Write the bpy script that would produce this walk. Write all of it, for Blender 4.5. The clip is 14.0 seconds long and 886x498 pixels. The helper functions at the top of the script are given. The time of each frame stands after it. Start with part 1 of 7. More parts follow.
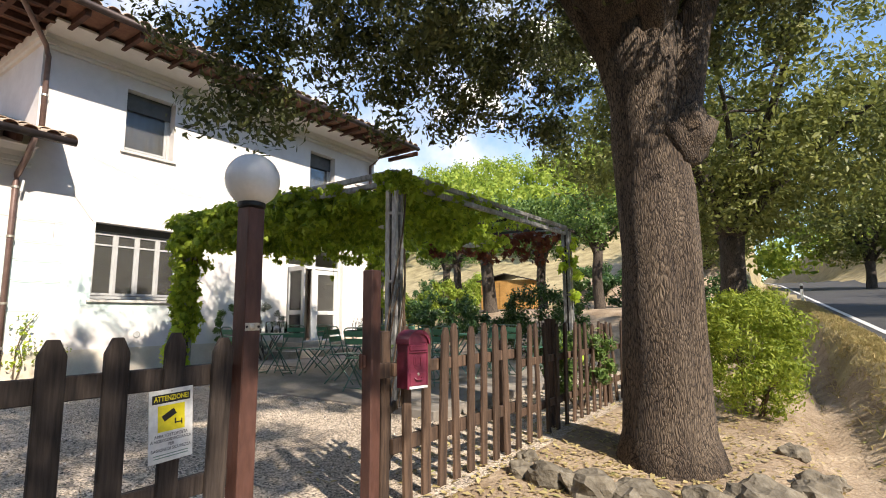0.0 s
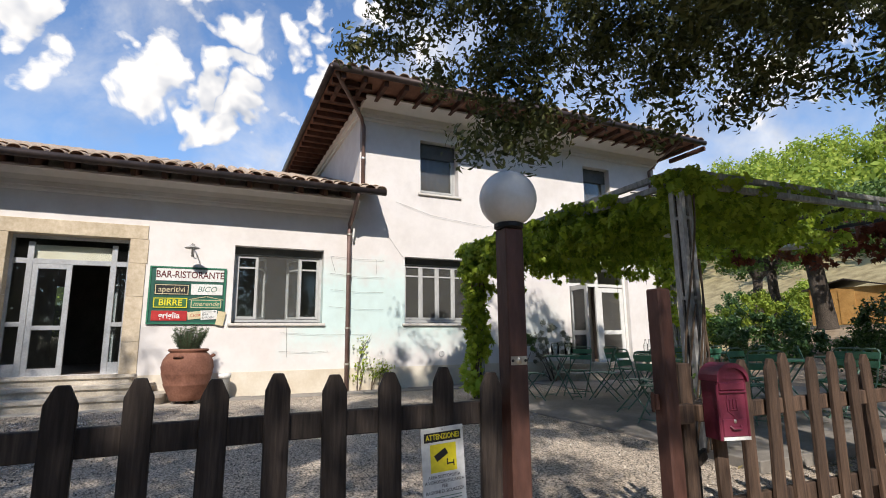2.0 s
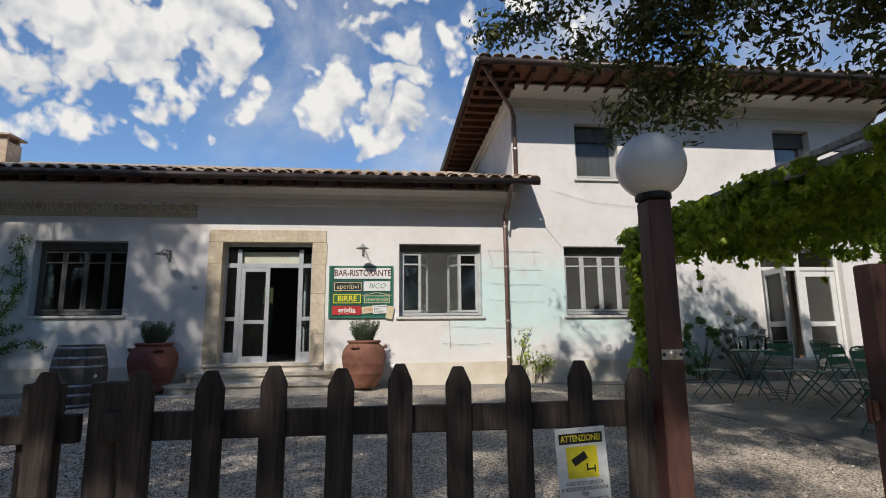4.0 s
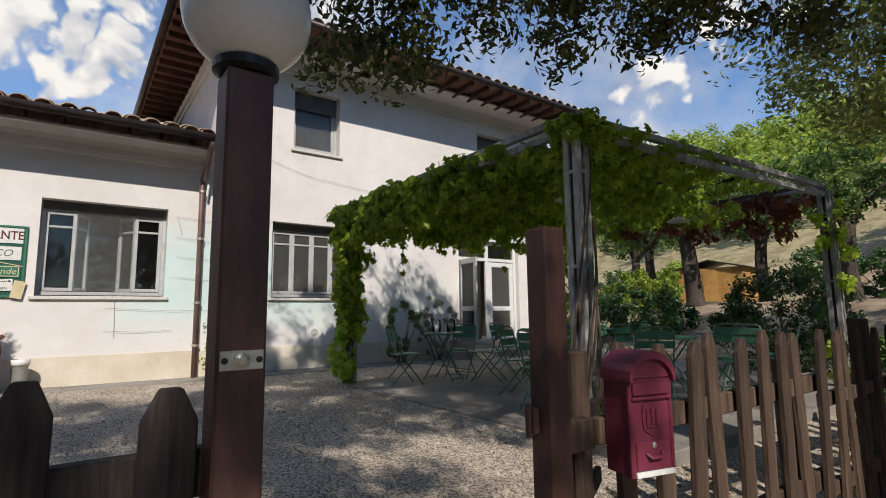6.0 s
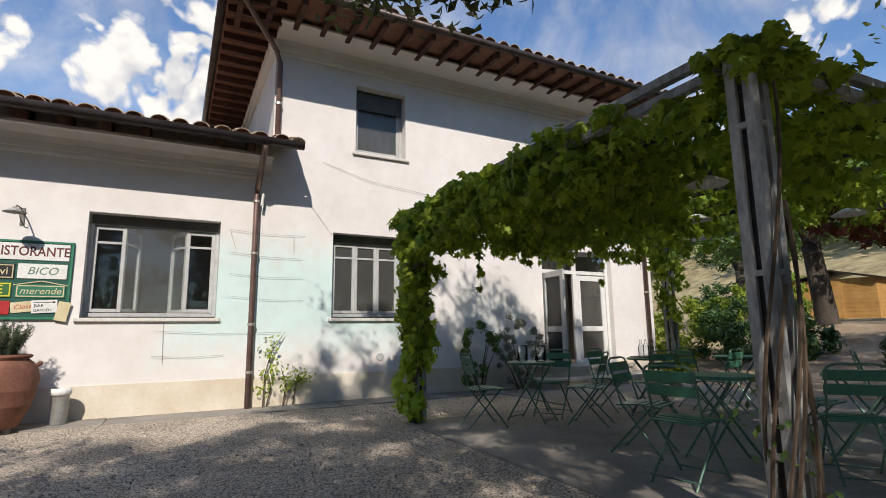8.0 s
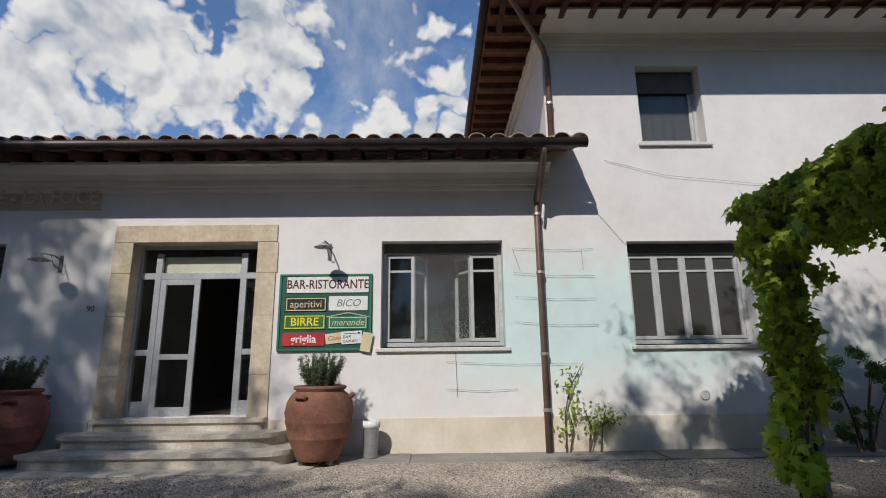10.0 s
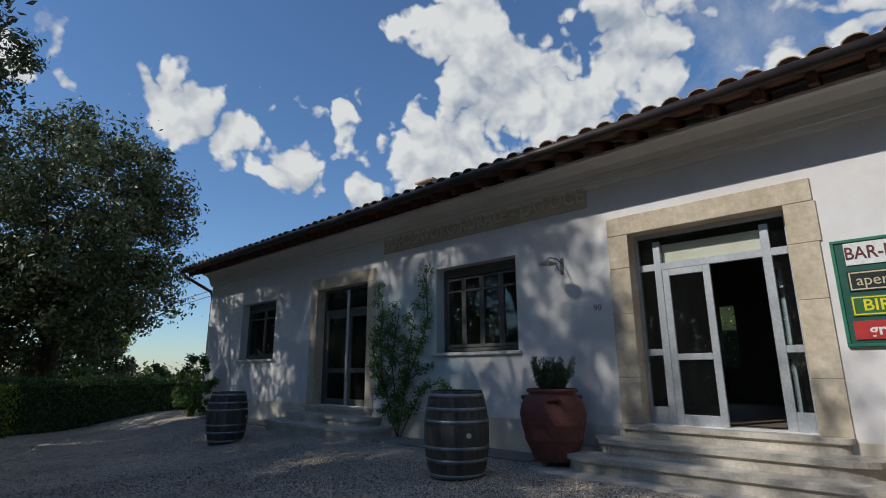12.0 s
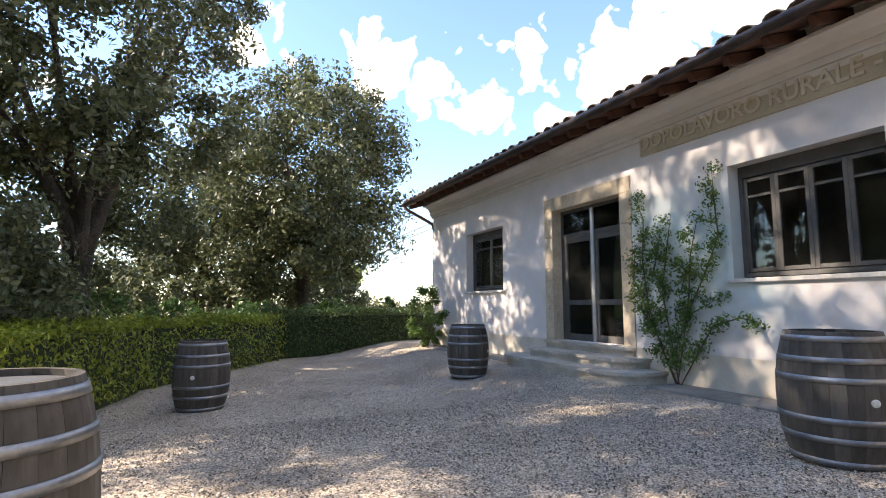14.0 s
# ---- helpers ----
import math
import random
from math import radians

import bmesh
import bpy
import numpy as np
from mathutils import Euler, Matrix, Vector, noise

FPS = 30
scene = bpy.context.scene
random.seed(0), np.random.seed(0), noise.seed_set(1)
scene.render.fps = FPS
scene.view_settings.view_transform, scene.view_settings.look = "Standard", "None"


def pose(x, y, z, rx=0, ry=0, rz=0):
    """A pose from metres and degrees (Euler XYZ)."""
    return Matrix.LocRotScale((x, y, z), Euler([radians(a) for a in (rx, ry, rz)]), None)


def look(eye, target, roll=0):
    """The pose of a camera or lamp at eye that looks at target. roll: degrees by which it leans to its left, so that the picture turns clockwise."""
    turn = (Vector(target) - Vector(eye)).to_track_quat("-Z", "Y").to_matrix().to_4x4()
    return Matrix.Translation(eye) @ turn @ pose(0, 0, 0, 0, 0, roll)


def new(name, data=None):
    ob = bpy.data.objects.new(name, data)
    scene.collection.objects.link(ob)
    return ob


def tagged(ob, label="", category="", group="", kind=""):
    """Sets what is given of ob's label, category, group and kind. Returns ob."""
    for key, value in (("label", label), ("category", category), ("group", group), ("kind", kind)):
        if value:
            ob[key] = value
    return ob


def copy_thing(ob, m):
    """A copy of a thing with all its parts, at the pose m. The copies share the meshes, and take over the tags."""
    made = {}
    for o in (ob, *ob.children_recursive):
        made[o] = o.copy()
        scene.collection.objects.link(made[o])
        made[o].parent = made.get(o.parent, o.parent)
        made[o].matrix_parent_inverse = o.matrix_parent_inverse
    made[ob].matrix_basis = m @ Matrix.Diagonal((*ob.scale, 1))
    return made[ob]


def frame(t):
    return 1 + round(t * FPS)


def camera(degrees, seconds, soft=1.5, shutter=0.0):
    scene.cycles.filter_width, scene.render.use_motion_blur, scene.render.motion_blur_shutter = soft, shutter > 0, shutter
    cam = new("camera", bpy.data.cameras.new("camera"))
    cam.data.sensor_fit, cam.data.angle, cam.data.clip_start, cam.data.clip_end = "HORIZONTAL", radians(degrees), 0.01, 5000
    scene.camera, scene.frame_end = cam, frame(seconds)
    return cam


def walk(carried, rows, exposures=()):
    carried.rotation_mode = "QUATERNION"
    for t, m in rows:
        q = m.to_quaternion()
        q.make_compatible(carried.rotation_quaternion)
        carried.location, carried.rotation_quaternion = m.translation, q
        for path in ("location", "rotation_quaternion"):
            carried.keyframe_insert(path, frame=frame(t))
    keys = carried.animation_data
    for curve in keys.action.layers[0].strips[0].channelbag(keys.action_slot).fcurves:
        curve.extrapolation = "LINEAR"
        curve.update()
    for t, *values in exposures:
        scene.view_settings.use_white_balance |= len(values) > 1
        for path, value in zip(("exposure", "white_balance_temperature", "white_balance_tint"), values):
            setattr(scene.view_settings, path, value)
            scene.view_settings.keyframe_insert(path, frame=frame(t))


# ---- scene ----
cam = camera(81.8, 14.0, soft=1.0)
METRES, EYE, TURN = 8.8, 1.0, 34.2
ROWS = [
    (0.0, 0.0, 0.0, 0.0, 0.05, 7.62, 0.39),
    (0.5, -0.0027, 0.0391, 0.0061, 2.06, 7.86, 0.53),
    (1.0, -0.0052, 0.0597, 0.0078, 13.94, 8.88, 0.66),
    (1.5, -0.0061, 0.0529, 0.0081, 22.16, 9.49, 0.64),
    (2.0, -0.0028, 0.0406, 0.0065, 31.28, 9.86, 0.62),
    (2.5, -0.0028, 0.0317, 0.0067, 39.9, 9.88, 0.59),
    (2.7, -0.0030, 0.0290, 0.0068, 43.35, 9.8, 0.59),
    (3.6, -0.0020, 0.0500, 0.0062, 51.0, 9.4, 0.57),
    (4.8, -0.0030, 0.1000, 0.0034, 37.93, 8.58, 0.66),
    (5.0, -0.0057, 0.1105, 0.0041, 32.96, 8.31, 0.62),
    (5.5, -0.0135, 0.1402, 0.0022, 23.92, 7.77, 0.77),
    (6.0, -0.0225, 0.1760, 0.0048, 20.02, 7.19, 0.69),
    (6.5, -0.0320, 0.2155, 0.0077, 19.53, 7.07, 0.60),
    (7.0, -0.0434, 0.2539, 0.0108, 19.51, 7.23, 0.57),
    (7.5, -0.0609, 0.2908, 0.0136, 23.35, 7.78, 0.68),
    (7.7, -0.0700, 0.3030, 0.0146, 25.0, 8.3, 0.68),
    (8.7, -0.1480, 0.3560, 0.0180, 38.5, 10.8, 0.68),
    (10.0, -0.2548, 0.3742, 0.0208, 55.11, 12.48, 0.67),
    (10.5, -0.2972, 0.3561, 0.02, 63.07, 12.67, 0.54),
    (11.0, -0.3397, 0.3282, 0.02, 73.81, 12.76, 0.51),
    (11.5, -0.3836, 0.2964, 0.0224, 88.03, 13.18, 0.47),
    (12.0, -0.4224, 0.2649, 0.0175, 98.71, 13.33, 0.3),
    (12.5, -0.4642, 0.2294, 0.0125, 106.01, 11.59, 0.2),
    (13.0, -0.5001, 0.1915, 0.0115, 113.18, 9.1, 0.14),
    (13.5, -0.5415, 0.1527, 0.0102, 116.38, 6.85, 0.08),
    (14.0, -0.578, 0.1126, 0.0134, 120.59, 6.21, 0.06),
]
EXPOSURES = [(0.0, 0.84, 7400, 13), (1.0, 0.72, 7200, 13), (2.5, 0.0, 6700, 11), (5.0, -0.22, 6700, 10), (6.5, 0.03, 6900, 12), (7.0, 0.13, 6900, 12), (7.5, 0.10, 6900, 12), (10.0, -0.36, 6500, 10), (11.5, -0.58, 6350, 9), (12.0, -0.48, 6300, 8), (12.5, -0.08, 6400, 10), (13.2, 0.88, 7200, 13), (14.0, 1.58, 7900, 17)]
walk(cam, [(t, pose(0, 0, EYE, 0, 0, TURN) @ pose(METRES * x, METRES * y, METRES * z, 90 + pitch, roll, yaw)) for t, x, y, z, yaw, pitch, roll in ROWS], EXPOSURES)

# ---- light ----
SUN_TO = Vector((0.77, -0.30, 0.68)).normalized()      # towards the sun
sun_data = bpy.data.lights.new("sun", "SUN")
sun_data.energy, sun_data.angle, sun_data.color = 4.6, radians(0.6), (1.0, 0.965, 0.92)
sun = new("sun", sun_data)
sun.matrix_world = look(SUN_TO * 60, (0, 0, 0))


def make_world():
    w = bpy.data.worlds.new("sky")
    scene.world = w
    w.use_nodes = True
    nt = w.node_tree
    nt.nodes.clear()
    N, L = nt.nodes.new, nt.links.new
    out, bg = N("ShaderNodeOutputWorld"), N("ShaderNodeBackground")
    sky = N("ShaderNodeTexSky")
    sky.sky_type, sky.sun_disc = "NISHITA", False
    sky.sun_elevation = math.asin(SUN_TO.z)
    sky.sun_rotation = math.atan2(SUN_TO.x, SUN_TO.y)
    sky.air_density, sky.dust_density, sky.ozone_density = 1.1, 0.15, 4.0
    tc = N("ShaderNodeTexCoord")

    def math_node(op, a, b=None, clamp=False):
        n = N("ShaderNodeMath")
        n.operation, n.use_clamp = op, clamp
        for i, v in enumerate((a, b)):
            if v is None:
                continue
            if isinstance(v, (int, float)):
                n.inputs[i].default_value = v
            else:
                L(v, n.inputs[i])
        return n.outputs[0]

    # cumulus: lumps about some directions, broken up by noise and by rounded billows
    def noise_tex(vec, scale, detail, rough, dist=0.0):
        n = N("ShaderNodeTexNoise")
        n.inputs["Scale"].default_value, n.inputs["Detail"].default_value = scale, detail
        n.inputs["Roughness"].default_value, n.inputs["Distortion"].default_value = rough, dist
        L(vec, n.inputs["Vector"])
        return n.outputs["Fac"]

    view = tc.outputs["Generated"]
    up = N("ShaderNodeVectorMath")
    up.operation = "ADD"
    L(view, up.inputs[0])
    up.inputs[1].default_value = (0.016, 0.0, 0.030)
    lumps = None
    for az, el, size, height in CLOUDS:
        c = Vector((-math.sin(radians(az)) * math.cos(radians(el)), math.cos(radians(az)) * math.cos(radians(el)), math.sin(radians(el))))
        vs = N("ShaderNodeVectorMath")
        vs.operation = "DISTANCE"
        L(view, vs.inputs[0])
        vs.inputs[1].default_value = c
        d = math_node("ADD", math_node("MULTIPLY", vs.outputs["Value"], -height / size), height)
        lumps = d if lumps is None else math_node("MAXIMUM", lumps, d)
    lumps = math_node("MAXIMUM", lumps, -0.85)

    def billows(vec, fine=9.0):
        puff = math_node("ABSOLUTE", math_node("SUBTRACT", noise_tex(vec, 11.0, 3.0, 0.5, 0.2), 0.5))
        rough = math_node("MULTIPLY", math_node("SUBTRACT", noise_tex(vec, 6.5, fine, 0.6, 0.3), 0.5), 1.7)
        return math_node("ADD", rough, math_node("MULTIPLY", math_node("SUBTRACT", puff, 0.075), 3.2))
    heap = billows(view)
    dens = math_node("ADD", math_node("ADD", heap, lumps), -0.17)
    dens = math_node("ADD", dens, math_node("MULTIPLY", math_node("SUBTRACT", noise_tex(view, 2.2, 4.0, 0.5), 0.5), 0.7))
    mask = math_node("MULTIPLY", dens, 5.5, True)
    # tops towards the sun stay white, undersides turn grey
    lit = math_node("ADD", math_node("MULTIPLY", math_node("SUBTRACT", billows(view, 4.0), billows(up.outputs[0], 4.0)), 0.6), 0.55)
    lit = math_node("ADD", lit, math_node("MULTIPLY", math_node("SUBTRACT", noise_tex(view, 5.0, 4.0, 0.6), 0.5), 0.9))
    ramp = N("ShaderNodeValToRGB")
    ramp.color_ramp.elements[0].position, ramp.color_ramp.elements[0].color = 0.18, (3.9, 4.4, 5.3, 1)
    ramp.color_ramp.elements[1].position, ramp.color_ramp.elements[1].color = 0.72, (8.5, 8.5, 8.4, 1)
    L(lit, ramp.inputs["Fac"])
    mix = N("ShaderNodeMix")
    mix.data_type = "RGBA"
    L(mask, mix.inputs["Factor"])
    gain = N("ShaderNodeMix")
    gain.data_type, gain.blend_type = "RGBA", "MULTIPLY"
    gain.inputs["Factor"].default_value = 1.0
    gain.inputs["B"].default_value = (1.12, 1.28, 1.45, 1)
    L(sky.outputs[0], gain.inputs["A"])
    # thin grey veil over the north and west
    where = N("ShaderNodeVectorMath")
    where.operation = "DISTANCE"
    L(view, where.inputs[0])
    where.inputs[1].default_value = (-math.sin(radians(62)) * math.cos(radians(30)), math.cos(radians(62)) * math.cos(radians(30)), math.sin(radians(30)))
    reach = math_node("MULTIPLY", math_node("SUBTRACT", 0.80, where.outputs["Value"]), 4.0, True)
    thick = math_node("MULTIPLY", math_node("SUBTRACT", noise_tex(view, 3.4, 6.0, 0.62, 0.4), 0.40), 4.5, True)
    veil = N("ShaderNodeMix")
    veil.data_type = "RGBA"
    L(math_node("MULTIPLY", math_node("MULTIPLY", reach, thick), 0.8), veil.inputs["Factor"])
    L(gain.outputs["Result"], veil.inputs["A"])
    haze = N("ShaderNodeValToRGB")
    haze.color_ramp.elements[0].position, haze.color_ramp.elements[0].color = 0.38, (3.3, 3.9, 5.1, 1)
    haze.color_ramp.elements[1].position, haze.color_ramp.elements[1].color = 0.66, (6.9, 7.2, 7.6, 1)
    L(noise_tex(view, 7.0, 5.0, 0.55, 0.3), haze.inputs["Fac"])
    L(haze.outputs["Color"], veil.inputs["B"])
    L(veil.outputs["Result"], mix.inputs["A"])
    L(ramp.outputs["Color"], mix.inputs["B"])
    L(mix.outputs["Result"], bg.inputs["Color"])
    bg.inputs["Strength"].default_value = 0.115
    L(bg.outputs[0], out.inputs["Surface"])


# azimuth (left of +y) and elevation in degrees, size (chord), density
# the last four are out of view, added as fill for shaded ground
CLOUDS = [(123, 30, 0.19, 0.9), (129, 37, 0.15, 0.8), (111, 33, 0.12, 0.8), (108, 27.5, 0.10, 0.75), (133, 23, 0.12, 0.8), (124, 22, 0.13, 0.8), (116, 26, 0.12, 0.8), (113, 22, 0.10, 0.7),
          (97, 26, 0.08, 0.5), (90, 24, 0.12, 0.6), (88, 31, 0.13, 0.45), (81, 30, 0.12, 0.4), (163.5, 26, 0.085, 0.8), (157.5, 24, 0.075, 0.75), (150, 21.5, 0.055, 0.75), (145, 28, 0.05, 0.65),
          (176, 26, 0.06, 0.5), (141.6, 19.3, 0.03, 0.5), (32, 23, 0.08, 0.35), (25, 27, 0.08, 0.35), (-30, 30, 0.2, 0.5), (-150, 30, 0.2, 0.5), (60, 68, 0.22, 0.6), (150, 78, 0.22, 0.7)]
make_world()

# ---- materials ----
MATS = {}


def nodes_of(name):
    m = bpy.data.materials.new(name)
    m.use_nodes = True
    return m, m.node_tree, m.node_tree.nodes["Principled BSDF"]


def surf(name, c1, c2, scale=3.0, rough=0.8, bump=0.3, fine=40.0, metal=0.0, c3=None, dist=0.01, stretch=(1, 1, 1), vary=0.0, spec=0.4):
    """A surface with two scales of colour noise and fine relief, in object space."""
    m, nt, bs = nodes_of(name)
    N, L = nt.nodes.new, nt.links.new
    tc, mp = N("ShaderNodeTexCoord"), N("ShaderNodeMapping")
    mp.inputs["Scale"].default_value = stretch
    L(tc.outputs["Object"], mp.inputs["Vector"])
    n1, n2 = N("ShaderNodeTexNoise"), N("ShaderNodeTexNoise")
    for n, s, d in ((n1, scale, 5.0), (n2, fine, 4.0)):
        n.inputs["Scale"].default_value, n.inputs["Detail"].default_value, n.inputs["Roughness"].default_value = s, d, 0.6
        L(mp.outputs[0], n.inputs["Vector"])
    r = N("ShaderNodeValToRGB")
    r.color_ramp.elements[0].position, r.color_ramp.elements[1].position = 0.35, 0.65
    r.color_ramp.elements[0].color, r.color_ramp.elements[1].color = (*c1, 1), (*c2, 1)
    L(n1.outputs["Fac"], r.inputs["Fac"])
    col = r.outputs["Color"]
    k = N("ShaderNodeMix")
    k.data_type, k.blend_type = "RGBA", "MULTIPLY"
    r2 = N("ShaderNodeValToRGB")
    r2.color_ramp.elements[0].position, r2.color_ramp.elements[1].position = 0.3, 0.7
    lo = c3 or (0.72, 0.72, 0.72)
    r2.color_ramp.elements[0].color, r2.color_ramp.elements[1].color = (*lo, 1), (1, 1, 1, 1)
    L(n2.outputs["Fac"], r2.inputs["Fac"])
    k.inputs["Factor"].default_value = 0.8
    L(col, k.inputs["A"])
    L(r2.outputs["Color"], k.inputs["B"])
    col = k.outputs["Result"]
    if vary:
        oi, hsv, mr = N("ShaderNodeObjectInfo"), N("ShaderNodeHueSaturation"), N("ShaderNodeMapRange")
        mr.inputs["To Min"].default_value, mr.inputs["To Max"].default_value = 1 - vary, 1 + vary
        L(oi.outputs["Random"], mr.inputs["Value"])
        L(mr.outputs[0], hsv.inputs["Value"])
        L(col, hsv.inputs["Color"])
        col = hsv.outputs["Color"]
    L(col, bs.inputs["Base Color"])
    bs.inputs["Roughness"].default_value, bs.inputs["Metallic"].default_value = rough, metal
    bs.inputs["Specular IOR Level"].default_value = spec
    if bump:
        b = N("ShaderNodeBump")
        b.inputs["Strength"].default_value, b.inputs["Distance"].default_value = bump, dist
        L(n2.outputs["Fac"], b.inputs["Height"])
        L(b.outputs[0], bs.inputs["Normal"])
    MATS[name] = m
    return m


def leafy(name, c1, c2, c3=None, gloss=0.45, trans=0.35):
    """Leaves that differ one from another, some light passing through."""
    m, nt, bs = nodes_of(name)
    N, L = nt.nodes.new, nt.links.new
    g, r = N("ShaderNodeNewGeometry"), N("ShaderNodeValToRGB")
    r.color_ramp.elements[0].color, r.color_ramp.elements[1].color = (*c1, 1), (*c2, 1)
    if c3:
        e = r.color_ramp.elements.new(0.93)
        e.color = (*c2, 1)
        r.color_ramp.elements[-1].color = (*c3, 1)
    L(g.outputs["Random Per Island"], r.inputs["Fac"])
    L(r.outputs["Color"], bs.inputs["Base Color"])
    bs.inputs["Roughness"].default_value = gloss
    bs.inputs["Specular IOR Level"].default_value = 0.42
    tr, mx = N("ShaderNodeBsdfTranslucent"), N("ShaderNodeMixShader")
    L(r.outputs["Color"], tr.inputs["Color"])
    mx.inputs[0].default_value = trans
    L(bs.outputs[0], mx.inputs[1])
    L(tr.outputs[0], mx.inputs[2])
    L(mx.outputs[0], nt.nodes["Material Output"].inputs["Surface"])
    MATS[name] = m
    return m


def facade_paint():
    """Old off-white limewash with verdigris stains where vines were trained and sprayed, and grey weathering."""
    m, nt, bs = nodes_of("facade_paint")
    N, L = nt.nodes.new, nt.links.new
    g = N("ShaderNodeNewGeometry")
    sep = N("ShaderNodeSeparateXYZ")
    L(g.outputs["Position"], sep.inputs[0])

    def noise_fac(scale, detail=5.0):
        n = N("ShaderNodeTexNoise")
        n.inputs["Scale"].default_value, n.inputs["Detail"].default_value, n.inputs["Roughness"].default_value = scale, detail, 0.62
        L(g.outputs["Position"], n.inputs["Vector"])
        return n.outputs["Fac"]

    def mth(op, a, b, clamp=False):
        n = N("ShaderNodeMath")
        n.operation, n.use_clamp = op, clamp
        for i, v in enumerate((a, b)):
            if isinstance(v, (int, float)):
                n.inputs[i].default_value = v
            else:
                L(v, n.inputs[i])
        return n.outputs[0]
    big, mid, fine = noise_fac(0.8), noise_fac(4.0), noise_fac(60.0, 3.0)

    def patch(y0, y1, z0, z1, soft):
        ty = mth("SUBTRACT", (y1 - y0) / 2, mth("ABSOLUTE", mth("SUBTRACT", sep.outputs["Y"], (y0 + y1) / 2), 0))
        tz = mth("SUBTRACT", (z1 - z0) / 2, mth("ABSOLUTE", mth("SUBTRACT", sep.outputs["Z"], (z0 + z1) / 2), 0))
        t = mth("MINIMUM", ty, tz)
        t = mth("ADD", t, mth("MULTIPLY", mth("SUBTRACT", mid, 0.5), 0.9))
        return mth("DIVIDE", t, soft, True)
    base = N("ShaderNodeValToRGB")
    base.color_ramp.elements[0].position, base.color_ramp.elements[1].position = 0.3, 0.72
    base.color_ramp.elements[0].color, base.color_ramp.elements[1].color = (0.675, 0.632, 0.595, 1), (0.775, 0.738, 0.705, 1)
    L(big, base.inputs["Fac"])
    col = base.outputs["Color"]
    for (y0, y1, z0, z1, soft), amount, tint in (((1.5, 6.0, 0.6, 2.85, 0.7), 0.62, (0.50, 0.73, 0.70)),
                                                 ((-8.5, -5.4, 0.6, 3.0, 0.8), 0.72, (0.45, 0.61, 0.61)),
                                                 ((6.4, 8.6, 0.3, 2.2, 0.8), 0.3, (0.55, 0.68, 0.62))):
        k = N("ShaderNodeMix")
        k.data_type = "RGBA"
        L(mth("MULTIPLY", patch(y0, y1, z0, z1, soft), amount), k.inputs["Factor"])
        L(col, k.inputs["A"])
        k.inputs["B"].default_value = (*tint, 1)
        col = k.outputs["Result"]
    k = N("ShaderNodeMix")
    k.data_type, k.blend_type = "RGBA", "MULTIPLY"
    r = N("ShaderNodeValToRGB")
    r.color_ramp.elements[0].position, r.color_ramp.elements[1].position = 0.25, 0.6
    r.color_ramp.elements[0].color, r.color_ramp.elements[1].color = (0.86, 0.85, 0.84, 1), (1, 1, 1, 1)
    L(mid, r.inputs["Fac"])
    k.inputs["Factor"].default_value = 0.6
    L(col, k.inputs["A"])
    L(r.outputs["Color"], k.inputs["B"])
    L(k.outputs["Result"], bs.inputs["Base Color"])
    bs.inputs["Roughness"].default_value = 0.92
    bs.inputs["Specular IOR Level"].default_value = 0.2
    b = N("ShaderNodeBump")
    b.inputs["Strength"].default_value, b.inputs["Distance"].default_value = 0.25, 0.006
    L(fine, b.inputs["Height"])
    L(b.outputs[0], bs.inputs["Normal"])
    MATS["facade_paint"] = m


def glass(name, tint=(0.9, 0.95, 0.95), rough=0.0, dust=0.004):
    m, nt, bs = nodes_of(name)
    N, L = nt.nodes.new, nt.links.new
    tr, gl, mx, fr = N("ShaderNodeBsdfTransparent"), N("ShaderNodeBsdfGlossy"), N("ShaderNodeMixShader"), N("ShaderNodeFresnel")
    tr.inputs["Color"].default_value = (*tint, 1)
    gl.inputs["Roughness"].default_value = rough
    fr.inputs["IOR"].default_value = 1.38
    L(fr.outputs[0], mx.inputs[0])
    L(tr.outputs[0], mx.inputs[1])
    L(gl.outputs[0], mx.inputs[2])
    # a thin film of dust
    df, md = N("ShaderNodeBsdfDiffuse"), N("ShaderNodeMixShader")
    df.inputs["Color"].default_value = (0.55, 0.54, 0.51, 1)
    md.inputs[0].default_value = dust
    L(mx.outputs[0], md.inputs[1])
    L(df.outputs[0], md.inputs[2])
    L(md.outputs[0], nt.nodes["Material Output"].inputs["Surface"])
    MATS[name] = m


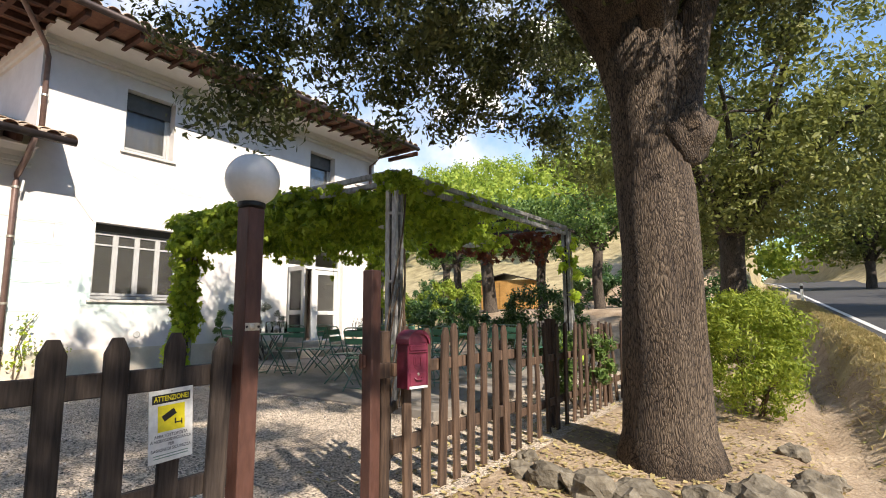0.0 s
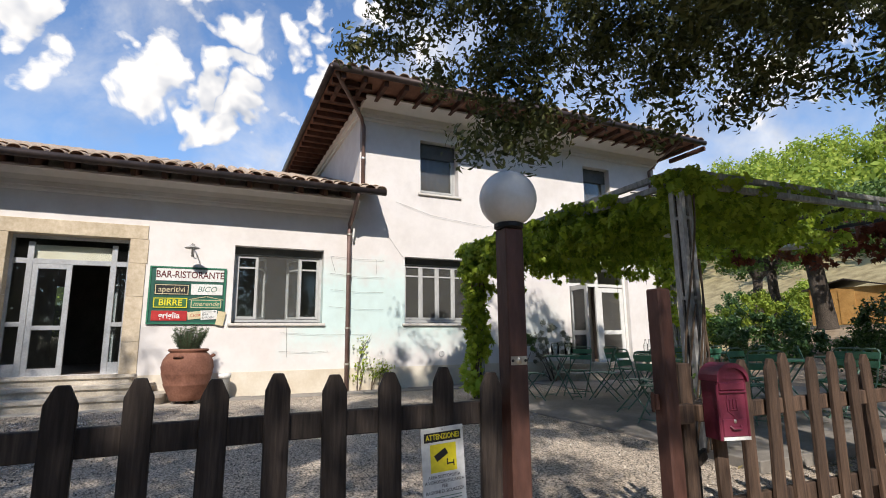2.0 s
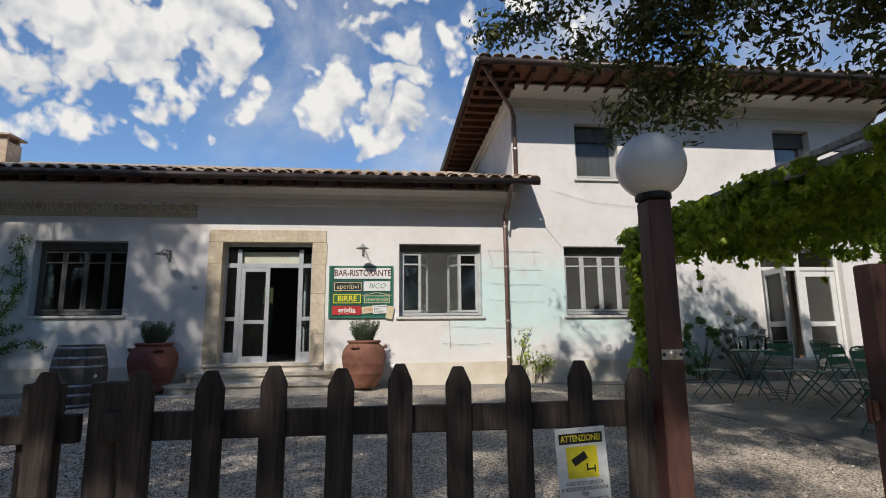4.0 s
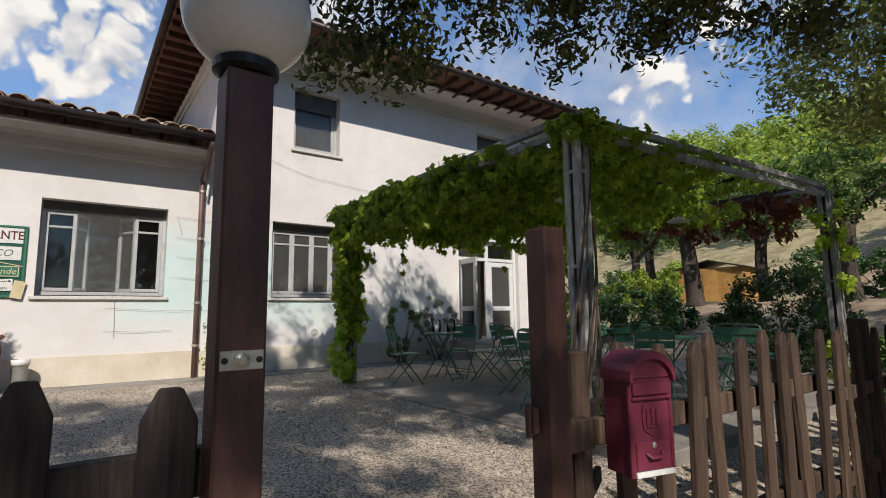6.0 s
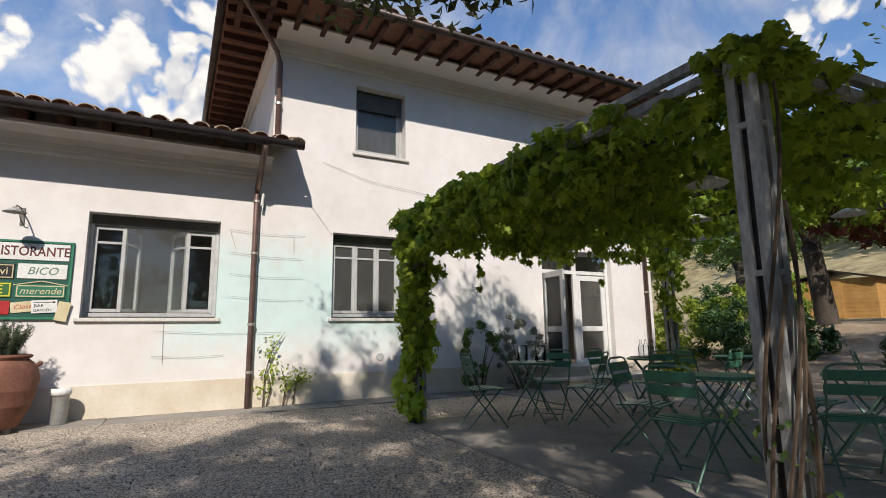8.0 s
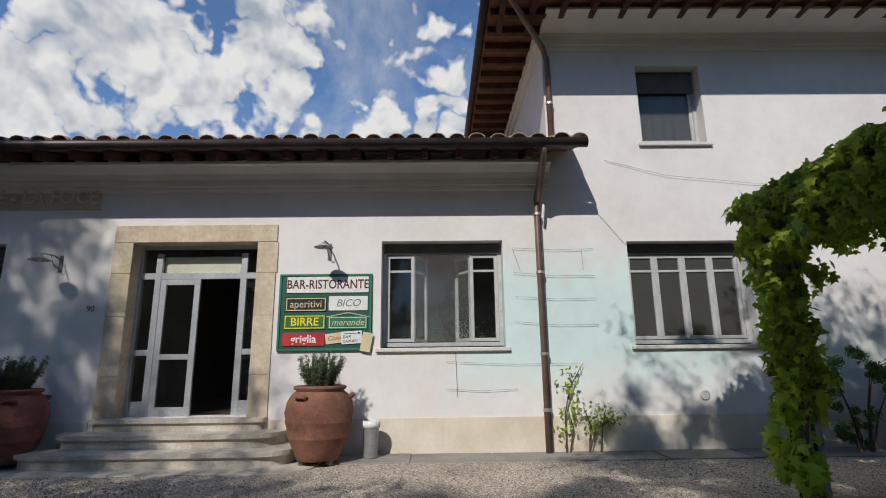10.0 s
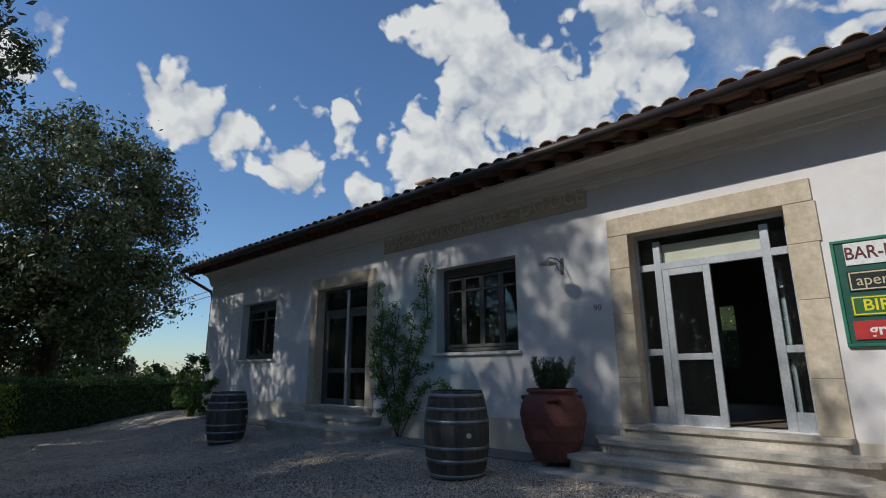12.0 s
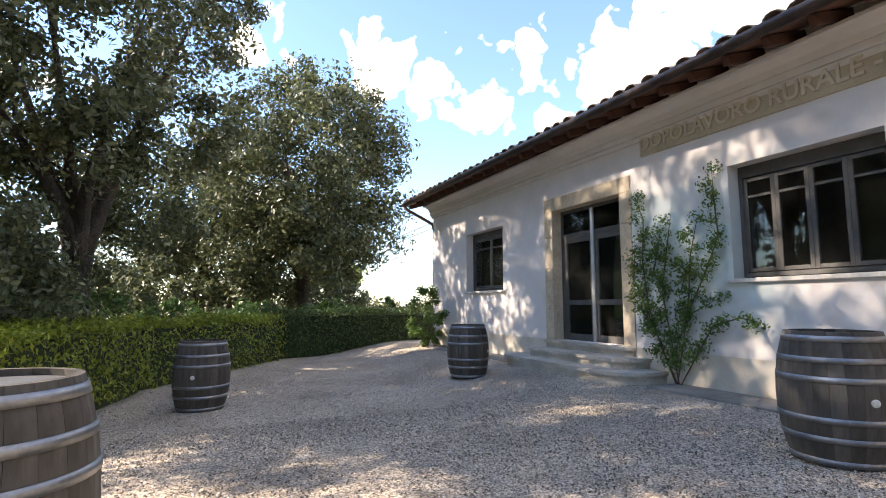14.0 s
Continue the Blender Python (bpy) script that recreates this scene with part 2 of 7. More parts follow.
def gravel_mat(name, dark, light, scale, bump):
    """Crushed stone: each chip of its own shade, small relief, wide patches worn lighter."""
    m, nt, bs = nodes_of(name)
    N, L = nt.nodes.new, nt.links.new
    tc = N("ShaderNodeTexCoord")
    v, n = N("ShaderNodeTexVoronoi"), N("ShaderNodeTexNoise")
    v.inputs["Scale"].default_value = scale
    n.inputs["Scale"].default_value, n.inputs["Detail"].default_value = 0.9, 6.0
    L(tc.outputs["Object"], v.inputs["Vector"])
    L(tc.outputs["Object"], n.inputs["Vector"])
    sp = N("ShaderNodeSeparateColor")
    L(v.outputs["Color"], sp.inputs[0])
    r = N("ShaderNodeValToRGB")
    r.color_ramp.elements[0].color, r.color_ramp.elements[1].color = (*dark, 1), (*light, 1)
    r.color_ramp.elements[1].position = 0.9
    L(sp.outputs[0], r.inputs["Fac"])
    k, r2 = N("ShaderNodeMix"), N("ShaderNodeValToRGB")
    k.data_type, k.blend_type = "RGBA", "MULTIPLY"
    k.inputs["Factor"].default_value = 1.0
    r2.color_ramp.elements[0].position, r2.color_ramp.elements[1].position = 0.3, 0.7
    r2.color_ramp.elements[0].color, r2.color_ramp.elements[1].color = (0.72, 0.69, 0.66, 1), (1.05, 1.03, 1.0, 1)
    L(n.outputs["Fac"], r2.inputs["Fac"])
    L(r.outputs["Color"], k.inputs["A"])
    L(r2.outputs["Color"], k.inputs["B"])
    L(k.outputs["Result"], bs.inputs["Base Color"])
    bs.inputs["Roughness"].default_value = 0.95
    b = N("ShaderNodeBump")
    b.invert = True
    b.inputs["Strength"].default_value, b.inputs["Distance"].default_value = bump, 0.012
    L(v.outputs["Distance"], b.inputs["Height"])
    L(b.outputs[0], bs.inputs["Normal"])
    MATS[name] = m


def bark_mat(name, c1, c2):
    m, nt, bs = nodes_of(name)
    N, L = nt.nodes.new, nt.links.new
    tc, mp = N("ShaderNodeTexCoord"), N("ShaderNodeMapping")
    mp.inputs["Scale"].default_value = (1, 1, 0.22)
    L(tc.outputs["Object"], mp.inputs["Vector"])
    v, n = N("ShaderNodeTexVoronoi"), N("ShaderNodeTexNoise")
    v.feature = "DISTANCE_TO_EDGE"
    v.inputs["Scale"].default_value = 62.0
    n.inputs["Scale"].default_value, n.inputs["Detail"].default_value = 5.0, 7.0
    wob = N("ShaderNodeVectorMath")
    wob.operation = "MULTIPLY_ADD"
    L(n.outputs["Color"], wob.inputs[0])
    wob.inputs[1].default_value = (0.16, 0.16, 0.16)
    L(mp.outputs[0], wob.inputs[2])
    L(wob.outputs[0], v.inputs["Vector"])
    L(mp.outputs[0], n.inputs["Vector"])
    r = N("ShaderNodeValToRGB")
    r.color_ramp.elements[0].position, r.color_ramp.elements[1].position = 0.02, 0.22
    r.color_ramp.elements[0].color, r.color_ramp.elements[1].color = (*c1, 1), (*c2, 1)
    # plates broken up by a coarse fibrous noise
    n2 = N("ShaderNodeTexNoise")
    n2.inputs["Scale"].default_value, n2.inputs["Detail"].default_value, n2.inputs["Roughness"].default_value = 46.0, 6.0, 0.72
    L(mp.outputs[0], n2.inputs["Vector"])
    ma = N("ShaderNodeMath")
    ma.operation = "MULTIPLY_ADD"
    L(n2.outputs["Fac"], ma.inputs[0])
    ma.inputs[1].default_value = 0.55
    ma.inputs[2].default_value = -0.24
    mb = N("ShaderNodeMath")
    mb.operation = "ADD"
    L(v.outputs["Distance"], mb.inputs[0])
    L(ma.outputs[0], mb.inputs[1])
    L(mb.outputs[0], r.inputs["Fac"])
    k, r2 = N("ShaderNodeMix"), N("ShaderNodeValToRGB")
    k.data_type, k.blend_type = "RGBA", "MULTIPLY"
    k.inputs["Factor"].default_value = 1.0
    r2.color_ramp.elements[0].position, r2.color_ramp.elements[1].position = 0.3, 0.7
    r2.color_ramp.elements[0].color, r2.color_ramp.elements[1].color = (0.5, 0.45, 0.42, 1), (1.15, 1.1, 1.0, 1)
    L(n.outputs["Fac"], r2.inputs["Fac"])
    L(r.outputs["Color"], k.inputs["A"])
    L(r2.outputs["Color"], k.inputs["B"])
    L(k.outputs["Result"], bs.inputs["Base Color"])
    bs.inputs["Roughness"].default_value = 0.95
    b = N("ShaderNodeBump")
    b.inputs["Strength"].default_value, b.inputs["Distance"].default_value = 0.9, 0.03
    L(mb.outputs[0], b.inputs["Height"])
    L(b.outputs[0], bs.inputs["Normal"])
    MATS[name] = m


facade_paint()
glass("window_glass")
glass("clear_glass", (0.95, 0.97, 0.97), 0.0, 0.02)
gravel_mat("gravel", (0.085, 0.070, 0.056), (0.80, 0.69, 0.56), 84.0, 0.7)
glass("dusty_glass", (0.85, 0.87, 0.87), 0.0, 0.06)
bark_mat("bark_oak", (0.016, 0.011, 0.008), (0.165, 0.128, 0.098))
bark_mat("bark_dark", (0.03, 0.024, 0.02), (0.12, 0.10, 0.085))
surf("plinth_paint", (0.60, 0.52, 0.40), (0.72, 0.66, 0.55), 1.6, 0.92, 0.1, 30, c3=(0.92, 0.9, 0.88))
surf("travertine", (0.50, 0.41, 0.29), (0.68, 0.58, 0.44), 3.0, 0.85, 0.4, 16, c3=(0.74, 0.70, 0.64))
surf("plaque_stone", (0.46, 0.385, 0.27), (0.56, 0.48, 0.345), 3.0, 0.9, 0.2, 30, c3=(0.86, 0.83, 0.8))
surf("plaque_letter", (0.60, 0.52, 0.40), (0.68, 0.60, 0.47), 3.0, 0.9, 0.2, 30, c3=(0.88, 0.86, 0.84))
surf("step_stone", (0.46, 0.415, 0.345), (0.66, 0.60, 0.51), 2.2, 0.88, 0.35, 30, c3=(0.72, 0.69, 0.65))
surf("sill_stone", (0.62, 0.58, 0.52), (0.72, 0.68, 0.62), 3.0, 0.8, 0.2, 30)
surf("roof_tile", (0.44, 0.32, 0.23), (0.64, 0.53, 0.41), 6.0, 0.9, 0.5, 25, c3=(0.66, 0.61, 0.56), vary=0.22)
surf("rafter_wood", (0.060, 0.026, 0.018), (0.115, 0.050, 0.033), 5.0, 0.8, 0.3, 30)
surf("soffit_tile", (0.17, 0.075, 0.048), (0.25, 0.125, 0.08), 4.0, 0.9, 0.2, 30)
surf("gutter_metal", (0.045, 0.035, 0.032), (0.085, 0.062, 0.055), 4.0, 0.45, 0.1, 30, metal=0.5)
surf("pipe_brown", (0.17, 0.105, 0.09), (0.25, 0.165, 0.14), 4.0, 0.5, 0.15, 30, metal=0.2)
surf("frame_grey", (0.42, 0.42, 0.41), (0.55, 0.55, 0.53), 4.0, 0.5, 0.1, 40)
surf("frame_dark", (0.075, 0.072, 0.066), (0.115, 0.11, 0.10), 4.0, 0.55, 0.15, 40)
surf("aluminium", (0.50, 0.51, 0.52), (0.62, 0.63, 0.64), 3.0, 0.35, 0.05, 30, metal=0.55)
# walls and ceilings coloured dark so that the interiors look unlit
surf("room_wall_dim", (0.17, 0.155, 0.135), (0.25, 0.23, 0.205), 2.0, 0.9, 0.1, 20)
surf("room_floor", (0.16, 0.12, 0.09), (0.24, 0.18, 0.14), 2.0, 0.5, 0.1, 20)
surf("earth", (0.28, 0.205, 0.135), (0.52, 0.415, 0.295), 1.6, 0.97, 0.9, 26, c3=(0.5, 0.44, 0.38), dist=0.03)
surf("dry_grass_soil", (0.24, 0.19, 0.10), (0.46, 0.38, 0.21), 1.3, 0.97, 0.9, 30, dist=0.03)
surf("asphalt", (0.045, 0.045, 0.047), (0.075, 0.074, 0.073), 2.0, 0.85, 0.4, 90)
surf("road_paint", (0.60, 0.60, 0.58), (0.75, 0.75, 0.72), 8.0, 0.7, 0.2, 60)
surf("concrete", (0.23, 0.205, 0.175), (0.34, 0.31, 0.27), 1.2, 0.9, 0.3, 22)
surf("fence_wood", (0.016, 0.011, 0.009), (0.092, 0.068, 0.053), 20.0, 0.85, 0.8, 95, stretch=(1, 1, 0.08), c3=(0.30, 0.28, 0.27), vary=0.25, dist=0.004)
surf("fence_wood_pale", (0.040, 0.025, 0.017), (0.150, 0.092, 0.060), 18.0, 0.85, 0.8, 95, stretch=(1, 1, 0.08), c3=(0.35, 0.32, 0.3), vary=0.3, dist=0.004)
surf("post_brown", (0.062, 0.027, 0.020), (0.125, 0.056, 0.041), 5.0, 0.55, 0.3, 40, stretch=(1, 1, 0.3))
surf("lamp_globe", (0.62, 0.62, 0.61), (0.70, 0.70, 0.69), 3.0, 0.22, 0.0, 50, c3=(0.93, 0.93, 0.92))
surf("steel_plate", (0.45, 0.41, 0.34), (0.60, 0.56, 0.48), 10.0, 0.4, 0.1, 60, metal=0.7)
surf("mailbox_red", (0.14, 0.018, 0.038), (0.21, 0.034, 0.062), 4.0, 0.45, 0.12, 40)
surf("sign_white", (0.74, 0.73, 0.68), (0.82, 0.81, 0.77), 5.0, 0.5, 0.05, 40)
surf("sign_green", (0.012, 0.075, 0.052), (0.02, 0.105, 0.075), 4.0, 0.45, 0.08, 40)
surf("sign_mid_green", (0.02, 0.16, 0.09), (0.03, 0.20, 0.11), 4.0, 0.5, 0.05, 40)
surf("sign_black", (0.012, 0.012, 0.012), (0.022, 0.021, 0.02), 4.0, 0.45, 0.05, 40)
surf("sign_yellow", (0.80, 0.66, 0.02), (0.86, 0.72, 0.04), 4.0, 0.5, 0.05, 40)
surf("sign_lime", (0.035, 0.13, 0.035), (0.05, 0.17, 0.045), 4.0, 0.5, 0.05, 40)
surf("sign_red", (0.42, 0.02, 0.02), (0.52, 0.035, 0.03), 4.0, 0.5, 0.05, 40)
surf("sign_cream", (0.62, 0.52, 0.30), (0.70, 0.60, 0.38), 4.0, 0.6, 0.05, 40)
surf("letter_brown", (0.10, 0.02, 0.02), (0.15, 0.03, 0.03), 4.0, 0.6, 0.05, 40)
surf("terracotta", (0.16, 0.066, 0.042), (0.28, 0.128, 0.084), 3.0, 0.85, 0.35, 30, c3=(0.65, 0.6, 0.55))
surf("terracotta_red", (0.17, 0.06, 0.046), (0.27, 0.10, 0.078), 3.0, 0.85, 0.35, 30, c3=(0.65, 0.6, 0.55))
surf("soil", (0.05, 0.035, 0.025), (0.09, 0.065, 0.045), 8.0, 0.97, 0.8, 40)
surf("barrel_wood", (0.045, 0.039, 0.033), (0.150, 0.132, 0.112), 3.0, 0.75, 0.5, 30, stretch=(1, 1, 0.15), c3=(0.5, 0.48, 0.45), vary=0.3, dist=0.004)
surf("barrel_hoop", (0.25, 0.26, 0.27), (0.40, 0.41, 0.42), 6.0, 0.42, 0.1, 40, metal=0.85)
surf("pergola_white", (0.27, 0.27, 0.265), (0.50, 0.50, 0.485), 3.0, 0.6, 0.4, 24, c3=(0.4, 0.38, 0.36), stretch=(1, 1, 0.4))
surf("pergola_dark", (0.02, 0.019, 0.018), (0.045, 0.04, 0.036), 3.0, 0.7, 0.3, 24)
surf("chair_green", (0.055, 0.20, 0.12), (0.085, 0.27, 0.17), 4.0, 0.4, 0.1, 40)
surf("chair_steel", (0.10, 0.20, 0.145), (0.16, 0.26, 0.20), 4.0, 0.4, 0.1, 40, metal=0.3)
surf("hut_wood", (0.44, 0.22, 0.06), (0.58, 0.32, 0.10), 2.0, 0.8, 0.2, 20)
surf("stone", (0.12, 0.105, 0.08), (0.30, 0.265, 0.20), 3.0, 0.95, 0.8, 18, c3=(0.5, 0.46, 0.42), dist=0.03, vary=0.15)
surf("bin_grey", (0.33, 0.33, 0.31), (0.42, 0.42, 0.40), 5.0, 0.4, 0.1, 30, metal=0.4)
surf("wire_dark", (0.14, 0.13, 0.12), (0.2, 0.19, 0.17), 4.0, 0.6, 0.0, 30)
surf("twig", (0.09, 0.06, 0.04), (0.17, 0.12, 0.08), 5.0, 0.9, 0.3, 30)
# hedge core: the shade between leaves put into a dark green
surf("hedge_shade_green", (0.02, 0.032, 0.012), (0.05, 0.07, 0.025), 1.0, 0.95, 0.5, 6)
leafy("oak_leaf", (0.042, 0.052, 0.016), (0.140, 0.155, 0.048), (0.18, 0.16, 0.05), 0.5, 0.32)
leafy("oak_leaf_dark", (0.050, 0.064, 0.030), (0.150, 0.170, 0.082), (0.22, 0.23, 0.11), 0.42, 0.34)
leafy("vine_leaf", (0.18, 0.28, 0.022), (0.42, 0.52, 0.05), (0.42, 0.50, 0.06), 0.55, 0.55)
leafy("vine_leaf_pale", (0.36, 0.52, 0.04), (0.56, 0.66, 0.08), None, 0.5, 0.5)
leafy("vine_leaf_red", (0.12, 0.03, 0.02), (0.22, 0.07, 0.03), (0.2, 0.2, 0.04), 0.5, 0.4)
leafy("hill_leaf", (0.17, 0.26, 0.035), (0.40, 0.48, 0.07), (0.48, 0.52, 0.11), 0.7, 0.45)
leafy("laurel_leaf", (0.03, 0.075, 0.022), (0.09, 0.17, 0.045), (0.14, 0.22, 0.06), 0.35, 0.3)
leafy("broom_leaf", (0.14, 0.21, 0.025), (0.38, 0.44, 0.06), (0.46, 0.48, 0.10), 0.6, 0.5)
leafy("hedge_leaf", (0.028, 0.060, 0.015), (0.085, 0.14, 0.032), (0.12, 0.16, 0.04), 0.45, 0.25)
leafy("hedge_leaf_pale", (0.13, 0.18, 0.02), (0.32, 0.37, 0.05), (0.44, 0.44, 0.08), 0.5, 0.45)
leafy("rose_leaf", (0.055, 0.12, 0.028), (0.16, 0.25, 0.055), (0.17, 0.20, 0.07), 0.55, 0.35)
leafy("grey_leaf", (0.20, 0.21, 0.15), (0.34, 0.34, 0.26), None, 0.7, 0.3)
leafy("rosemary", (0.05, 0.085, 0.04), (0.13, 0.17, 0.09), None, 0.6, 0.25)
leafy("dry_grass", (0.28, 0.22, 0.09), (0.56, 0.46, 0.22), (0.25, 0.28, 0.08), 0.7, 0.3)
# roadside oak leaves, sunlight put into a lighter, yellower colour
leafy("verge_leaf_sunlit", (0.11, 0.135, 0.035), (0.29, 0.31, 0.085), (0.40, 0.40, 0.13), 0.5, 0.45)
leafy("gravel_chip", (0.075, 0.062, 0.050), (0.62, 0.55, 0.46), (0.82, 0.78, 0.70), 0.9, 0.0)
surf("curtain_grey", (0.34, 0.315, 0.285), (0.42, 0.39, 0.355), 3.0, 0.9, 0.2, 60, c3=(0.9, 0.9, 0.9))
surf("curtain_cloth", (0.40, 0.35, 0.29), (0.50, 0.45, 0.38), 3.0, 0.9, 0.2, 60, c3=(0.9, 0.9, 0.9))

# ---- mesh helpers ----


def smooth01(a, b, v):
    t = min(1.0, max(0.0, (v - a) / (b - a)))
    return t * t * (3 - 2 * t)


def finish(bm, name, material, bevel=0.0, smooth=False):
    if bevel:
        bmesh.ops.bevel(bm, geom=bm.edges[:], offset=bevel, segments=1, affect="EDGES", clamp_overlap=True)
    me = bpy.data.meshes.new(name)
    bm.to_mesh(me)
    bm.free()
    me.materials.append(MATS[material])
    if smooth:
        me.polygons.foreach_set("use_smooth", [True] * len(me.polygons))
    return me


def part(name, bm, material, parent=None, label="", bevel=0.0, smooth=False):
    ob = new(name, finish(bm, name, material, bevel, smooth))
    if parent is not None:
        ob.parent = parent
    return tagged(ob, label)


def shared(name, me, parent, m=None, label=""):
    ob = new(name, me)
    ob.parent = parent
    if m is not None:
        ob.matrix_basis = m
    return tagged(ob, label)


def thing(name, label, category, at=(0, 0, 0), rz=0.0, group="", kind=""):
    ob = new(name)
    ob.empty_display_size = 0.1
    ob.matrix_basis = pose(*at, 0, 0, rz)
    return tagged(ob, label, category, group, kind)


def box(bm, x0, x1, y0, y1, z0, z1, m=None):
    vs = [bm.verts.new((x, y, z)) for z in (z0, z1) for y in (y0, y1) for x in (x0, x1)]
    for f in ((0, 2, 3, 1), (4, 5, 7, 6), (0, 1, 5, 4), (2, 6, 7, 3), (0, 4, 6, 2), (1, 3, 7, 5)):
        bm.faces.new([vs[i] for i in f])
    if m is not None:
        bmesh.ops.transform(bm, matrix=m, verts=vs)
    return bm


def boxes(*some):
    bm = bmesh.new()
    for b in some:
        box(bm, *b)
    return bm


def tube(bm, points, radii, sides=8, cap=True, wobble=0.0):
    """A round bar through the points."""
    pts = [Vector(p) for p in points]
    if isinstance(radii, (int, float)):
        radii = [radii] * len(pts)
    rings, up = [], Vector((0.31, 0.17, 0.94)).normalized()
    for i, p in enumerate(pts):
        d = (pts[min(i + 1, len(pts) - 1)] - pts[max(i - 1, 0)]).normalized()
        u = d.cross(up if abs(d.dot(up)) < 0.95 else Vector((1, 0, 0))).normalized()
        v = d.cross(u)
        ring = []
        for k in range(sides):
            a = 2 * math.pi * k / sides
            r = radii[i] * (1 + wobble * noise.noise(Vector((math.cos(a) * 1.3 + p.x, math.sin(a) * 1.3 + p.y, p.z * 0.7)) * 1.7))
            ring.append(bm.verts.new(p + (u * math.cos(a) + v * math.sin(a)) * r))
        rings.append(ring)
    for a, b in zip(rings, rings[1:]):
        for k in range(sides):
            bm.faces.new((a[k], a[(k + 1) % sides], b[(k + 1) % sides], b[k]))
    if cap:
        bm.faces.new(rings[0][::-1])
        bm.faces.new(rings[-1])
    return bm


def lathe(bm, profile, sides=24, at=(0, 0, 0)):
    """Turns (radius, height) rows round the vertical."""
    rings = []
    for r, z in profile:
        rings.append([bm.verts.new((at[0] + r * math.cos(2 * math.pi * k / sides), at[1] + r * math.sin(2 * math.pi * k / sides), at[2] + z)) for k in range(sides)])
    for a, b in zip(rings, rings[1:]):
        for k in range(sides):
            bm.faces.new((a[k], a[(k + 1) % sides], b[(k + 1) % sides], b[k]))
    bm.faces.new(rings[0][::-1])
    bm.faces.new(rings[-1])
    return bm


RNG = np.random.default_rng(7)


def leaf_mesh(name, centres, normals, size, material, slim=0.5, spread=0.35):
    """Many small folded leaves at the given places: one joined mesh."""
    n = len(centres)
    d = RNG.normal(size=(n, 3))
    if normals is not None:
        d += normals * 2.0
    d /= np.linalg.norm(d, axis=1)[:, None]
    t = np.cross(d, RNG.normal(size=(n, 3)))
    t /= np.linalg.norm(t, axis=1)[:, None] + 1e-9
    b = np.cross(d, t)
    s = size * (1 + spread * RNG.uniform(-1, 1, n))[:, None]
    c = centres
    v = np.stack([c - t * s * 0.5, c + b * s * slim * 0.5 + d * s * 0.08, c + t * s * 0.5, c - b * s * slim * 0.5 + d * s * 0.08], 1).reshape(-1, 3)
    i = np.arange(n)[:, None] * 4
    f = np.concatenate([i + [[0, 1, 2]], i + [[0, 2, 3]]], 1).reshape(-1, 3)
    me = bpy.data.meshes.new(name)
    me.vertices.add(len(v))
    me.vertices.foreach_set("co", v.astype(np.float32).ravel())
    me.loops.add(f.size)
    me.loops.foreach_set("vertex_index", f.astype(np.int32).ravel())
    me.polygons.add(len(f))
    me.polygons.foreach_set("loop_start", np.arange(0, f.size, 3, dtype=np.int32))
    me.update(calc_edges=True)
    me.materials.append(MATS[material])
    return me


LOBES = np.array([(0.0, -0.42), (0.20, -0.50), (0.46, -0.30), (0.24, -0.12), (0.52, 0.14), (0.20, 0.16), (0.0, 0.62), (-0.20, 0.16), (-0.52, 0.14), (-0.24, -0.12), (-0.46, -0.30), (-0.20, -0.50)])


def lobed_mesh(name, centres, normals, size, material, droop=1.2):
    """Palmate leaves hanging tip down, facing outward: one joined mesh."""
    n, k = len(centres), len(LOBES)
    d = RNG.normal(size=(n, 3)) * 0.55 + normals * np.array([1.0, 1.0, 0.6]) + np.array([0.25, -0.25, 0.35])
    d /= np.linalg.norm(d, axis=1)[:, None]
    t = RNG.normal(size=(n, 3)) * 0.5 + np.array([0, 0, -droop])
    t -= d * (t * d).sum(1)[:, None]
    t /= np.linalg.norm(t, axis=1)[:, None] + 1e-9
    b = np.cross(d, t)
    s = size * RNG.uniform(0.6, 1.35, n)[:, None]
    rim = [centres + (b * u + t * v - d * (0.10 * abs(u) + 0.12 * max(v, 0))) * s for u, v in LOBES]
    co = np.stack([centres + d * s * 0.03] + rim, 1).reshape(-1, 3)
    i = np.arange(n)[:, None] * (k + 1)
    f = np.concatenate([i + [[0, 1 + j, 1 + (j + 1) % k]] for j in range(k)], 1).reshape(-1, 3)
    me = bpy.data.meshes.new(name)
    me.vertices.add(len(co))
    me.vertices.foreach_set("co", co.astype(np.float32).ravel())
    me.loops.add(f.size)
    me.loops.foreach_set("vertex_index", f.astype(np.int32).ravel())
    me.polygons.add(len(f))
    me.polygons.foreach_set("loop_start", np.arange(0, f.size, 3, dtype=np.int32))
    me.update(calc_edges=True)
    me.materials.append(MATS[material])
    return me


def clump_points(clumps, per, rough=0.55):
    """Points in lumps: each clump is (x, y, z, rx, ry, rz)."""
    out, nor = [], []
    for x, y, z, a, b, c in clumps:
        u = RNG.normal(size=(per, 3))
        u /= np.linalg.norm(u, axis=1)[:, None]
        r = RNG.uniform(0, 1, per) ** 0.45
        r *= 1 + rough * (RNG.uniform(-0.5, 0.5, per))
        out.append(np.array([x, y, z]) + u * r[:, None] * np.array([a, b, c]))
        nor.append(u)
    return np.concatenate(out), np.concatenate(nor)


def leaves(name, parent, clumps, per, size, material, slim=0.5, label=""):
    p, n = clump_points(clumps, per)
    return shared(name, leaf_mesh(name, p, n, size, material, slim), parent, None, label)


def vine_leaves(name, parent, clumps, per, size, material, label=""):
    p, n = clump_points(clumps, per)
    return shared(name, lobed_mesh(name, p, n, size, material), parent, None, label)


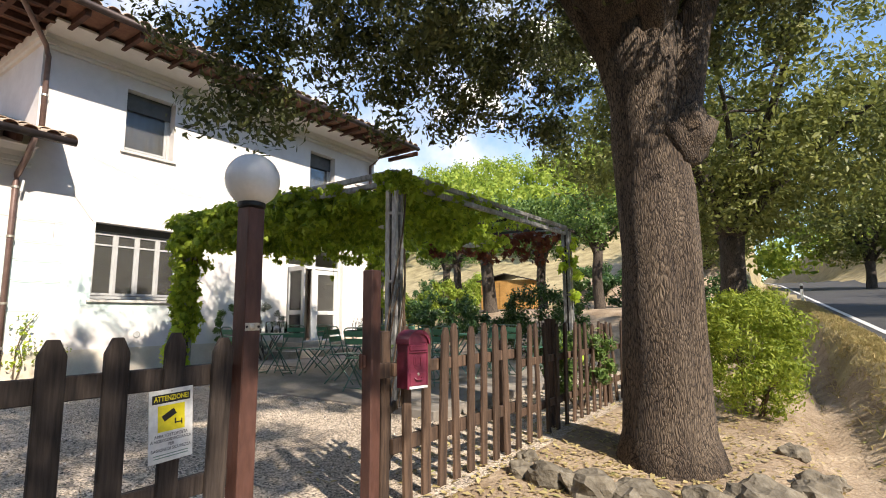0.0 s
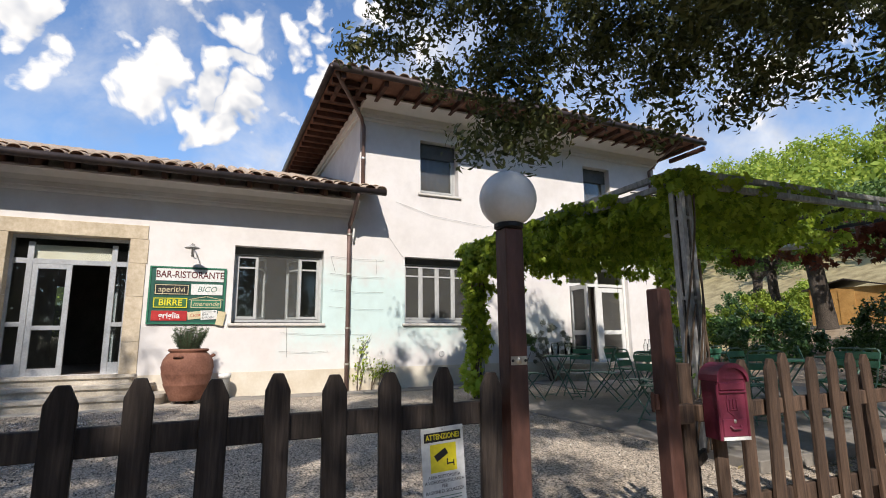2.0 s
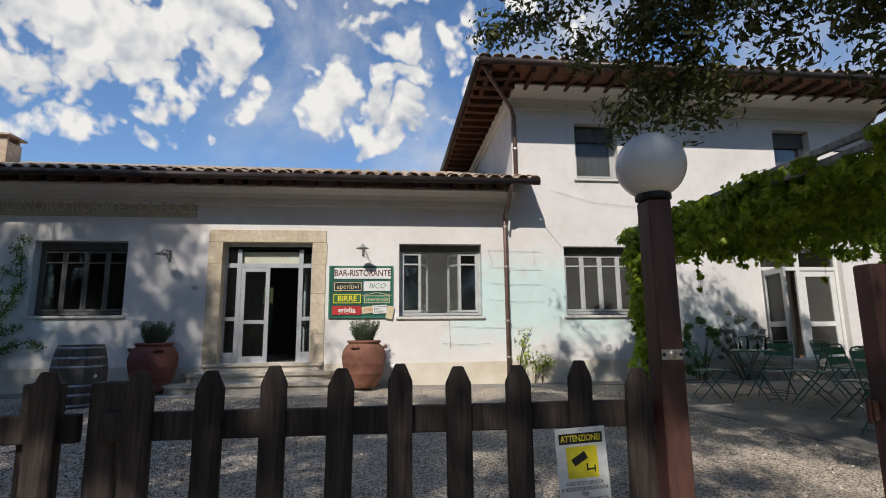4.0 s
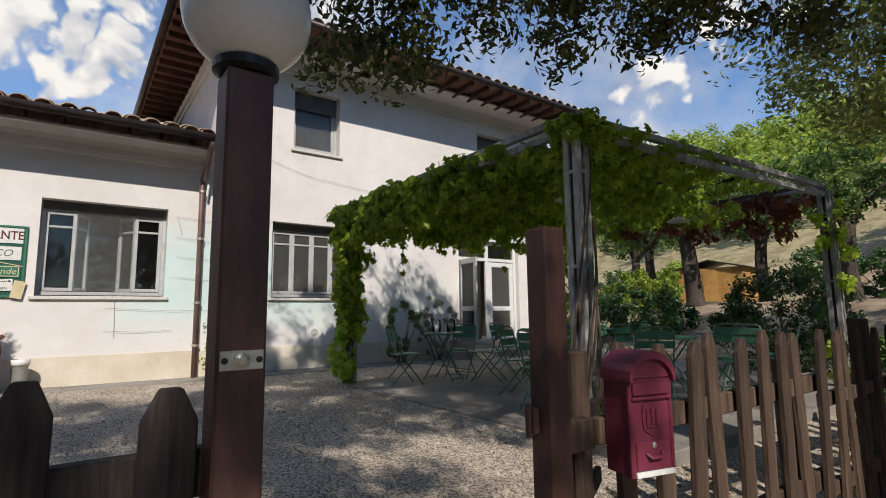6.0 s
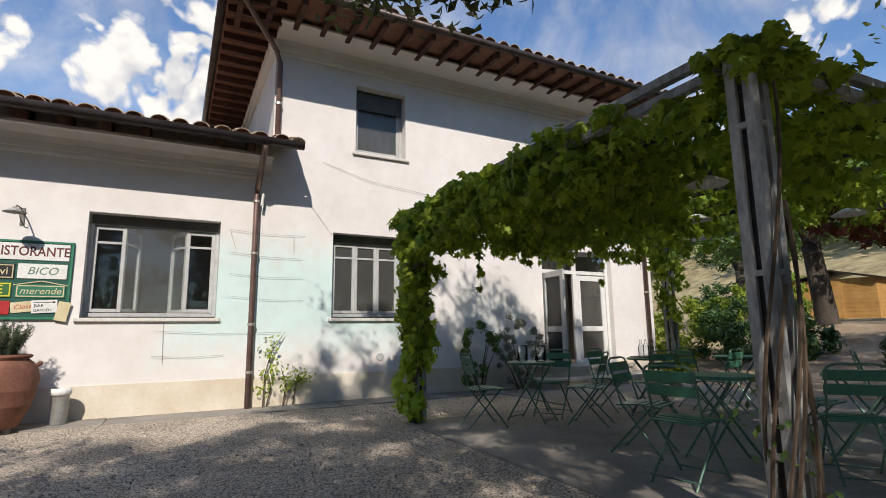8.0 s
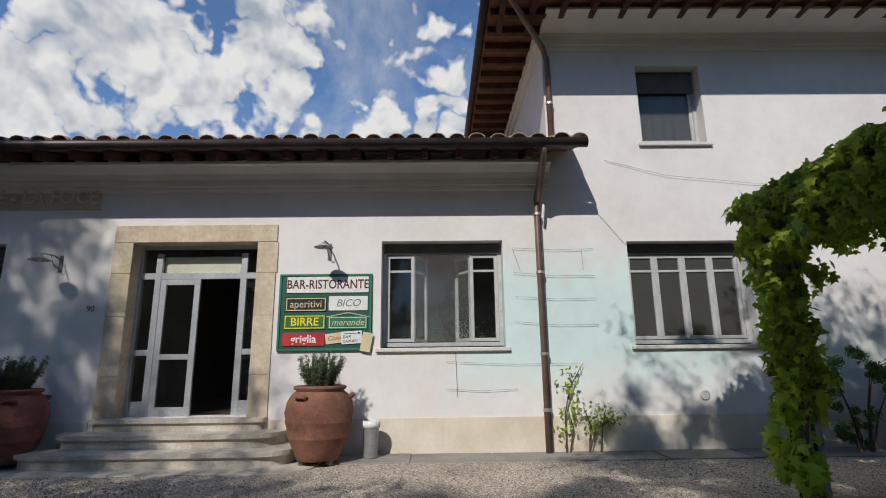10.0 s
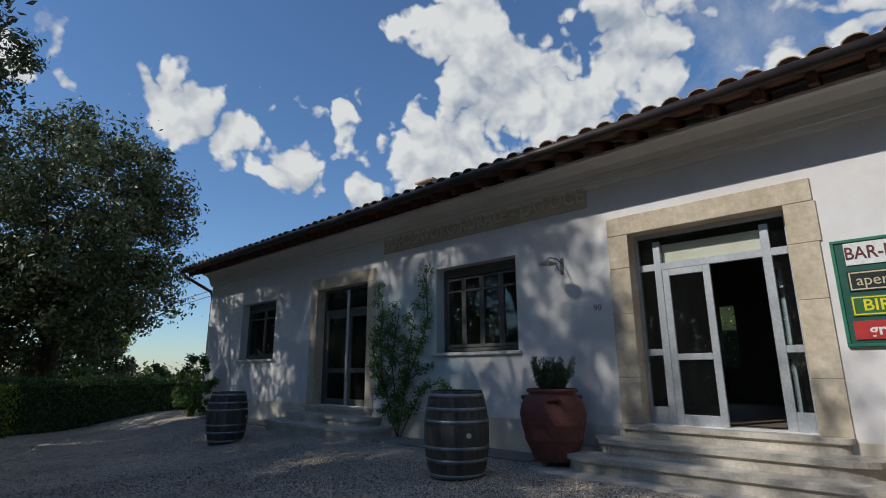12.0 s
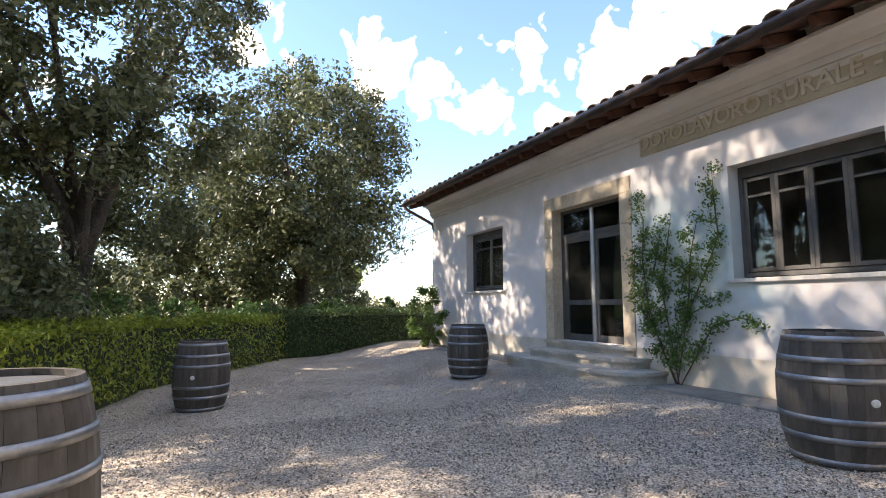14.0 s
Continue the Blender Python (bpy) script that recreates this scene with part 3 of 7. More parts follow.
def text_mesh(name, words, size, material, parent, m, depth=0.004, align="CENTER", shear=0.0, bold=0.0, wide=1.0):
    c = bpy.data.curves.new("lettering", "FONT")
    c.body, c.size, c.align_x, c.align_y, c.extrude, c.shear, c.offset = words, size, align, "CENTER", depth, shear, bold
    c.resolution_u = 3
    tmp = new("lettering", c)
    me = bpy.data.meshes.new_from_object(tmp.evaluated_get(bpy.context.evaluated_depsgraph_get()))
    bpy.data.objects.remove(tmp)
    me.materials.clear()
    me.materials.append(MATS[material])
    me.transform(Matrix.Diagonal((wide, 1, 1, 1)))
    return shared(name, me, parent, m)


# text that faces +x, reading towards +y
def facing(x, y, z):
    return Matrix.Translation((x, y, z)) @ Matrix(((0, 0, 1, 0), (1, 0, 0, 0), (0, 1, 0, 0), (0, 0, 0, 1)))


# ---- ground ----
W = -10.87        # face of the facade


def ground_z(x, y):
    z = -0.12 * smooth01(-5.0, -2.0, x)
    z -= 0.33 * smooth01(-2.0, -11.0, y) * smooth01(-10.6, -7.5, x) * (1 - 0.6 * smooth01(-4.0, -2.2, x))
    hill = 1.30 * smooth01(12.5, 20.5, y) + 0.02 * max(0.0, min(y, 32) - 20) + 0.44 * max(0.0, min(y, 90) - 32)
    z += hill * (1 - smooth01(-4.5, -1.0, x))
    z -= 0.10 * smooth01(-2.0, -0.6, x) * (1 - smooth01(4, 9, y))
    # ditch, bank and the road that climbs away
    e = road_edge(y)
    z = z + (road_z(y) - z) * smooth01(e - 1.0, e - 0.62, x) if x < e else road_z(y) + 0.5 * smooth01(e + 6.4, e + 9, x)
    if 3 < y < 60:
        z += (0.10 + 0.05 * math.sin(y * 2.9)) * math.exp(-((x - (e - 0.55)) / 0.28) ** 2)
        z -= 0.24 * math.exp(-((x - (e - 1.40)) / 0.32) ** 2) * smooth01(3, 6, y)
    z -= 0.6 * smooth01(-17.0, -24.0, y) * (1 - smooth01(-3, 3, x))
    if y > 33 and x > road_edge(y) + 6:
        z += 0.2 * (min(y, 85) - 33) * smooth01(road_edge(y) + 6, road_edge(y) + 16, x)
    return z


def road_edge(y):
    return 2.1 - 0.058 * min(y, 55) - 0.12 * max(0.0, y - 55)


def road_z(y):
    return -0.28 + 0.70 * smooth01(2, 14, y) + 0.074 * max(0.0, min(y, 70) - 12)


def make_ground():
    xs = sorted(set([round(v, 3) for v in np.concatenate([np.arange(-11.5, 4.0, 0.30), np.arange(4, 10, 1.0), np.arange(-30, -11.5, 1.5), [-400, -200, -120, -80, -60, -45, -36, 14, 20, 30, 45, 70, 120, 200, 400]])]))
    ys = sorted(set([round(v, 3) for v in np.concatenate([np.arange(-18, 16.0, 0.35), np.arange(16, 62, 1.2), np.arange(-30, -18, 1.5), [-400, -200, -120, -80, -60, -45, -36, 66, 72, 80, 95, 120, 160, 220, 400]])]))
    bm = bmesh.new()
    grid = [[bm.verts.new((x, y, ground_z(x, y) + (0.012 * noise.noise(Vector((x * 1.4, y * 1.4, 0))) if -11.5 < x < 4 else 0))) for x in xs] for y in ys]
    for j in range(len(ys) - 1):
        for i in range(len(xs) - 1):
            f = bm.faces.new((grid[j][i], grid[j][i + 1], grid[j + 1][i + 1], grid[j + 1][i]))
            x, y = (xs[i] + xs[i + 1]) / 2, (ys[j] + ys[j + 1]) / 2
            f.smooth = True
            if -12 < x < -2.0 + 0.12 * noise.noise(Vector((y, 0, 0))) and -17.6 < y < 11.5:
                f.material_index = 0
            elif x > road_edge(y):
                f.material_index = 3 if x < road_edge(y) + 6.4 else 2
            elif x > road_edge(y) - 0.85 or y > 40 or y < -18 or x < -12:
                f.material_index = 2
            else:
                f.material_index = 1
    me = bpy.data.meshes.new("ground")
    bm.to_mesh(me)
    bm.free()
    for k in ("gravel", "earth", "dry_grass_soil", "asphalt"):
        me.materials.append(MATS[k])
    ob = tagged(new("ground", me), "grey gravel yard and bare earth verge beside an asphalt road", "ground", "", "structure")
    # white edge line
    bm = bmesh.new()
    row = []
    for y in np.arange(-40, 75, 1.0):
        a = road_edge(y) + 0.28
        row.append((bm.verts.new((a, y, road_z(y) + 0.008)), bm.verts.new((a + 0.14, y, road_z(y) + 0.008))))
    for p, q in zip(row, row[1:]):
        bm.faces.new((p[0], p[1], q[1], q[0]))
    tagged(part("road_line", bm, "road_paint", None), "worn white edge line painted on the road", "road marking", "", "structure")


make_ground()

# ---- building ----
building = thing("restaurant_building", "off-white rural restaurant with one low wing and a two-storey block", "building")
Y_S, Y_J, Y_N = -15.67, 3.15, 12.05      # south end, joint of the two blocks, north end
WING_TOP, BLOCK_TOP = 3.98, 6.27
T = 0.36                                  # wall thickness
DOOR, DOOR2 = (-2.84, -1.07, 0.50, 2.90), (-10.02, -8.24, 0.46, 2.92)
W1A, W1B, W1C, W1D = (0.69, 2.42, 1.38, 2.89), (4.22, 5.97, 1.38, 2.86), (-6.34, -4.64, 1.44, 2.90), (-13.60, -11.84, 1.44, 2.90)
W2A, W2B, GDOOR = (4.60, 5.59, 4.38, 5.68), (9.41, 10.34, 4.38, 5.68), (8.75, 10.75, 0.40, 2.86)


def wall_with_openings(name, y0, y1, z0, z1, holes, label):
    """A wall in the facade's plane, cut into blocks about its openings."""
    ys = sorted({y0, y1, *[v for h in holes for v in h[:2]]})
    zs = sorted({z0, z1, *[v for h in holes for v in h[2:]]})
    bm = bmesh.new()
    solid = {}
    for a, b in zip(ys, ys[1:]):
        for c, d in zip(zs, zs[1:]):
            my, mz = (a + b) / 2, (c + d) / 2
            solid[a, c] = not any(h[0] < my < h[1] and h[2] < mz < h[3] for h in holes)
    nxt_y, nxt_z = dict(zip(ys, ys[1:])), dict(zip(zs, zs[1:]))
    prv_y, prv_z = dict(zip(ys[1:], ys)), dict(zip(zs[1:], zs))

    def quad(*p):
        bm.faces.new([bm.verts.new(q) for q in p])
    for (a, c), s in solid.items():
        if not s:
            continue
        b, d, x0, x1 = nxt_y[a], nxt_z[c], W - T, W
        quad((x1, a, c), (x1, b, c), (x1, b, d), (x1, a, d))
        quad((x0, a, c), (x0, a, d), (x0, b, d), (x0, b, c))
        if not solid.get((prv_y.get(a), c)):
            quad((x0, a, c), (x1, a, c), (x1, a, d), (x0, a, d))
        if not solid.get((nxt_y.get(a), c)):
            quad((x0, b, c), (x0, b, d), (x1, b, d), (x1, b, c))
        if not solid.get((a, prv_z.get(c))):
            quad((x0, a, c), (x0, b, c), (x1, b, c), (x1, a, c))
        if not solid.get((a, nxt_z.get(c))):
            quad((x0, a, d), (x1, a, d), (x1, b, d), (x0, b, d))
    bmesh.ops.remove_doubles(bm, verts=bm.verts, dist=0.0005)
    return part(name, bm, "facade_paint", building, label)


wall_with_openings("wall_wing_front", Y_S, Y_J, -0.4, 4.24, [DOOR, DOOR2, W1A, W1C, W1D], "old off-white limewash with verdigris stains")
wall_with_openings("wall_block_front", Y_J, Y_N, -0.4, 6.34, [W1B, W2A, W2B, GDOOR], "old off-white limewash with verdigris stains")
XB = -20.0                                # back of the building
part("wall_wing_south", boxes((XB, W - T, Y_S, Y_S + T, -0.4, 4.2)), "facade_paint", building)
part("wall_block_south", boxes((XB, W - T, Y_J, Y_J + T, -0.4, 6.34)), "facade_paint", building)
part("wall_block_north", boxes((XB, W - T, Y_N - T, Y_N, -0.4, 6.34)), "facade_paint", building)
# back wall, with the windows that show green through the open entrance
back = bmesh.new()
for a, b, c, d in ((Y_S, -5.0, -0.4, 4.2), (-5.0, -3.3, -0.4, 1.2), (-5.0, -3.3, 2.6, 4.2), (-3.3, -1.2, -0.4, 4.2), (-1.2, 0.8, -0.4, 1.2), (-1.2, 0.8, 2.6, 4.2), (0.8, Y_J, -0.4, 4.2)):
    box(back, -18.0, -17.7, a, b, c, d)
part("wall_wing_back", back, "room_wall_dim", building)
part("wall_block_back", boxes((XB, XB + 0.3, Y_J + T, Y_N - T, -0.4, 6.34)), "room_wall_dim", building)
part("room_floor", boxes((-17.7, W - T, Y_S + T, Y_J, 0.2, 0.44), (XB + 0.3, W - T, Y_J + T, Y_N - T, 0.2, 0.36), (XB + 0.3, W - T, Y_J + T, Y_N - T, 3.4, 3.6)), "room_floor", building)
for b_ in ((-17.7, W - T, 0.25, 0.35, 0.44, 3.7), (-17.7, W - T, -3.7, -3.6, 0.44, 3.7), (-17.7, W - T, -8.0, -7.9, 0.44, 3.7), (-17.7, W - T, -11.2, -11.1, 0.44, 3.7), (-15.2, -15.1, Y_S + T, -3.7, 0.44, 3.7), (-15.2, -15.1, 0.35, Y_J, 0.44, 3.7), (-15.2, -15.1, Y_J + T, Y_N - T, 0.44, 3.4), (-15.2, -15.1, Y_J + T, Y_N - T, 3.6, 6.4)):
    part("room_partition", boxes(b_), "room_wall_dim", building)
tagged(part("ceiling", boxes((-17.7, W - T, Y_S + T, Y_J, 3.7, 3.8), (XB + 0.3, W - T, Y_J + T, Y_N - T, 6.4, 6.5)), "room_wall_dim", None), "plain plaster ceilings with the dimness put into their colour", "ceiling", "", "structure")

# plinth band, set slightly proud, in stretches between the doors
for y0, y1 in ((Y_S - 0.012, -10.30), (-7.98, -3.16), (-0.78, Y_J), (Y_J, GDOOR[0] - 0.02), (GDOOR[1] + 0.02, Y_N + 0.012)):
    part("plinth", boxes((W, W + 0.014, y0, y1, -0.4, 0.46)), "plinth_paint", building, "cream painted plinth band")

# cornice mouldings under the eaves
for y0, y1, z in ((Y_S - 0.05, Y_J - 0.02, WING_TOP), (Y_J - 0.02, Y_N + 0.05, BLOCK_TOP)):
    k = 0.32 if z < 5 else 0.58
    for prof in ([(0, -0.36), (0.035, -0.36), (0.045, -0.33), (0.045, -0.29), (0, -0.29)], [(0, -0.288), (0.085, -0.288), (0.085, -0.20), (0, -0.20)], [(0, -0.198), (0.10, -0.198), (0.13, -0.12), (k - 0.08, -0.045), (k, -0.04), (k, 0.0), (0, 0.0)]):
        bm = bmesh.new()
        ra, rb = [bm.verts.new((W + u, y0, z + 0.02 + v)) for u, v in prof], [bm.verts.new((W + u, y1, z + 0.02 + v)) for u, v in prof]
        bm.faces.new(ra)
        bm.faces.new(rb[::-1])
        for i in range(len(prof)):
            bm.faces.new((ra[i], rb[i], rb[(i + 1) % len(prof)], ra[(i + 1) % len(prof)]))
        bmesh.ops.recalc_face_normals(bm, faces=bm.faces)
        part("cornice_course", bm, "facade_paint", building)
for out, za, zb in ((0.05, -0.27, -0.19), (0.10, -0.19, 0.0)):
    part("cornice_course", boxes((XB, W - 0.001, Y_J - out, Y_J, BLOCK_TOP + za, BLOCK_TOP + zb)), "facade_paint", building)


# roofs: decks, rafters, tiles
def tile_mesh(length, r0, r1, thick=0.014):
    """One barrel tile, hollow side down, running along +x (downhill)."""
    bm = bmesh.new()
    k = 6
    rows = []
    for x, r in ((0.0, r0), (length, r1)):
        rows.append([[bm.verts.new((x, math.cos(math.pi * i / k) * q, math.sin(math.pi * i / k) * q * 0.72)) for i in range(k + 1)] for q in (r, r - thick)])
    for i in range(k):
        bm.faces.new((rows[0][0][i], rows[1][0][i], rows[1][0][i + 1], rows[0][0][i + 1]))
        bm.faces.new((rows[0][1][i], rows[0][1][i + 1], rows[1][1][i + 1], rows[1][1][i]))
        bm.faces.new((rows[1][0][i], rows[1][1][i], rows[1][1][i + 1], rows[1][0][i + 1]))
    return finish(bm, "roof_tile", "roof_tile")


SLOPE = 0.34
ANG = math.degrees(math.atan(SLOPE))


def roof_plane(name, y0, y1, x_eave, z_eave, x_ridge, parent, tile_rows, pitch=0.277):
    """Deck with tiles over the plane that falls towards +x."""
    zr = z_eave + (x_eave - x_ridge) * SLOPE
    bm = bmesh.new()
    v = [bm.verts.new(p) for p in ((x_eave, y0, z_eave), (x_eave, y1, z_eave), (x_ridge, y1, zr), (x_ridge, y0, zr),
                                   (x_eave, y0, z_eave - 0.05), (x_eave, y1, z_eave - 0.05), (x_ridge, y1, zr - 0.05), (x_ridge, y0, zr - 0.05))]
    for f in ((0, 1, 2, 3), (7, 6, 5, 4), (0, 4, 5, 1), (1, 5, 6, 2), (2, 6, 7, 3), (3, 7, 4, 0)):
        bm.faces.new([v[i] for i in f])
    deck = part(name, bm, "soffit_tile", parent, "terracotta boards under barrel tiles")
    me, me2 = tile_mesh(0.46, 0.095, 0.122), tile_mesh(0.44, 0.092, 0.118)
    n = int((y1 - y0) / pitch)
    bulk = bmesh.new()
    for i in range(n + 1):
        y = y0 + (y1 - y0) * (i + 0.0) / n
        for r in range(tile_rows):
            x = x_eave - 0.38 - r * 0.38 + 0.02 * math.sin(i * 7.3 + r)
            m = Matrix.Translation((x, y + 0.012 * math.sin(i * 3.1 + r * 2), z_eave + (x_eave - x) * SLOPE + 0.045 + 0.008 * r)) @ pose(0, 0, 0, 2.5 * math.sin(i * 5.7), ANG - 2.0, 2.2 * math.sin(i * 2.3 + r))
            shared("roof_tile", me if i % 2 else me2, deck, m)
        x1 = x_eave - 0.38 * tile_rows
        for off, rad, lift in ((0.0, 0.12, 0.03),):
            ring = []
            for x in (x1 + 0.05, x_ridge):
                ring.append([bulk.verts.new((x, y + math.cos(math.pi * k / 4) * rad, z_eave + (x_eave - x) * SLOPE + lift + math.sin(math.pi * k / 4) * rad * 0.75)) for k in range(5)])
            for k in range(4):
                bulk.faces.new((ring[0][k], ring[0][k + 1], ring[1][k + 1], ring[1][k]))
    tagged(part("tile_field", bulk, "roof_tile", deck), "", "", "", "stuff")
    return deck


X1, Z1 = -10.14, 4.06        # wing eave
X2, Z2 = -9.66, 6.40         # block eave
roof_plane("roof_deck", Y_S - 0.35, Y_J + 0.28, X1, Z1, -15.5, building, 2)
part("roof_deck", boxes((-20.8, -15.5, Y_S - 0.35, Y_J, 5.70, 5.80)), "roof_tile", building)


def rafter_mesh(length):
    bm = boxes((-length, 0.0, -0.045, 0.045, -0.12, 0.0))
    return finish(bm, "rafter", "rafter_wood", 0.006)


raf1, raf2 = rafter_mesh(0.72), rafter_mesh(1.22)
for i in range(40):
    y = Y_S - 0.1 + i * 0.475
    if y < Y_J + 0.2:
        shared("rafter", raf1, building, Matrix.Translation((X1 - 0.03, y, Z1 - 0.055)) @ pose(0, 0, 0, 0, ANG, 0))
# the hipped roof of the block
block_roof = bmesh.new()
hx0, hx1, hy0, hy1 = -20.8, X2, Y_J - 0.87, Y_N + 0.65
mid = (hy0 + hy1) / 2
rz = Z2 + (mid - hy0) * 0.30
lo = [block_roof.verts.new(p) for p in ((hx1, hy0, Z2), (hx1, hy1, Z2), (hx0, hy1, Z2), (hx0, hy0, Z2))]
lo2 = [block_roof.verts.new((p.co.x, p.co.y, p.co.z - 0.05)) for p in lo]
r1, r2 = block_roof.verts.new((hx1 - (mid - hy0), mid, rz)), block_roof.verts.new((hx0 + 5, mid, rz))
for f in ((lo[0], lo[1], r1), (lo[1], lo[2], r2, r1), (lo[2], lo[3], r2), (lo[3], lo[0], r1, r2), (lo2[3], lo2[2], lo2[1], lo2[0]),
          (lo[0], lo2[0], lo2[1], lo[1]), (lo[1], lo2[1], lo2[2], lo[2]), (lo[2], lo2[2], lo2[3], lo[3]), (lo[3], lo2[3], lo2[0], lo[0])):
    block_roof.faces.new(f)
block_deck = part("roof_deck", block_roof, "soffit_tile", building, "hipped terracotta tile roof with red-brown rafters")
tm = tile_mesh(0.46, 0.095, 0.122)
for i in range(38):
    y = hy0 + 0.05 + i * 0.277
    for r in range(2):
        x = hx1 - 0.36 - r * 0.38
        if hy0 + (hx1 - x) * 0.9 < y + 0.3 and y < hy1:
            shared("roof_tile", tm, block_deck, Matrix.Translation((x, y, Z2 + (hx1 - x) * 0.30 + 0.05)) @ pose(0, 0, 0, 3 * math.sin(i * 5.1), 15, 2.5 * math.sin(i * 2.7 + r)))
for i in range(26):
    x = hx1 - 0.1 - i * 0.225
    shared("roof_tile", tm, block_deck, Matrix.Translation((x, hy0 + 0.36, Z2 + 0.36 * 0.30 + 0.05)) @ pose(0, 0, -90) @ pose(0, 0, 0, 0, 15, 0))
for i in range(24):
    shared("rafter", raf2, building, Matrix.Translation((X2 - 0.03, hy0 + 0.2 + i * 0.45, Z2 - 0.055)))
raf3 = rafter_mesh(0.84)
for i in range(24):
    shared("rafter", raf3, building, Matrix.Translation((X2 - 0.35 - i * 0.42, hy0 + 0.03, Z2 - 0.055)) @ pose(0, 0, 0, 0, 0, -90))


def gutter(points, parent=None):
    bm = bmesh.new()
    tube(bm, points, 0.07, 10)
    return part("gutter", bm, "gutter_metal", building, "dark half-round metal gutter", smooth=True)


gutter([(X1 + 0.06, Y_S - 0.38, Z1 - 0.012), (X1 + 0.06, Y_J + 0.36, Z1 - 0.012)])
gutter([(X2 + 0.06, hy0 - 0.05, Z2 - 0.012), (X2 + 0.06, hy1 + 0.05, Z2 - 0.012)])
gutter([(X2 + 0.08, hy0 - 0.06, Z2 - 0.03), (XB, hy0 - 0.06, Z2 - 0.03)])


def downpipe(points, rad, brackets, label):
    p = part("downpipe", tube(bmesh.new(), points, rad, 10), "pipe_brown", building, label, smooth=True)
    for x, y, z in brackets:
        part("pipe_bracket", lathe(bmesh.new(), [(rad + 0.004, -0.02), (rad + 0.012, -0.02), (rad + 0.012, 0.02), (rad + 0.004, 0.02)], 10, (x, y, z)), "steel_plate", p)


downpipe([(W + 0.09, 2.93, -0.02), (W + 0.09, 2.93, 3.36), (W + 0.10, 2.93, 3.46), (X1 - 0.22, 2.93, 3.72), (X1 - 0.02, 2.93, 3.94), (X1 + 0.05, 2.93, 4.0)], 0.048, [(W + 0.09, 2.93, z) for z in (0.55, 1.28, 2.4, 3.25)], "brown metal downpipe with a swan neck")
downpipe([(W + 0.07, Y_J + 0.06, 4.25), (W + 0.07, Y_J + 0.06, 5.75), (W + 0.14, Y_J - 0.02, 5.92), (X2 - 0.25, hy0 + 0.22, 6.22), (X2 - 0.04, hy0 + 0.06, 6.33)], 0.045, [(W + 0.07, Y_J + 0.06, 5.0)], "brown metal downpipe with a swan neck")
downpipe([(W + 0.07, Y_N - 0.24, -0.02), (W + 0.07, Y_N - 0.24, 5.8), (X2 - 0.3, Y_N - 0.24, 6.2), (X2 - 0.02, Y_N - 0.2, 6.34)], 0.045, [(W + 0.07, Y_N - 0.24, 2.0)], "brown metal downpipe")
downpipe([(W - 0.05, Y_S - 0.06, -0.2), (W - 0.05, Y_S - 0.06, 3.3), (W + 0.0, Y_S - 0.1, 3.5), (X1 - 0.02, Y_S - 0.3, 3.9), (X1 + 0.04, Y_S - 0.33, 4.0)], 0.045, [(W - 0.05, Y_S - 0.06, 2.0)], "dark metal downpipe")
chim = thing("chimney", "small brick chimney with a terracotta cap", "chimney", (-13.6, -9.1, 4.9))
part("stack", boxes((-0.25, 0.25, -0.25, 0.25, 0, 0.92)), "roof_tile", chim)
part("cap", boxes((-0.32, 0.32, -0.32, 0.32, 1.06, 1.10), (-0.22, -0.16, -0.22, 0.22, 0.92, 1.06), (0.16, 0.22, -0.22, 0.22, 0.92, 1.06)), "roof_tile", chim)


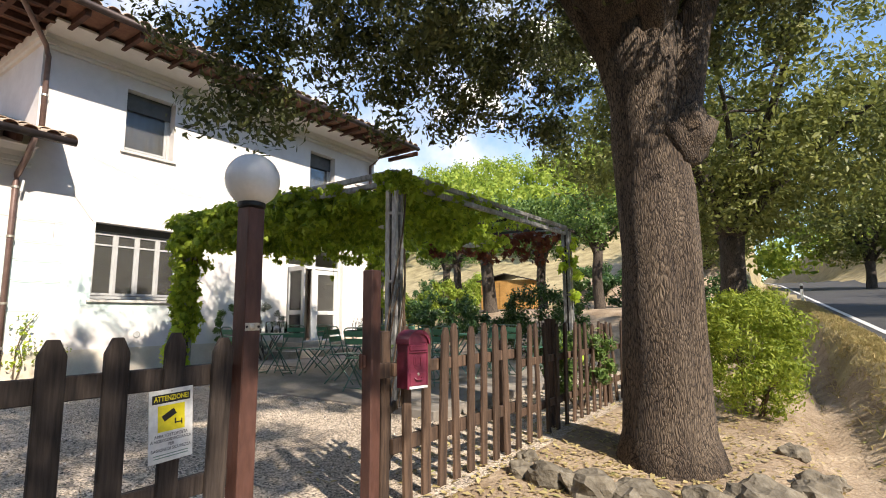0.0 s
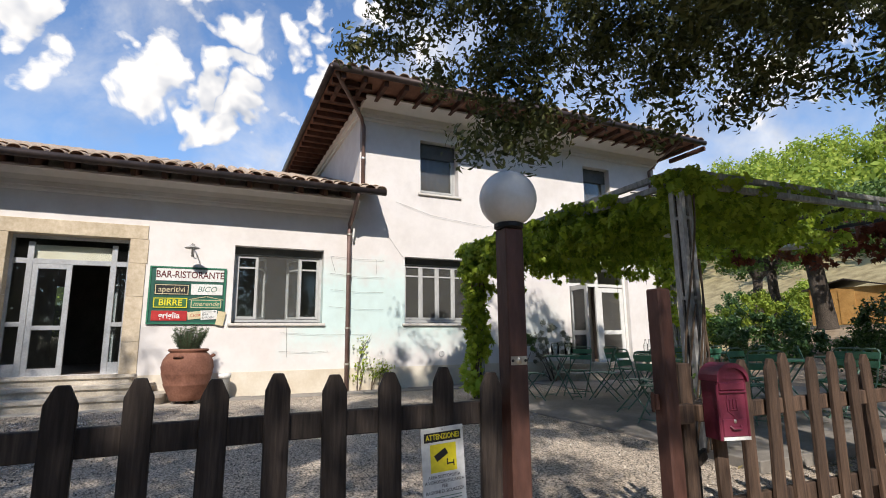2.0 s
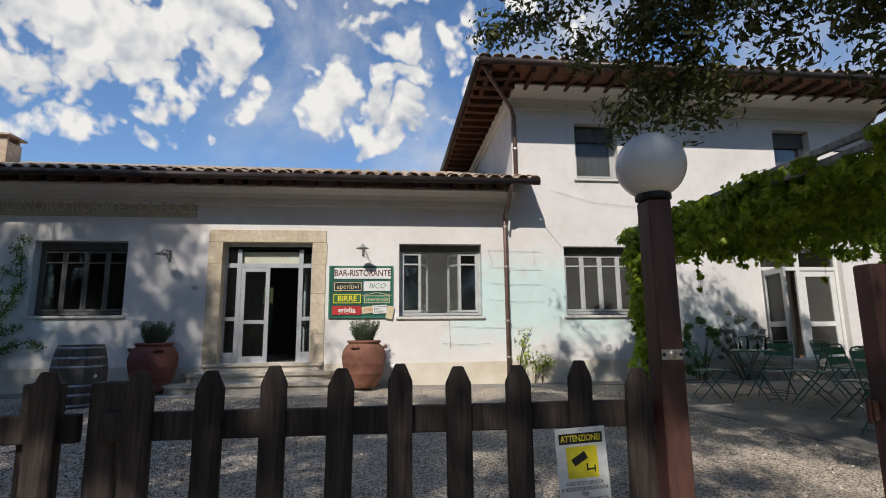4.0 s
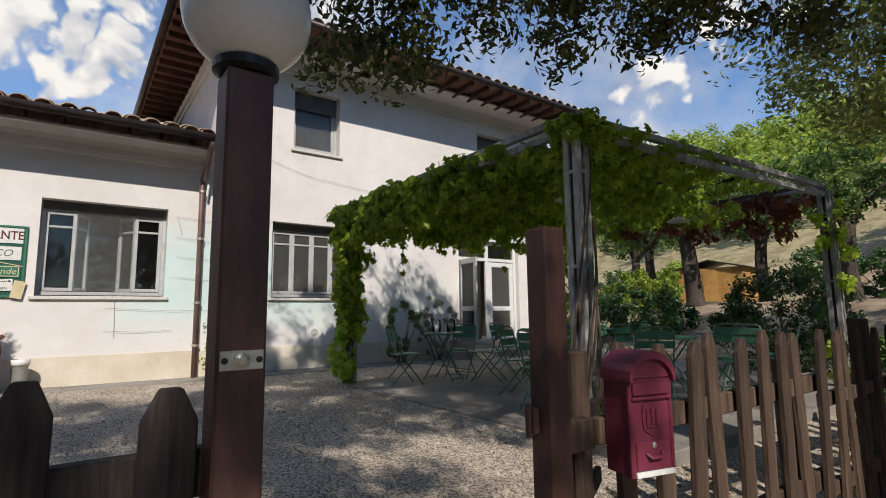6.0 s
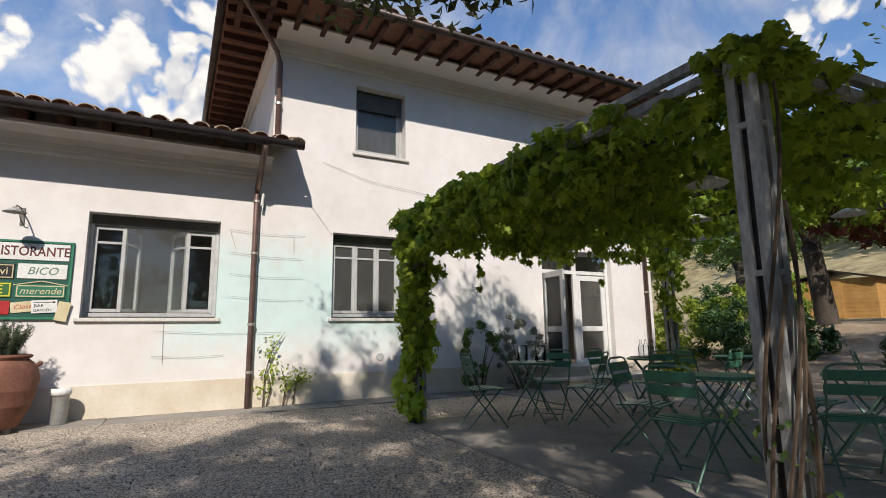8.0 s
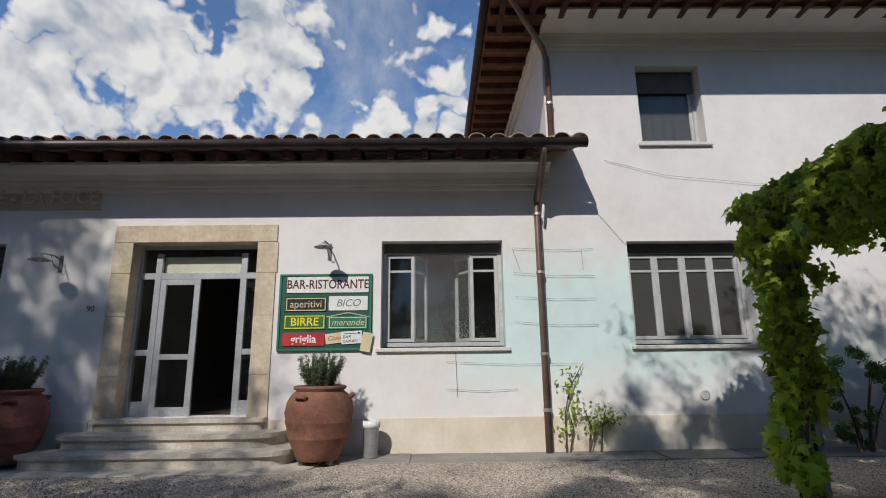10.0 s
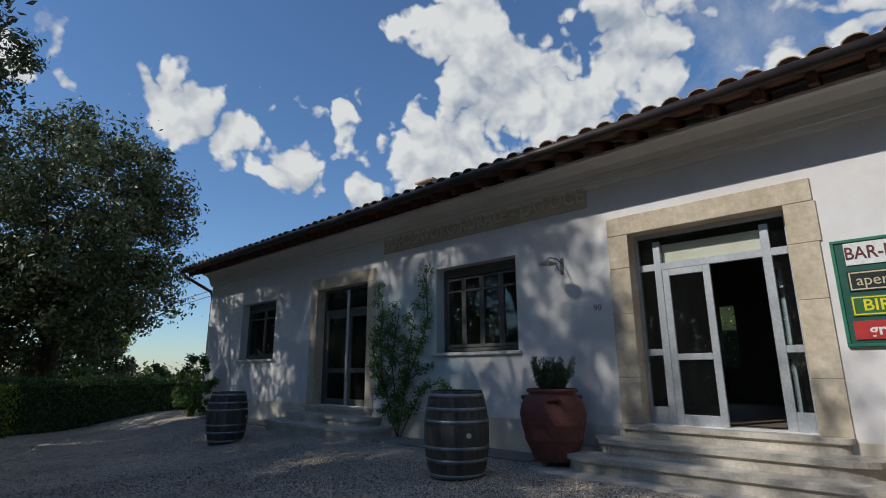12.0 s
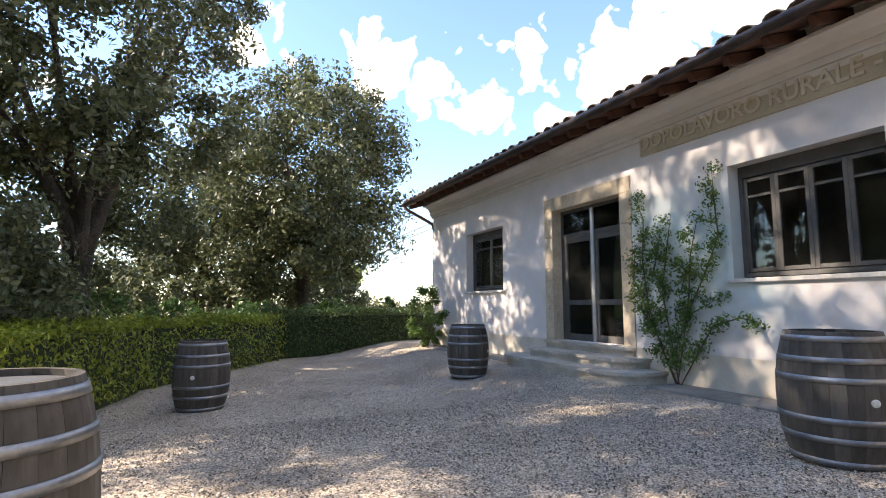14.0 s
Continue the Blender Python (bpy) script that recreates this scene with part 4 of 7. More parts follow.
# windows
def window(name, opening, leaves_n, material, bars=0.26, depth=0.20, label="", transom=True, open_mid=False, sill=True, sill_mat="sill_stone", pane_mat="window_glass"):
    y0, y1, z0, z1 = opening
    w = thing(name, label, "window")
    w["kind"] = "structure"
    x = W - depth
    f = 0.055
    part("window_frame", boxes((x - 0.05, x, y0, y0 + f, z0 + 0.02, z1), (x - 0.05, x, y1 - f, y1, z0 + 0.02, z1), (x - 0.05, x, y0 + f, y1 - f, z0 + 0.02, z0 + 0.02 + f), (x - 0.05, x, y0 + f, y1 - f, z1 - f - 0.10, z1)), material, w, bevel=0.004)
    if sill:
        part("window_sill", boxes((W - depth, W + 0.05, y0 - 0.06, y1 + 0.06, z0 - 0.055, z0)), sill_mat, w, "pale stone sill", bevel=0.008)
    width = (y1 - y0 - 2 * f) / leaves_n
    zt, zb = z1 - f - 0.11, z0 + 0.03 + f
    zbar = zt - bars
    for i in range(leaves_n):
        a, b = y0 + f + i * width, y0 + f + (i + 1) * width
        s = 0.05
        bm = boxes((-0.042, 0.0, 0.0, s, 0.0, zt - zb), (-0.042, 0.0, width - s, width, 0.0, zt - zb), (-0.042, 0.0, s, width - s, 0.0, s), (-0.042, 0.0, s, width - s, zt - zb - s, zt - zb))
        if transom:
            box(bm, -0.038, -0.004, s, width - s, zbar - zb, zbar - zb + 0.035)
        m = Matrix.Translation((x - 0.012, a, zb))
        if open_mid and i in (1, 2):
            if i == 1:
                m = Matrix.Translation((x - 0.012, a, zb)) @ pose(0, 0, 0, 0, 0, 62)
            else:
                m = Matrix.Translation((x - 0.012, b, zb)) @ pose(0, 0, 0, 0, 0, -58) @ Matrix.Translation((0, -width, 0))
        leaf = part("window_leaf", bm, material, w, bevel=0.004)
        leaf.matrix_basis = m
        pane = part("pane", boxes((-0.024, -0.019, s, width - s, s, zt - zb - s)), pane_mat, leaf)
        pane.visible_shadow = False
    if open_mid:
        outer = part("outer_pane", boxes((x + 0.004, x + 0.010, y0 + f + width, y1 - f - width, zb, zt)), "dusty_glass", w, "dusty fixed pane")
        outer.visible_shadow = False
    return w


window("window_1", W1A, 4, "frame_grey", label="grey wooden window with its middle casements open inward", open_mid=True)
window("window_2", W1B, 4, "frame_grey", label="closed grey wooden window of four casements", pane_mat="dusty_glass")
window("window_3", W1C, 4, "frame_dark", label="closed dark wooden window of four casements")
window("window_4", W1D, 2, "frame_dark", label="half open dark wooden window of two casements")
window("window_5", W2A, 1, "frame_grey", label="upper window with a half lowered dark blind", transom=False, pane_mat="dusty_glass")
window("window_6", W2B, 1, "frame_grey", label="upper window with a half lowered dark blind", transom=False, pane_mat="dusty_glass")
for y0, y1, z0, z1 in (W2A, W2B):
    b = tagged(part("roller_blind", boxes((W - 0.185, W - 0.175, y0 + 0.02, y1 - 0.02, z0 + 0.92, z1 - 0.01)), "frame_dark", None), "dark roller blind half lowered in an upper window", "blind", "upper blinds")
for y0, y1, z0, z1 in (W1A, W1B):
    tagged(part("roller_blind", boxes((W - 0.19, W - 0.18, y0 + 0.02, y1 - 0.02, z1 - 0.14, z1 - 0.004)), "frame_dark", None), "dark roller blind rolled up under the lintel", "blind", "lower blinds")


def stone_surround(name, opening, wide, top, lab):
    y0, y1, z0, z1 = opening
    st = thing(name, lab, "door surround")
    st["kind"] = "structure"
    for side in (0, 1):
        a, b = (y0 - wide, y0 + 0.005) if side == 0 else (y1 - 0.005, y1 + wide)
        zs = [z0, z0 + 0.55, z0 + 1.35, z0 + 1.95, z1 - 0.005]
        for c, d in zip(zs, zs[1:]):
            e = 0.02 if d == zs[-1] and side else 0.0
            part("stone_block", boxes((W - 0.24, W + 0.02, a, b + e, c, d - 0.003)), "travertine", st, bevel=0.005)
    part("lintel", boxes((W - 0.24, W + 0.022, y0 - wide, y1 + wide, z1 - 0.005, z1 + top)), "travertine", st, "travertine lintel", bevel=0.006)
    return st


stone_surround("door_trim", DOOR, 0.27, 0.25, "worn travertine door surround with pitted blocks")
stone_surround("door_trim", DOOR2, 0.24, 0.25, "worn travertine door surround with pitted blocks")


def glazed_leaf(name, parent, width, height, material, m, mid=0.36, s=0.085, top_bar=None, base=0.12, glazing="window_glass"):
    bm = boxes((-0.045, 0, 0, s, 0, height), (-0.045, 0, width - s, width, 0, height), (-0.045, 0, s, width - s, 0, base), (-0.045, 0, s, width - s, height - s, height), (-0.045, 0, s, width - s, height * mid, height * mid + s * 0.9))
    if top_bar:
        box(bm, -0.042, -0.003, s, width - s, height * top_bar, height * top_bar + s * 0.8)
    leaf = part(name, bm, material, parent, bevel=0.004)
    leaf.matrix_basis = m
    pane = part("pane", boxes((-0.026, -0.020, s, width - s, base, height * mid), (-0.026, -0.020, s, width - s, height * mid + s * 0.9, height - s)), glazing, leaf)
    pane.visible_shadow = False
    return leaf


# entrance: aluminium frame with sidelights, one leaf shut, one folded open inside
entrance = thing("door_1", "aluminium glazed entrance door with one leaf open", "door")
entrance["kind"] = "structure"
x, (y0, y1, z0, z1) = W - 0.20, DOOR
part("door_frame", boxes((x - 0.06, x, y0, y0 + 0.05, z0, z1), (x - 0.06, x, y1 - 0.05, y1, z0, z1), (x - 0.06, x, y0 + 0.24, y0 + 0.33, z0, z1 - 0.12), (x - 0.06, x, y1 - 0.30, y1 - 0.21, z0, z1 - 0.12),
                         (x - 0.055, x - 0.003, y0 + 0.05, y1 - 0.05, 2.40, 2.49), (x - 0.055, x - 0.003, y0 + 0.05, y0 + 0.24, 1.32, 1.40), (x - 0.055, x - 0.003, y1 - 0.21, y1 - 0.05, 1.32, 1.40),
                         (x - 0.055, x - 0.003, y0 + 0.05, y0 + 0.24, z0, z0 + 0.20), (x - 0.055, x - 0.003, y1 - 0.21, y1 - 0.05, z0, z0 + 0.20), (x - 0.06, x, y0 + 0.05, y1 - 0.05, z1 - 0.06, z1)), "aluminium", entrance, bevel=0.004)
pane = part("pane", boxes((x - 0.03, x - 0.024, y0 + 0.05, y1 - 0.05, 2.49, z1 - 0.06), (x - 0.03, x - 0.024, y0 + 0.05, y0 + 0.24, z0 + 0.2, 2.40), (x - 0.03, x - 0.024, y1 - 0.21, y1 - 0.05, z0 + 0.2, 2.40)), "window_glass", entrance)
pane.visible_shadow = False
part("transom_board", boxes((x - 0.09, x - 0.08, y0 + 0.33, y1 - 0.30, 2.49, 2.74)), "plinth_paint", entrance, "pale green painted panel behind the transom")
LW = (y1 - 0.30 - y0 - 0.33) / 2
glazed_leaf("door_leaf", entrance, LW, 1.90, "aluminium", Matrix.Translation((x - 0.005, y0 + 0.33, z0)), mid=0.40)
glazed_leaf("door_leaf", entrance, LW, 1.90, "aluminium", Matrix.Translation((x - 0.02, y1 - 0.31, z0)) @ pose(0, 0, 0, 0, 0, -95) @ Matrix.Translation((0, -LW, 0)), mid=0.40)

entrance2 = thing("door_2", "dark glazed double door with a pale weathered meeting stile", "door")
entrance2["kind"] = "structure"
y0, y1, z0, z1 = DOOR2
part("door_frame", boxes((x - 0.06, x, y0, y0 + 0.06, z0, z1), (x - 0.06, x, y1 - 0.06, y1, z0, z1), (x - 0.06, x, y0 + 0.06, y1 - 0.06, z1 - 0.06, z1), (x - 0.055, x - 0.002, y0 + 0.06, y1 - 0.06, 2.38, 2.46)), "frame_dark", entrance2, bevel=0.004)
half = (y1 - y0 - 0.12) / 2
glazed_leaf("door_leaf", entrance2, half, 1.92, "frame_dark", Matrix.Translation((x - 0.01, y0 + 0.06, z0)), mid=0.34, s=0.10)
glazed_leaf("door_leaf", entrance2, half, 1.92, "frame_dark", Matrix.Translation((x - 0.01, y0 + 0.06 + half, z0)), mid=0.34, s=0.10)
pane = part("pane", boxes((x - 0.03, x - 0.024, y0 + 0.06, y1 - 0.06, 2.46, z1 - 0.06)), "window_glass", entrance2)
pane.visible_shadow = False
part("meeting_stile", boxes((x - 0.008, x + 0.02, (y0 + y1) / 2 - 0.035, (y0 + y1) / 2 + 0.035, z0, z1 - 0.06)), "aluminium", entrance2, "pale weathered meeting stile")

# terrace door: pale leaves, the first folded open
entrance3 = thing("door_3", "pale grey glazed terrace door with one leaf open", "door")
entrance3["kind"] = "structure"
y0, y1, z0, z1 = GDOOR
xg = W - 0.12
part("door_frame", boxes((xg - 0.06, xg, y0, y0 + 0.08, z0, z1), (xg - 0.06, xg, y1 - 0.08, y1, z0, z1), (xg - 0.06, xg, y0 + 0.08, y1 - 0.08, z1 - 0.08, z1), (xg - 0.06, xg, y0 + 0.95, y0 + 1.05, z0, z1 - 0.08), (xg - 0.055, xg - 0.003, y0 + 0.08, y1 - 0.08, 2.36, 2.44)), "sign_white", entrance3, bevel=0.004)
glazed_leaf("door_leaf", entrance3, 0.86, 1.94, "sign_white", Matrix.Translation((xg - 0.01, y0 + 1.05, z0)), mid=0.36, s=0.12, glazing="dusty_glass")
glazed_leaf("door_leaf", entrance3, 0.86, 1.94, "frame_grey", Matrix.Translation((xg + 0.02, y0 + 0.06, z0)) @ pose(0, 0, 0, 0, 0, -100), mid=0.36, s=0.12)
pane = part("pane", boxes((xg - 0.03, xg - 0.024, y0 + 0.08, y1 - 0.08, 2.44, z1 - 0.08)), "window_glass", entrance3)
pane.visible_shadow = False


# round-ended stone steps
def steps(name, yc, rows, label):
    st = thing(name, label, "steps")
    st["kind"] = "structure"
    for half_w, out, z0, z1 in rows:
        bm = bmesh.new()
        r = min(out, 0.42)
        pts = [(W - 0.02, -half_w)]
        for k in range(7):
            a = math.pi / 2 * k / 6
            pts.append((W + out - r + r * math.sin(a), -half_w + r - r * math.cos(a)))
        pts += [(px, -py) for px, py in reversed(pts)]
        for nose, za, zb in ((0.04, z1 - 0.055, z1), (0.0, z0, z1 - 0.055)):
            lo_ring = [bm.verts.new((px + (nose if px > W else 0), yc + py + (nose if py > 0 else -nose), za)) for px, py in pts]
            hi_ring = [bm.verts.new((px + (nose if px > W else 0), yc + py + (nose if py > 0 else -nose), zb)) for px, py in pts]
            k = len(pts)
            for i in range(k):
                bm.faces.new((lo_ring[i], lo_ring[(i + 1) % k], hi_ring[(i + 1) % k], hi_ring[i]))
            bm.faces.new(hi_ring)
            bm.faces.new(lo_ring[::-1])
        part("step", bm, "step_stone", st)
    return st


steps("steps_1", -1.955, [(1.12, 0.10, 0.30, 0.50), (1.42, 0.46, 0.14, 0.345), (1.66, 0.80, -0.06, 0.185), (1.95, 1.10, -0.14, 0.012)], "weathered stone entrance steps with rounded ends")
steps("steps_2", -9.13, [(1.10, 0.10, 0.27, 0.46), (1.38, 0.44, 0.12, 0.315), (1.68, 0.78, -0.06, 0.165)], "weathered stone entrance steps with rounded ends")
steps("steps_3", 9.75, [(1.30, 0.42, 0.12, 0.40), (1.60, 0.75, -0.1, 0.20)], "worn stone steps below the terrace door")
# flush kerb strip along the wall
kerb = thing("kerb", "worn concrete strip along the foot of the wall", "kerb")
kerb["kind"] = "structure"
y = Y_S
while y < 8.0:
    L_ = 1.05
    if not (-4.0 < y + L_ / 2 < 0.1 or -10.8 < y + L_ / 2 < -7.4):
        part("kerb_slab", boxes((W, W + 0.62, y + 0.006, y + L_ - 0.006, -0.3, 0.016 + 0.006 * math.sin(y * 5))), "concrete", kerb, bevel=0.006)
    y += L_

# carved name above the wing
plaque = thing("name_plaque", "carved stone band lettered with the name of the hall", "plaque")
part("panel", boxes((W - 0.01, W + 0.03, -7.75, -3.38, 3.39, 3.74)), "plaque_stone", plaque, bevel=0.01)
part("drip_ledge", boxes((W - 0.01, W + 0.07, -7.80, -3.33, 3.742, 3.775)), "step_stone", plaque)
text_mesh("lettering", "DOPOLAVORO RURALE - LA FOCE", 0.30, "plaque_letter", plaque, facing(W + 0.03, -5.565, 3.565), 0.028, wide=0.93, bold=0.004)


# ---- trees and planting ----
def tree(name, label, at, height, trunk_r, fork, crown, n_limbs, leaf_mat, bark, per, leaf, clump_r, seed, n_clumps, slim=0.5, extra=()):
    """Trunk, limbs that fork, and a crown of leaf clumps over the ellipsoid crown = (dx, dy, z, rx, ry, rz)."""
    rnd = random.Random(seed)
    t = thing(name, label, "tree", at)
    bm = bmesh.new()
    lean = (rnd.uniform(-0.05, 0.05), rnd.uniform(-0.05, 0.05))
    pts, rad = [], []
    for i in range(9):
        f = i / 8
        z = -0.25 + f * (fork + 0.25)
        pts.append((lean[0] * z + 0.03 * math.sin(z * 2 + seed), lean[1] * z + 0.03 * math.cos(z * 2.4), z))
        rad.append(trunk_r * (1.0 + 0.42 * max(0, 1 - f * 6) ** 2 - 0.18 * f + (0.10 if i == 8 else 0)))
    tube(bm, pts, rad, 20, True, 0.16)
    trunk = part("trunk", bm, bark, t, smooth=True)
    top = Vector(pts[-1])
    cx, cy, cz, rx, ry, rzz = crown
    ends = []
    for k in range(n_limbs):
        a = 2 * math.pi * (k + rnd.uniform(-0.25, 0.25)) / n_limbs
        r = rnd.uniform(0.35, 0.85)
        tip = Vector((cx + rx * r * math.cos(a), cy + ry * r * math.sin(a), cz + rzz * rnd.uniform(-0.35, 0.6)))
        bm = bmesh.new()
        mid_p = top.lerp(tip, 0.45) + Vector((rnd.uniform(-0.3, 0.3), rnd.uniform(-0.3, 0.3), 0.35 + rnd.uniform(0, 0.4)))
        line = [top - Vector((0, 0, 0.35))] + [((1 - u) ** 2) * top + 2 * u * (1 - u) * mid_p + u * u * tip for u in (0.12, 0.3, 0.5, 0.75, 1.0)]
        r0 = trunk_r * rnd.uniform(0.42, 0.62)
        tube(bm, line, [r0 * 1.1, r0, r0 * 0.75, r0 * 0.55, r0 * 0.32, r0 * 0.12], 8, True, 0.15)
        twigs = []
        for j in range(5):
            s0 = line[2 + j % 4]
            e = s0 + Vector((rnd.uniform(-1, 1), rnd.uniform(-1, 1), rnd.uniform(-0.3, 0.8))) * min(rx, ry) * 0.35
            twigs.append(tube(bmesh.new(), [s0, (s0 + e) / 2 + Vector((0, 0, 0.1)), e], [r0 * 0.3, r0 * 0.18, r0 * 0.05], 5))
            ends.append(e)
        limb = part("limb", bm, bark, t, smooth=True)
        for b_ in twigs:
            part("branch", b_, bark, limb)
        ends.append(tip)
    clumps = []
    for i in range(n_clumps):
        if i < len(ends) * 2:
            c = ends[i % len(ends)] + Vector((rnd.gauss(0, 0.2), rnd.gauss(0, 0.2), rnd.gauss(0, 0.2)))
        else:
            u = Vector((rnd.gauss(0, 1), rnd.gauss(0, 1), rnd.gauss(0, 1))).normalized() * rnd.uniform(0.45, 1.0) ** 0.6
            c = Vector((cx + u.x * rx, cy + u.y * ry, cz + u.z * rzz))
        q = clump_r * rnd.uniform(0.55, 1.35)
        clumps.append((c.x, c.y, c.z, q, q, q * 0.7))
    clumps += [(*e[:3], e[3], e[3], e[4]) for e in extra]
    crown_ob = leaves("crown", t, clumps, per, leaf, leaf_mat, slim)
    tagged(crown_ob, "", "", "", "stuff")
    return t


OAK = (-0.92, 4.65)
hang = [(-4.28, 2.95, 3.15), (-4.15, 3.0, 3.5), (-4.35, 2.85, 2.9), (-4.0, 3.15, 3.8), (-3.7, 3.3, 4.0), (-4.45, 2.6, 3.7), (-3.4, 4.0, 2.95), (-3.35, 4.05, 3.3), (-3.1, 3.9, 3.6), (-2.5, 4.6, 3.5), (-2.9, 5.2, 3.4), (-1.9, 3.6, 3.9), (-2.2, 5.6, 3.2), (-1.6, 6.3, 3.3), (-2.6, 6.6, 3.6), (-3.4, 6.2, 4.2)] + [(0.2 + 0.25 * k, 5.4 + 1.6 * math.sin(k * 2.1), 4.7 + 0.8 * math.cos(k * 1.3)) for k in range(8)]
rk = random.Random(19)
for x, y, z, top_z in ((-5.05, 1.8, 4.15, 5.4), (-4.95, 2.3, 3.8, 5.4), (-4.5, 2.85, 2.95, 5.2), (-4.25, 3.05, 2.85, 4.6), (-4.0, 3.75, 3.75, 5.4), (-3.7, 4.1, 3.3, 5.2), (-3.25, 4.45, 3.2, 5.0), (-2.9, 4.75, 3.25, 5.0), (-2.4, 5.3, 3.3, 4.8), (-3.6, 2.6, 4.3, 5.6), (-3.0, 3.4, 4.1, 5.4)):
    hang += [(x + rk.gauss(0, 0.16), y + rk.gauss(0, 0.16), z + (top_z - z) * k / 8) for k in range(9)]
holm_oak = tree("holm_oak", "large old holm oak with rough furrowed bark beside the fence", (OAK[0], OAK[1], -0.2), 9.5, 0.355, 3.75, (-0.9, -0.2, 6.0, 4.3, 4.8, 2.3), 8, "oak_leaf", "bark_oak", 165, 0.085, 0.36, 11, 640, 0.42,
                extra=[(x - OAK[0], y - OAK[1], z + 0.2, 0.27, 0.25) for x, y, z in hang])
low = tube(bmesh.new(), [(-0.04, 0.0, 2.2), (-0.09, 0.0, 2.7), (-0.16, -0.02, 3.1), (-0.30, -0.06, 3.6), (-0.62, -0.2, 4.3), (-1.4, -0.6, 5.2), (-2.2, -1.0, 5.7)], [0.17, 0.20, 0.17, 0.14, 0.12, 0.08, 0.03], 16, True, 0.15)
part("limb", low, "bark_oak", holm_oak, "thick low limb forking from the trunk", smooth=True)
low = tube(bmesh.new(), [(0.10, 0.05, 2.5), (0.22, 0.12, 3.1), (0.36, 0.2, 3.8), (0.7, 0.4, 4.7), (1.3, 0.7, 5.6)], [0.20, 0.20, 0.16, 0.11, 0.03], 14, True, 0.15)
part("limb", low, "bark_oak", holm_oak, "upright limb forking from the trunk", smooth=True)
burr = bmesh.new()
bmesh.ops.create_icosphere(burr, subdivisions=3, radius=0.23)
for v in burr.verts:
    v.co *= 1 + 0.35 * noise.noise(v.co * 9)
    v.co.z *= 1.25
ob = part("burr", burr, "bark_oak", holm_oak, "swollen burr with an old branch scar", smooth=True)
ob.location = (0.27, 0.06, 2.74)

DARK = dict(leaf_mat="oak_leaf_dark", bark="bark_dark", slim=0.45)
tree("holm_oak", "dark holm oak standing at the roadside", (-0.9, 12.2, 0.3), 9, 0.27, 2.4, (0.4, -0.6, 5.4, 4.4, 4.2, 3.2), 7, per=120, leaf=0.13, clump_r=0.6, seed=21, n_clumps=400, leaf_mat="verge_leaf_sunlit", bark="bark_dark", slim=0.45)
tree("holm_oak", "holm oak overhanging the road", (6.4, 20.0, 0.9), 9, 0.3, 2.8, (-1.0, 0, 5.5, 4.2, 4.5, 3.0), 6, per=100, leaf=0.19, clump_r=0.85, seed=22, n_clumps=230, leaf_mat="verge_leaf_sunlit", bark="bark_dark")
tree("holm_oak", "holm oak overhanging the road", (-2.2, 24.0, 1.2), 9, 0.3, 2.5, (0, 0, 5.5, 3.8, 4.0, 3.2), 6, per=100, leaf=0.19, clump_r=0.85, seed=23, n_clumps=220, leaf_mat="verge_leaf_sunlit", bark="bark_dark")
tree("holm_oak", "distant tree beside the climbing road", (4.2, 42.0, 2.2), 9, 0.3, 2.2, (0, 0, 5.5, 4.6, 4.5, 3.6), 5, per=100, leaf=0.26, clump_r=1.0, seed=24, n_clumps=170, leaf_mat="verge_leaf_sunlit", bark="bark_dark")
tree("holm_oak", "distant tree beside the climbing road", (-4.5, 38.0, 2.5), 9, 0.3, 2.2, (0, 0, 5.0, 4.2, 4.2, 3.4), 5, per=100, leaf=0.26, clump_r=1.0, seed=25, n_clumps=160, leaf_mat="verge_leaf_sunlit", bark="bark_dark")
for k, (x, y, r, s) in enumerate(((-10.7, 19.3, 0.30, 31), (-14.2, 22.4, 0.22, 32), (-10.0, 23.2, 0.24, 33), (-6.4, 20.5, 0.22, 34), (-17.5, 26.0, 0.25, 35))):
    tree("shade_tree", "dark-trunked tree on the grass slope behind the pergola", (x, y, ground_z(x, y)), 8, r, 2.4, (0, 0, 3.7, 2.9, 2.9, 1.1), 5, per=60, leaf=0.17, clump_r=0.5, seed=s, n_clumps=90, leaf_mat="rose_leaf", bark="bark_dark", slim=0.5)
# trees on the south side
tree("holm_oak", "tall holm oak behind the clipped hedge", (-8.6, -24.0, -0.7), 13, 0.32, 3.0, (0, 0, 6.8, 4.3, 4.3, 5.3), 8, per=170, leaf=0.20, clump_r=0.95, seed=41, n_clumps=330, leaf_mat="oak_leaf_dark", bark="bark_dark")
tree("holm_oak", "tall holm oak behind the clipped hedge", (-2.2, -16.0, -0.4), 13, 0.34, 2.6, (0.3, 0, 7.0, 3.9, 4.4, 5.2), 8, per=170, leaf=0.16, clump_r=0.72, seed=42, n_clumps=230, leaf_mat="oak_leaf_dark", bark="bark_dark")
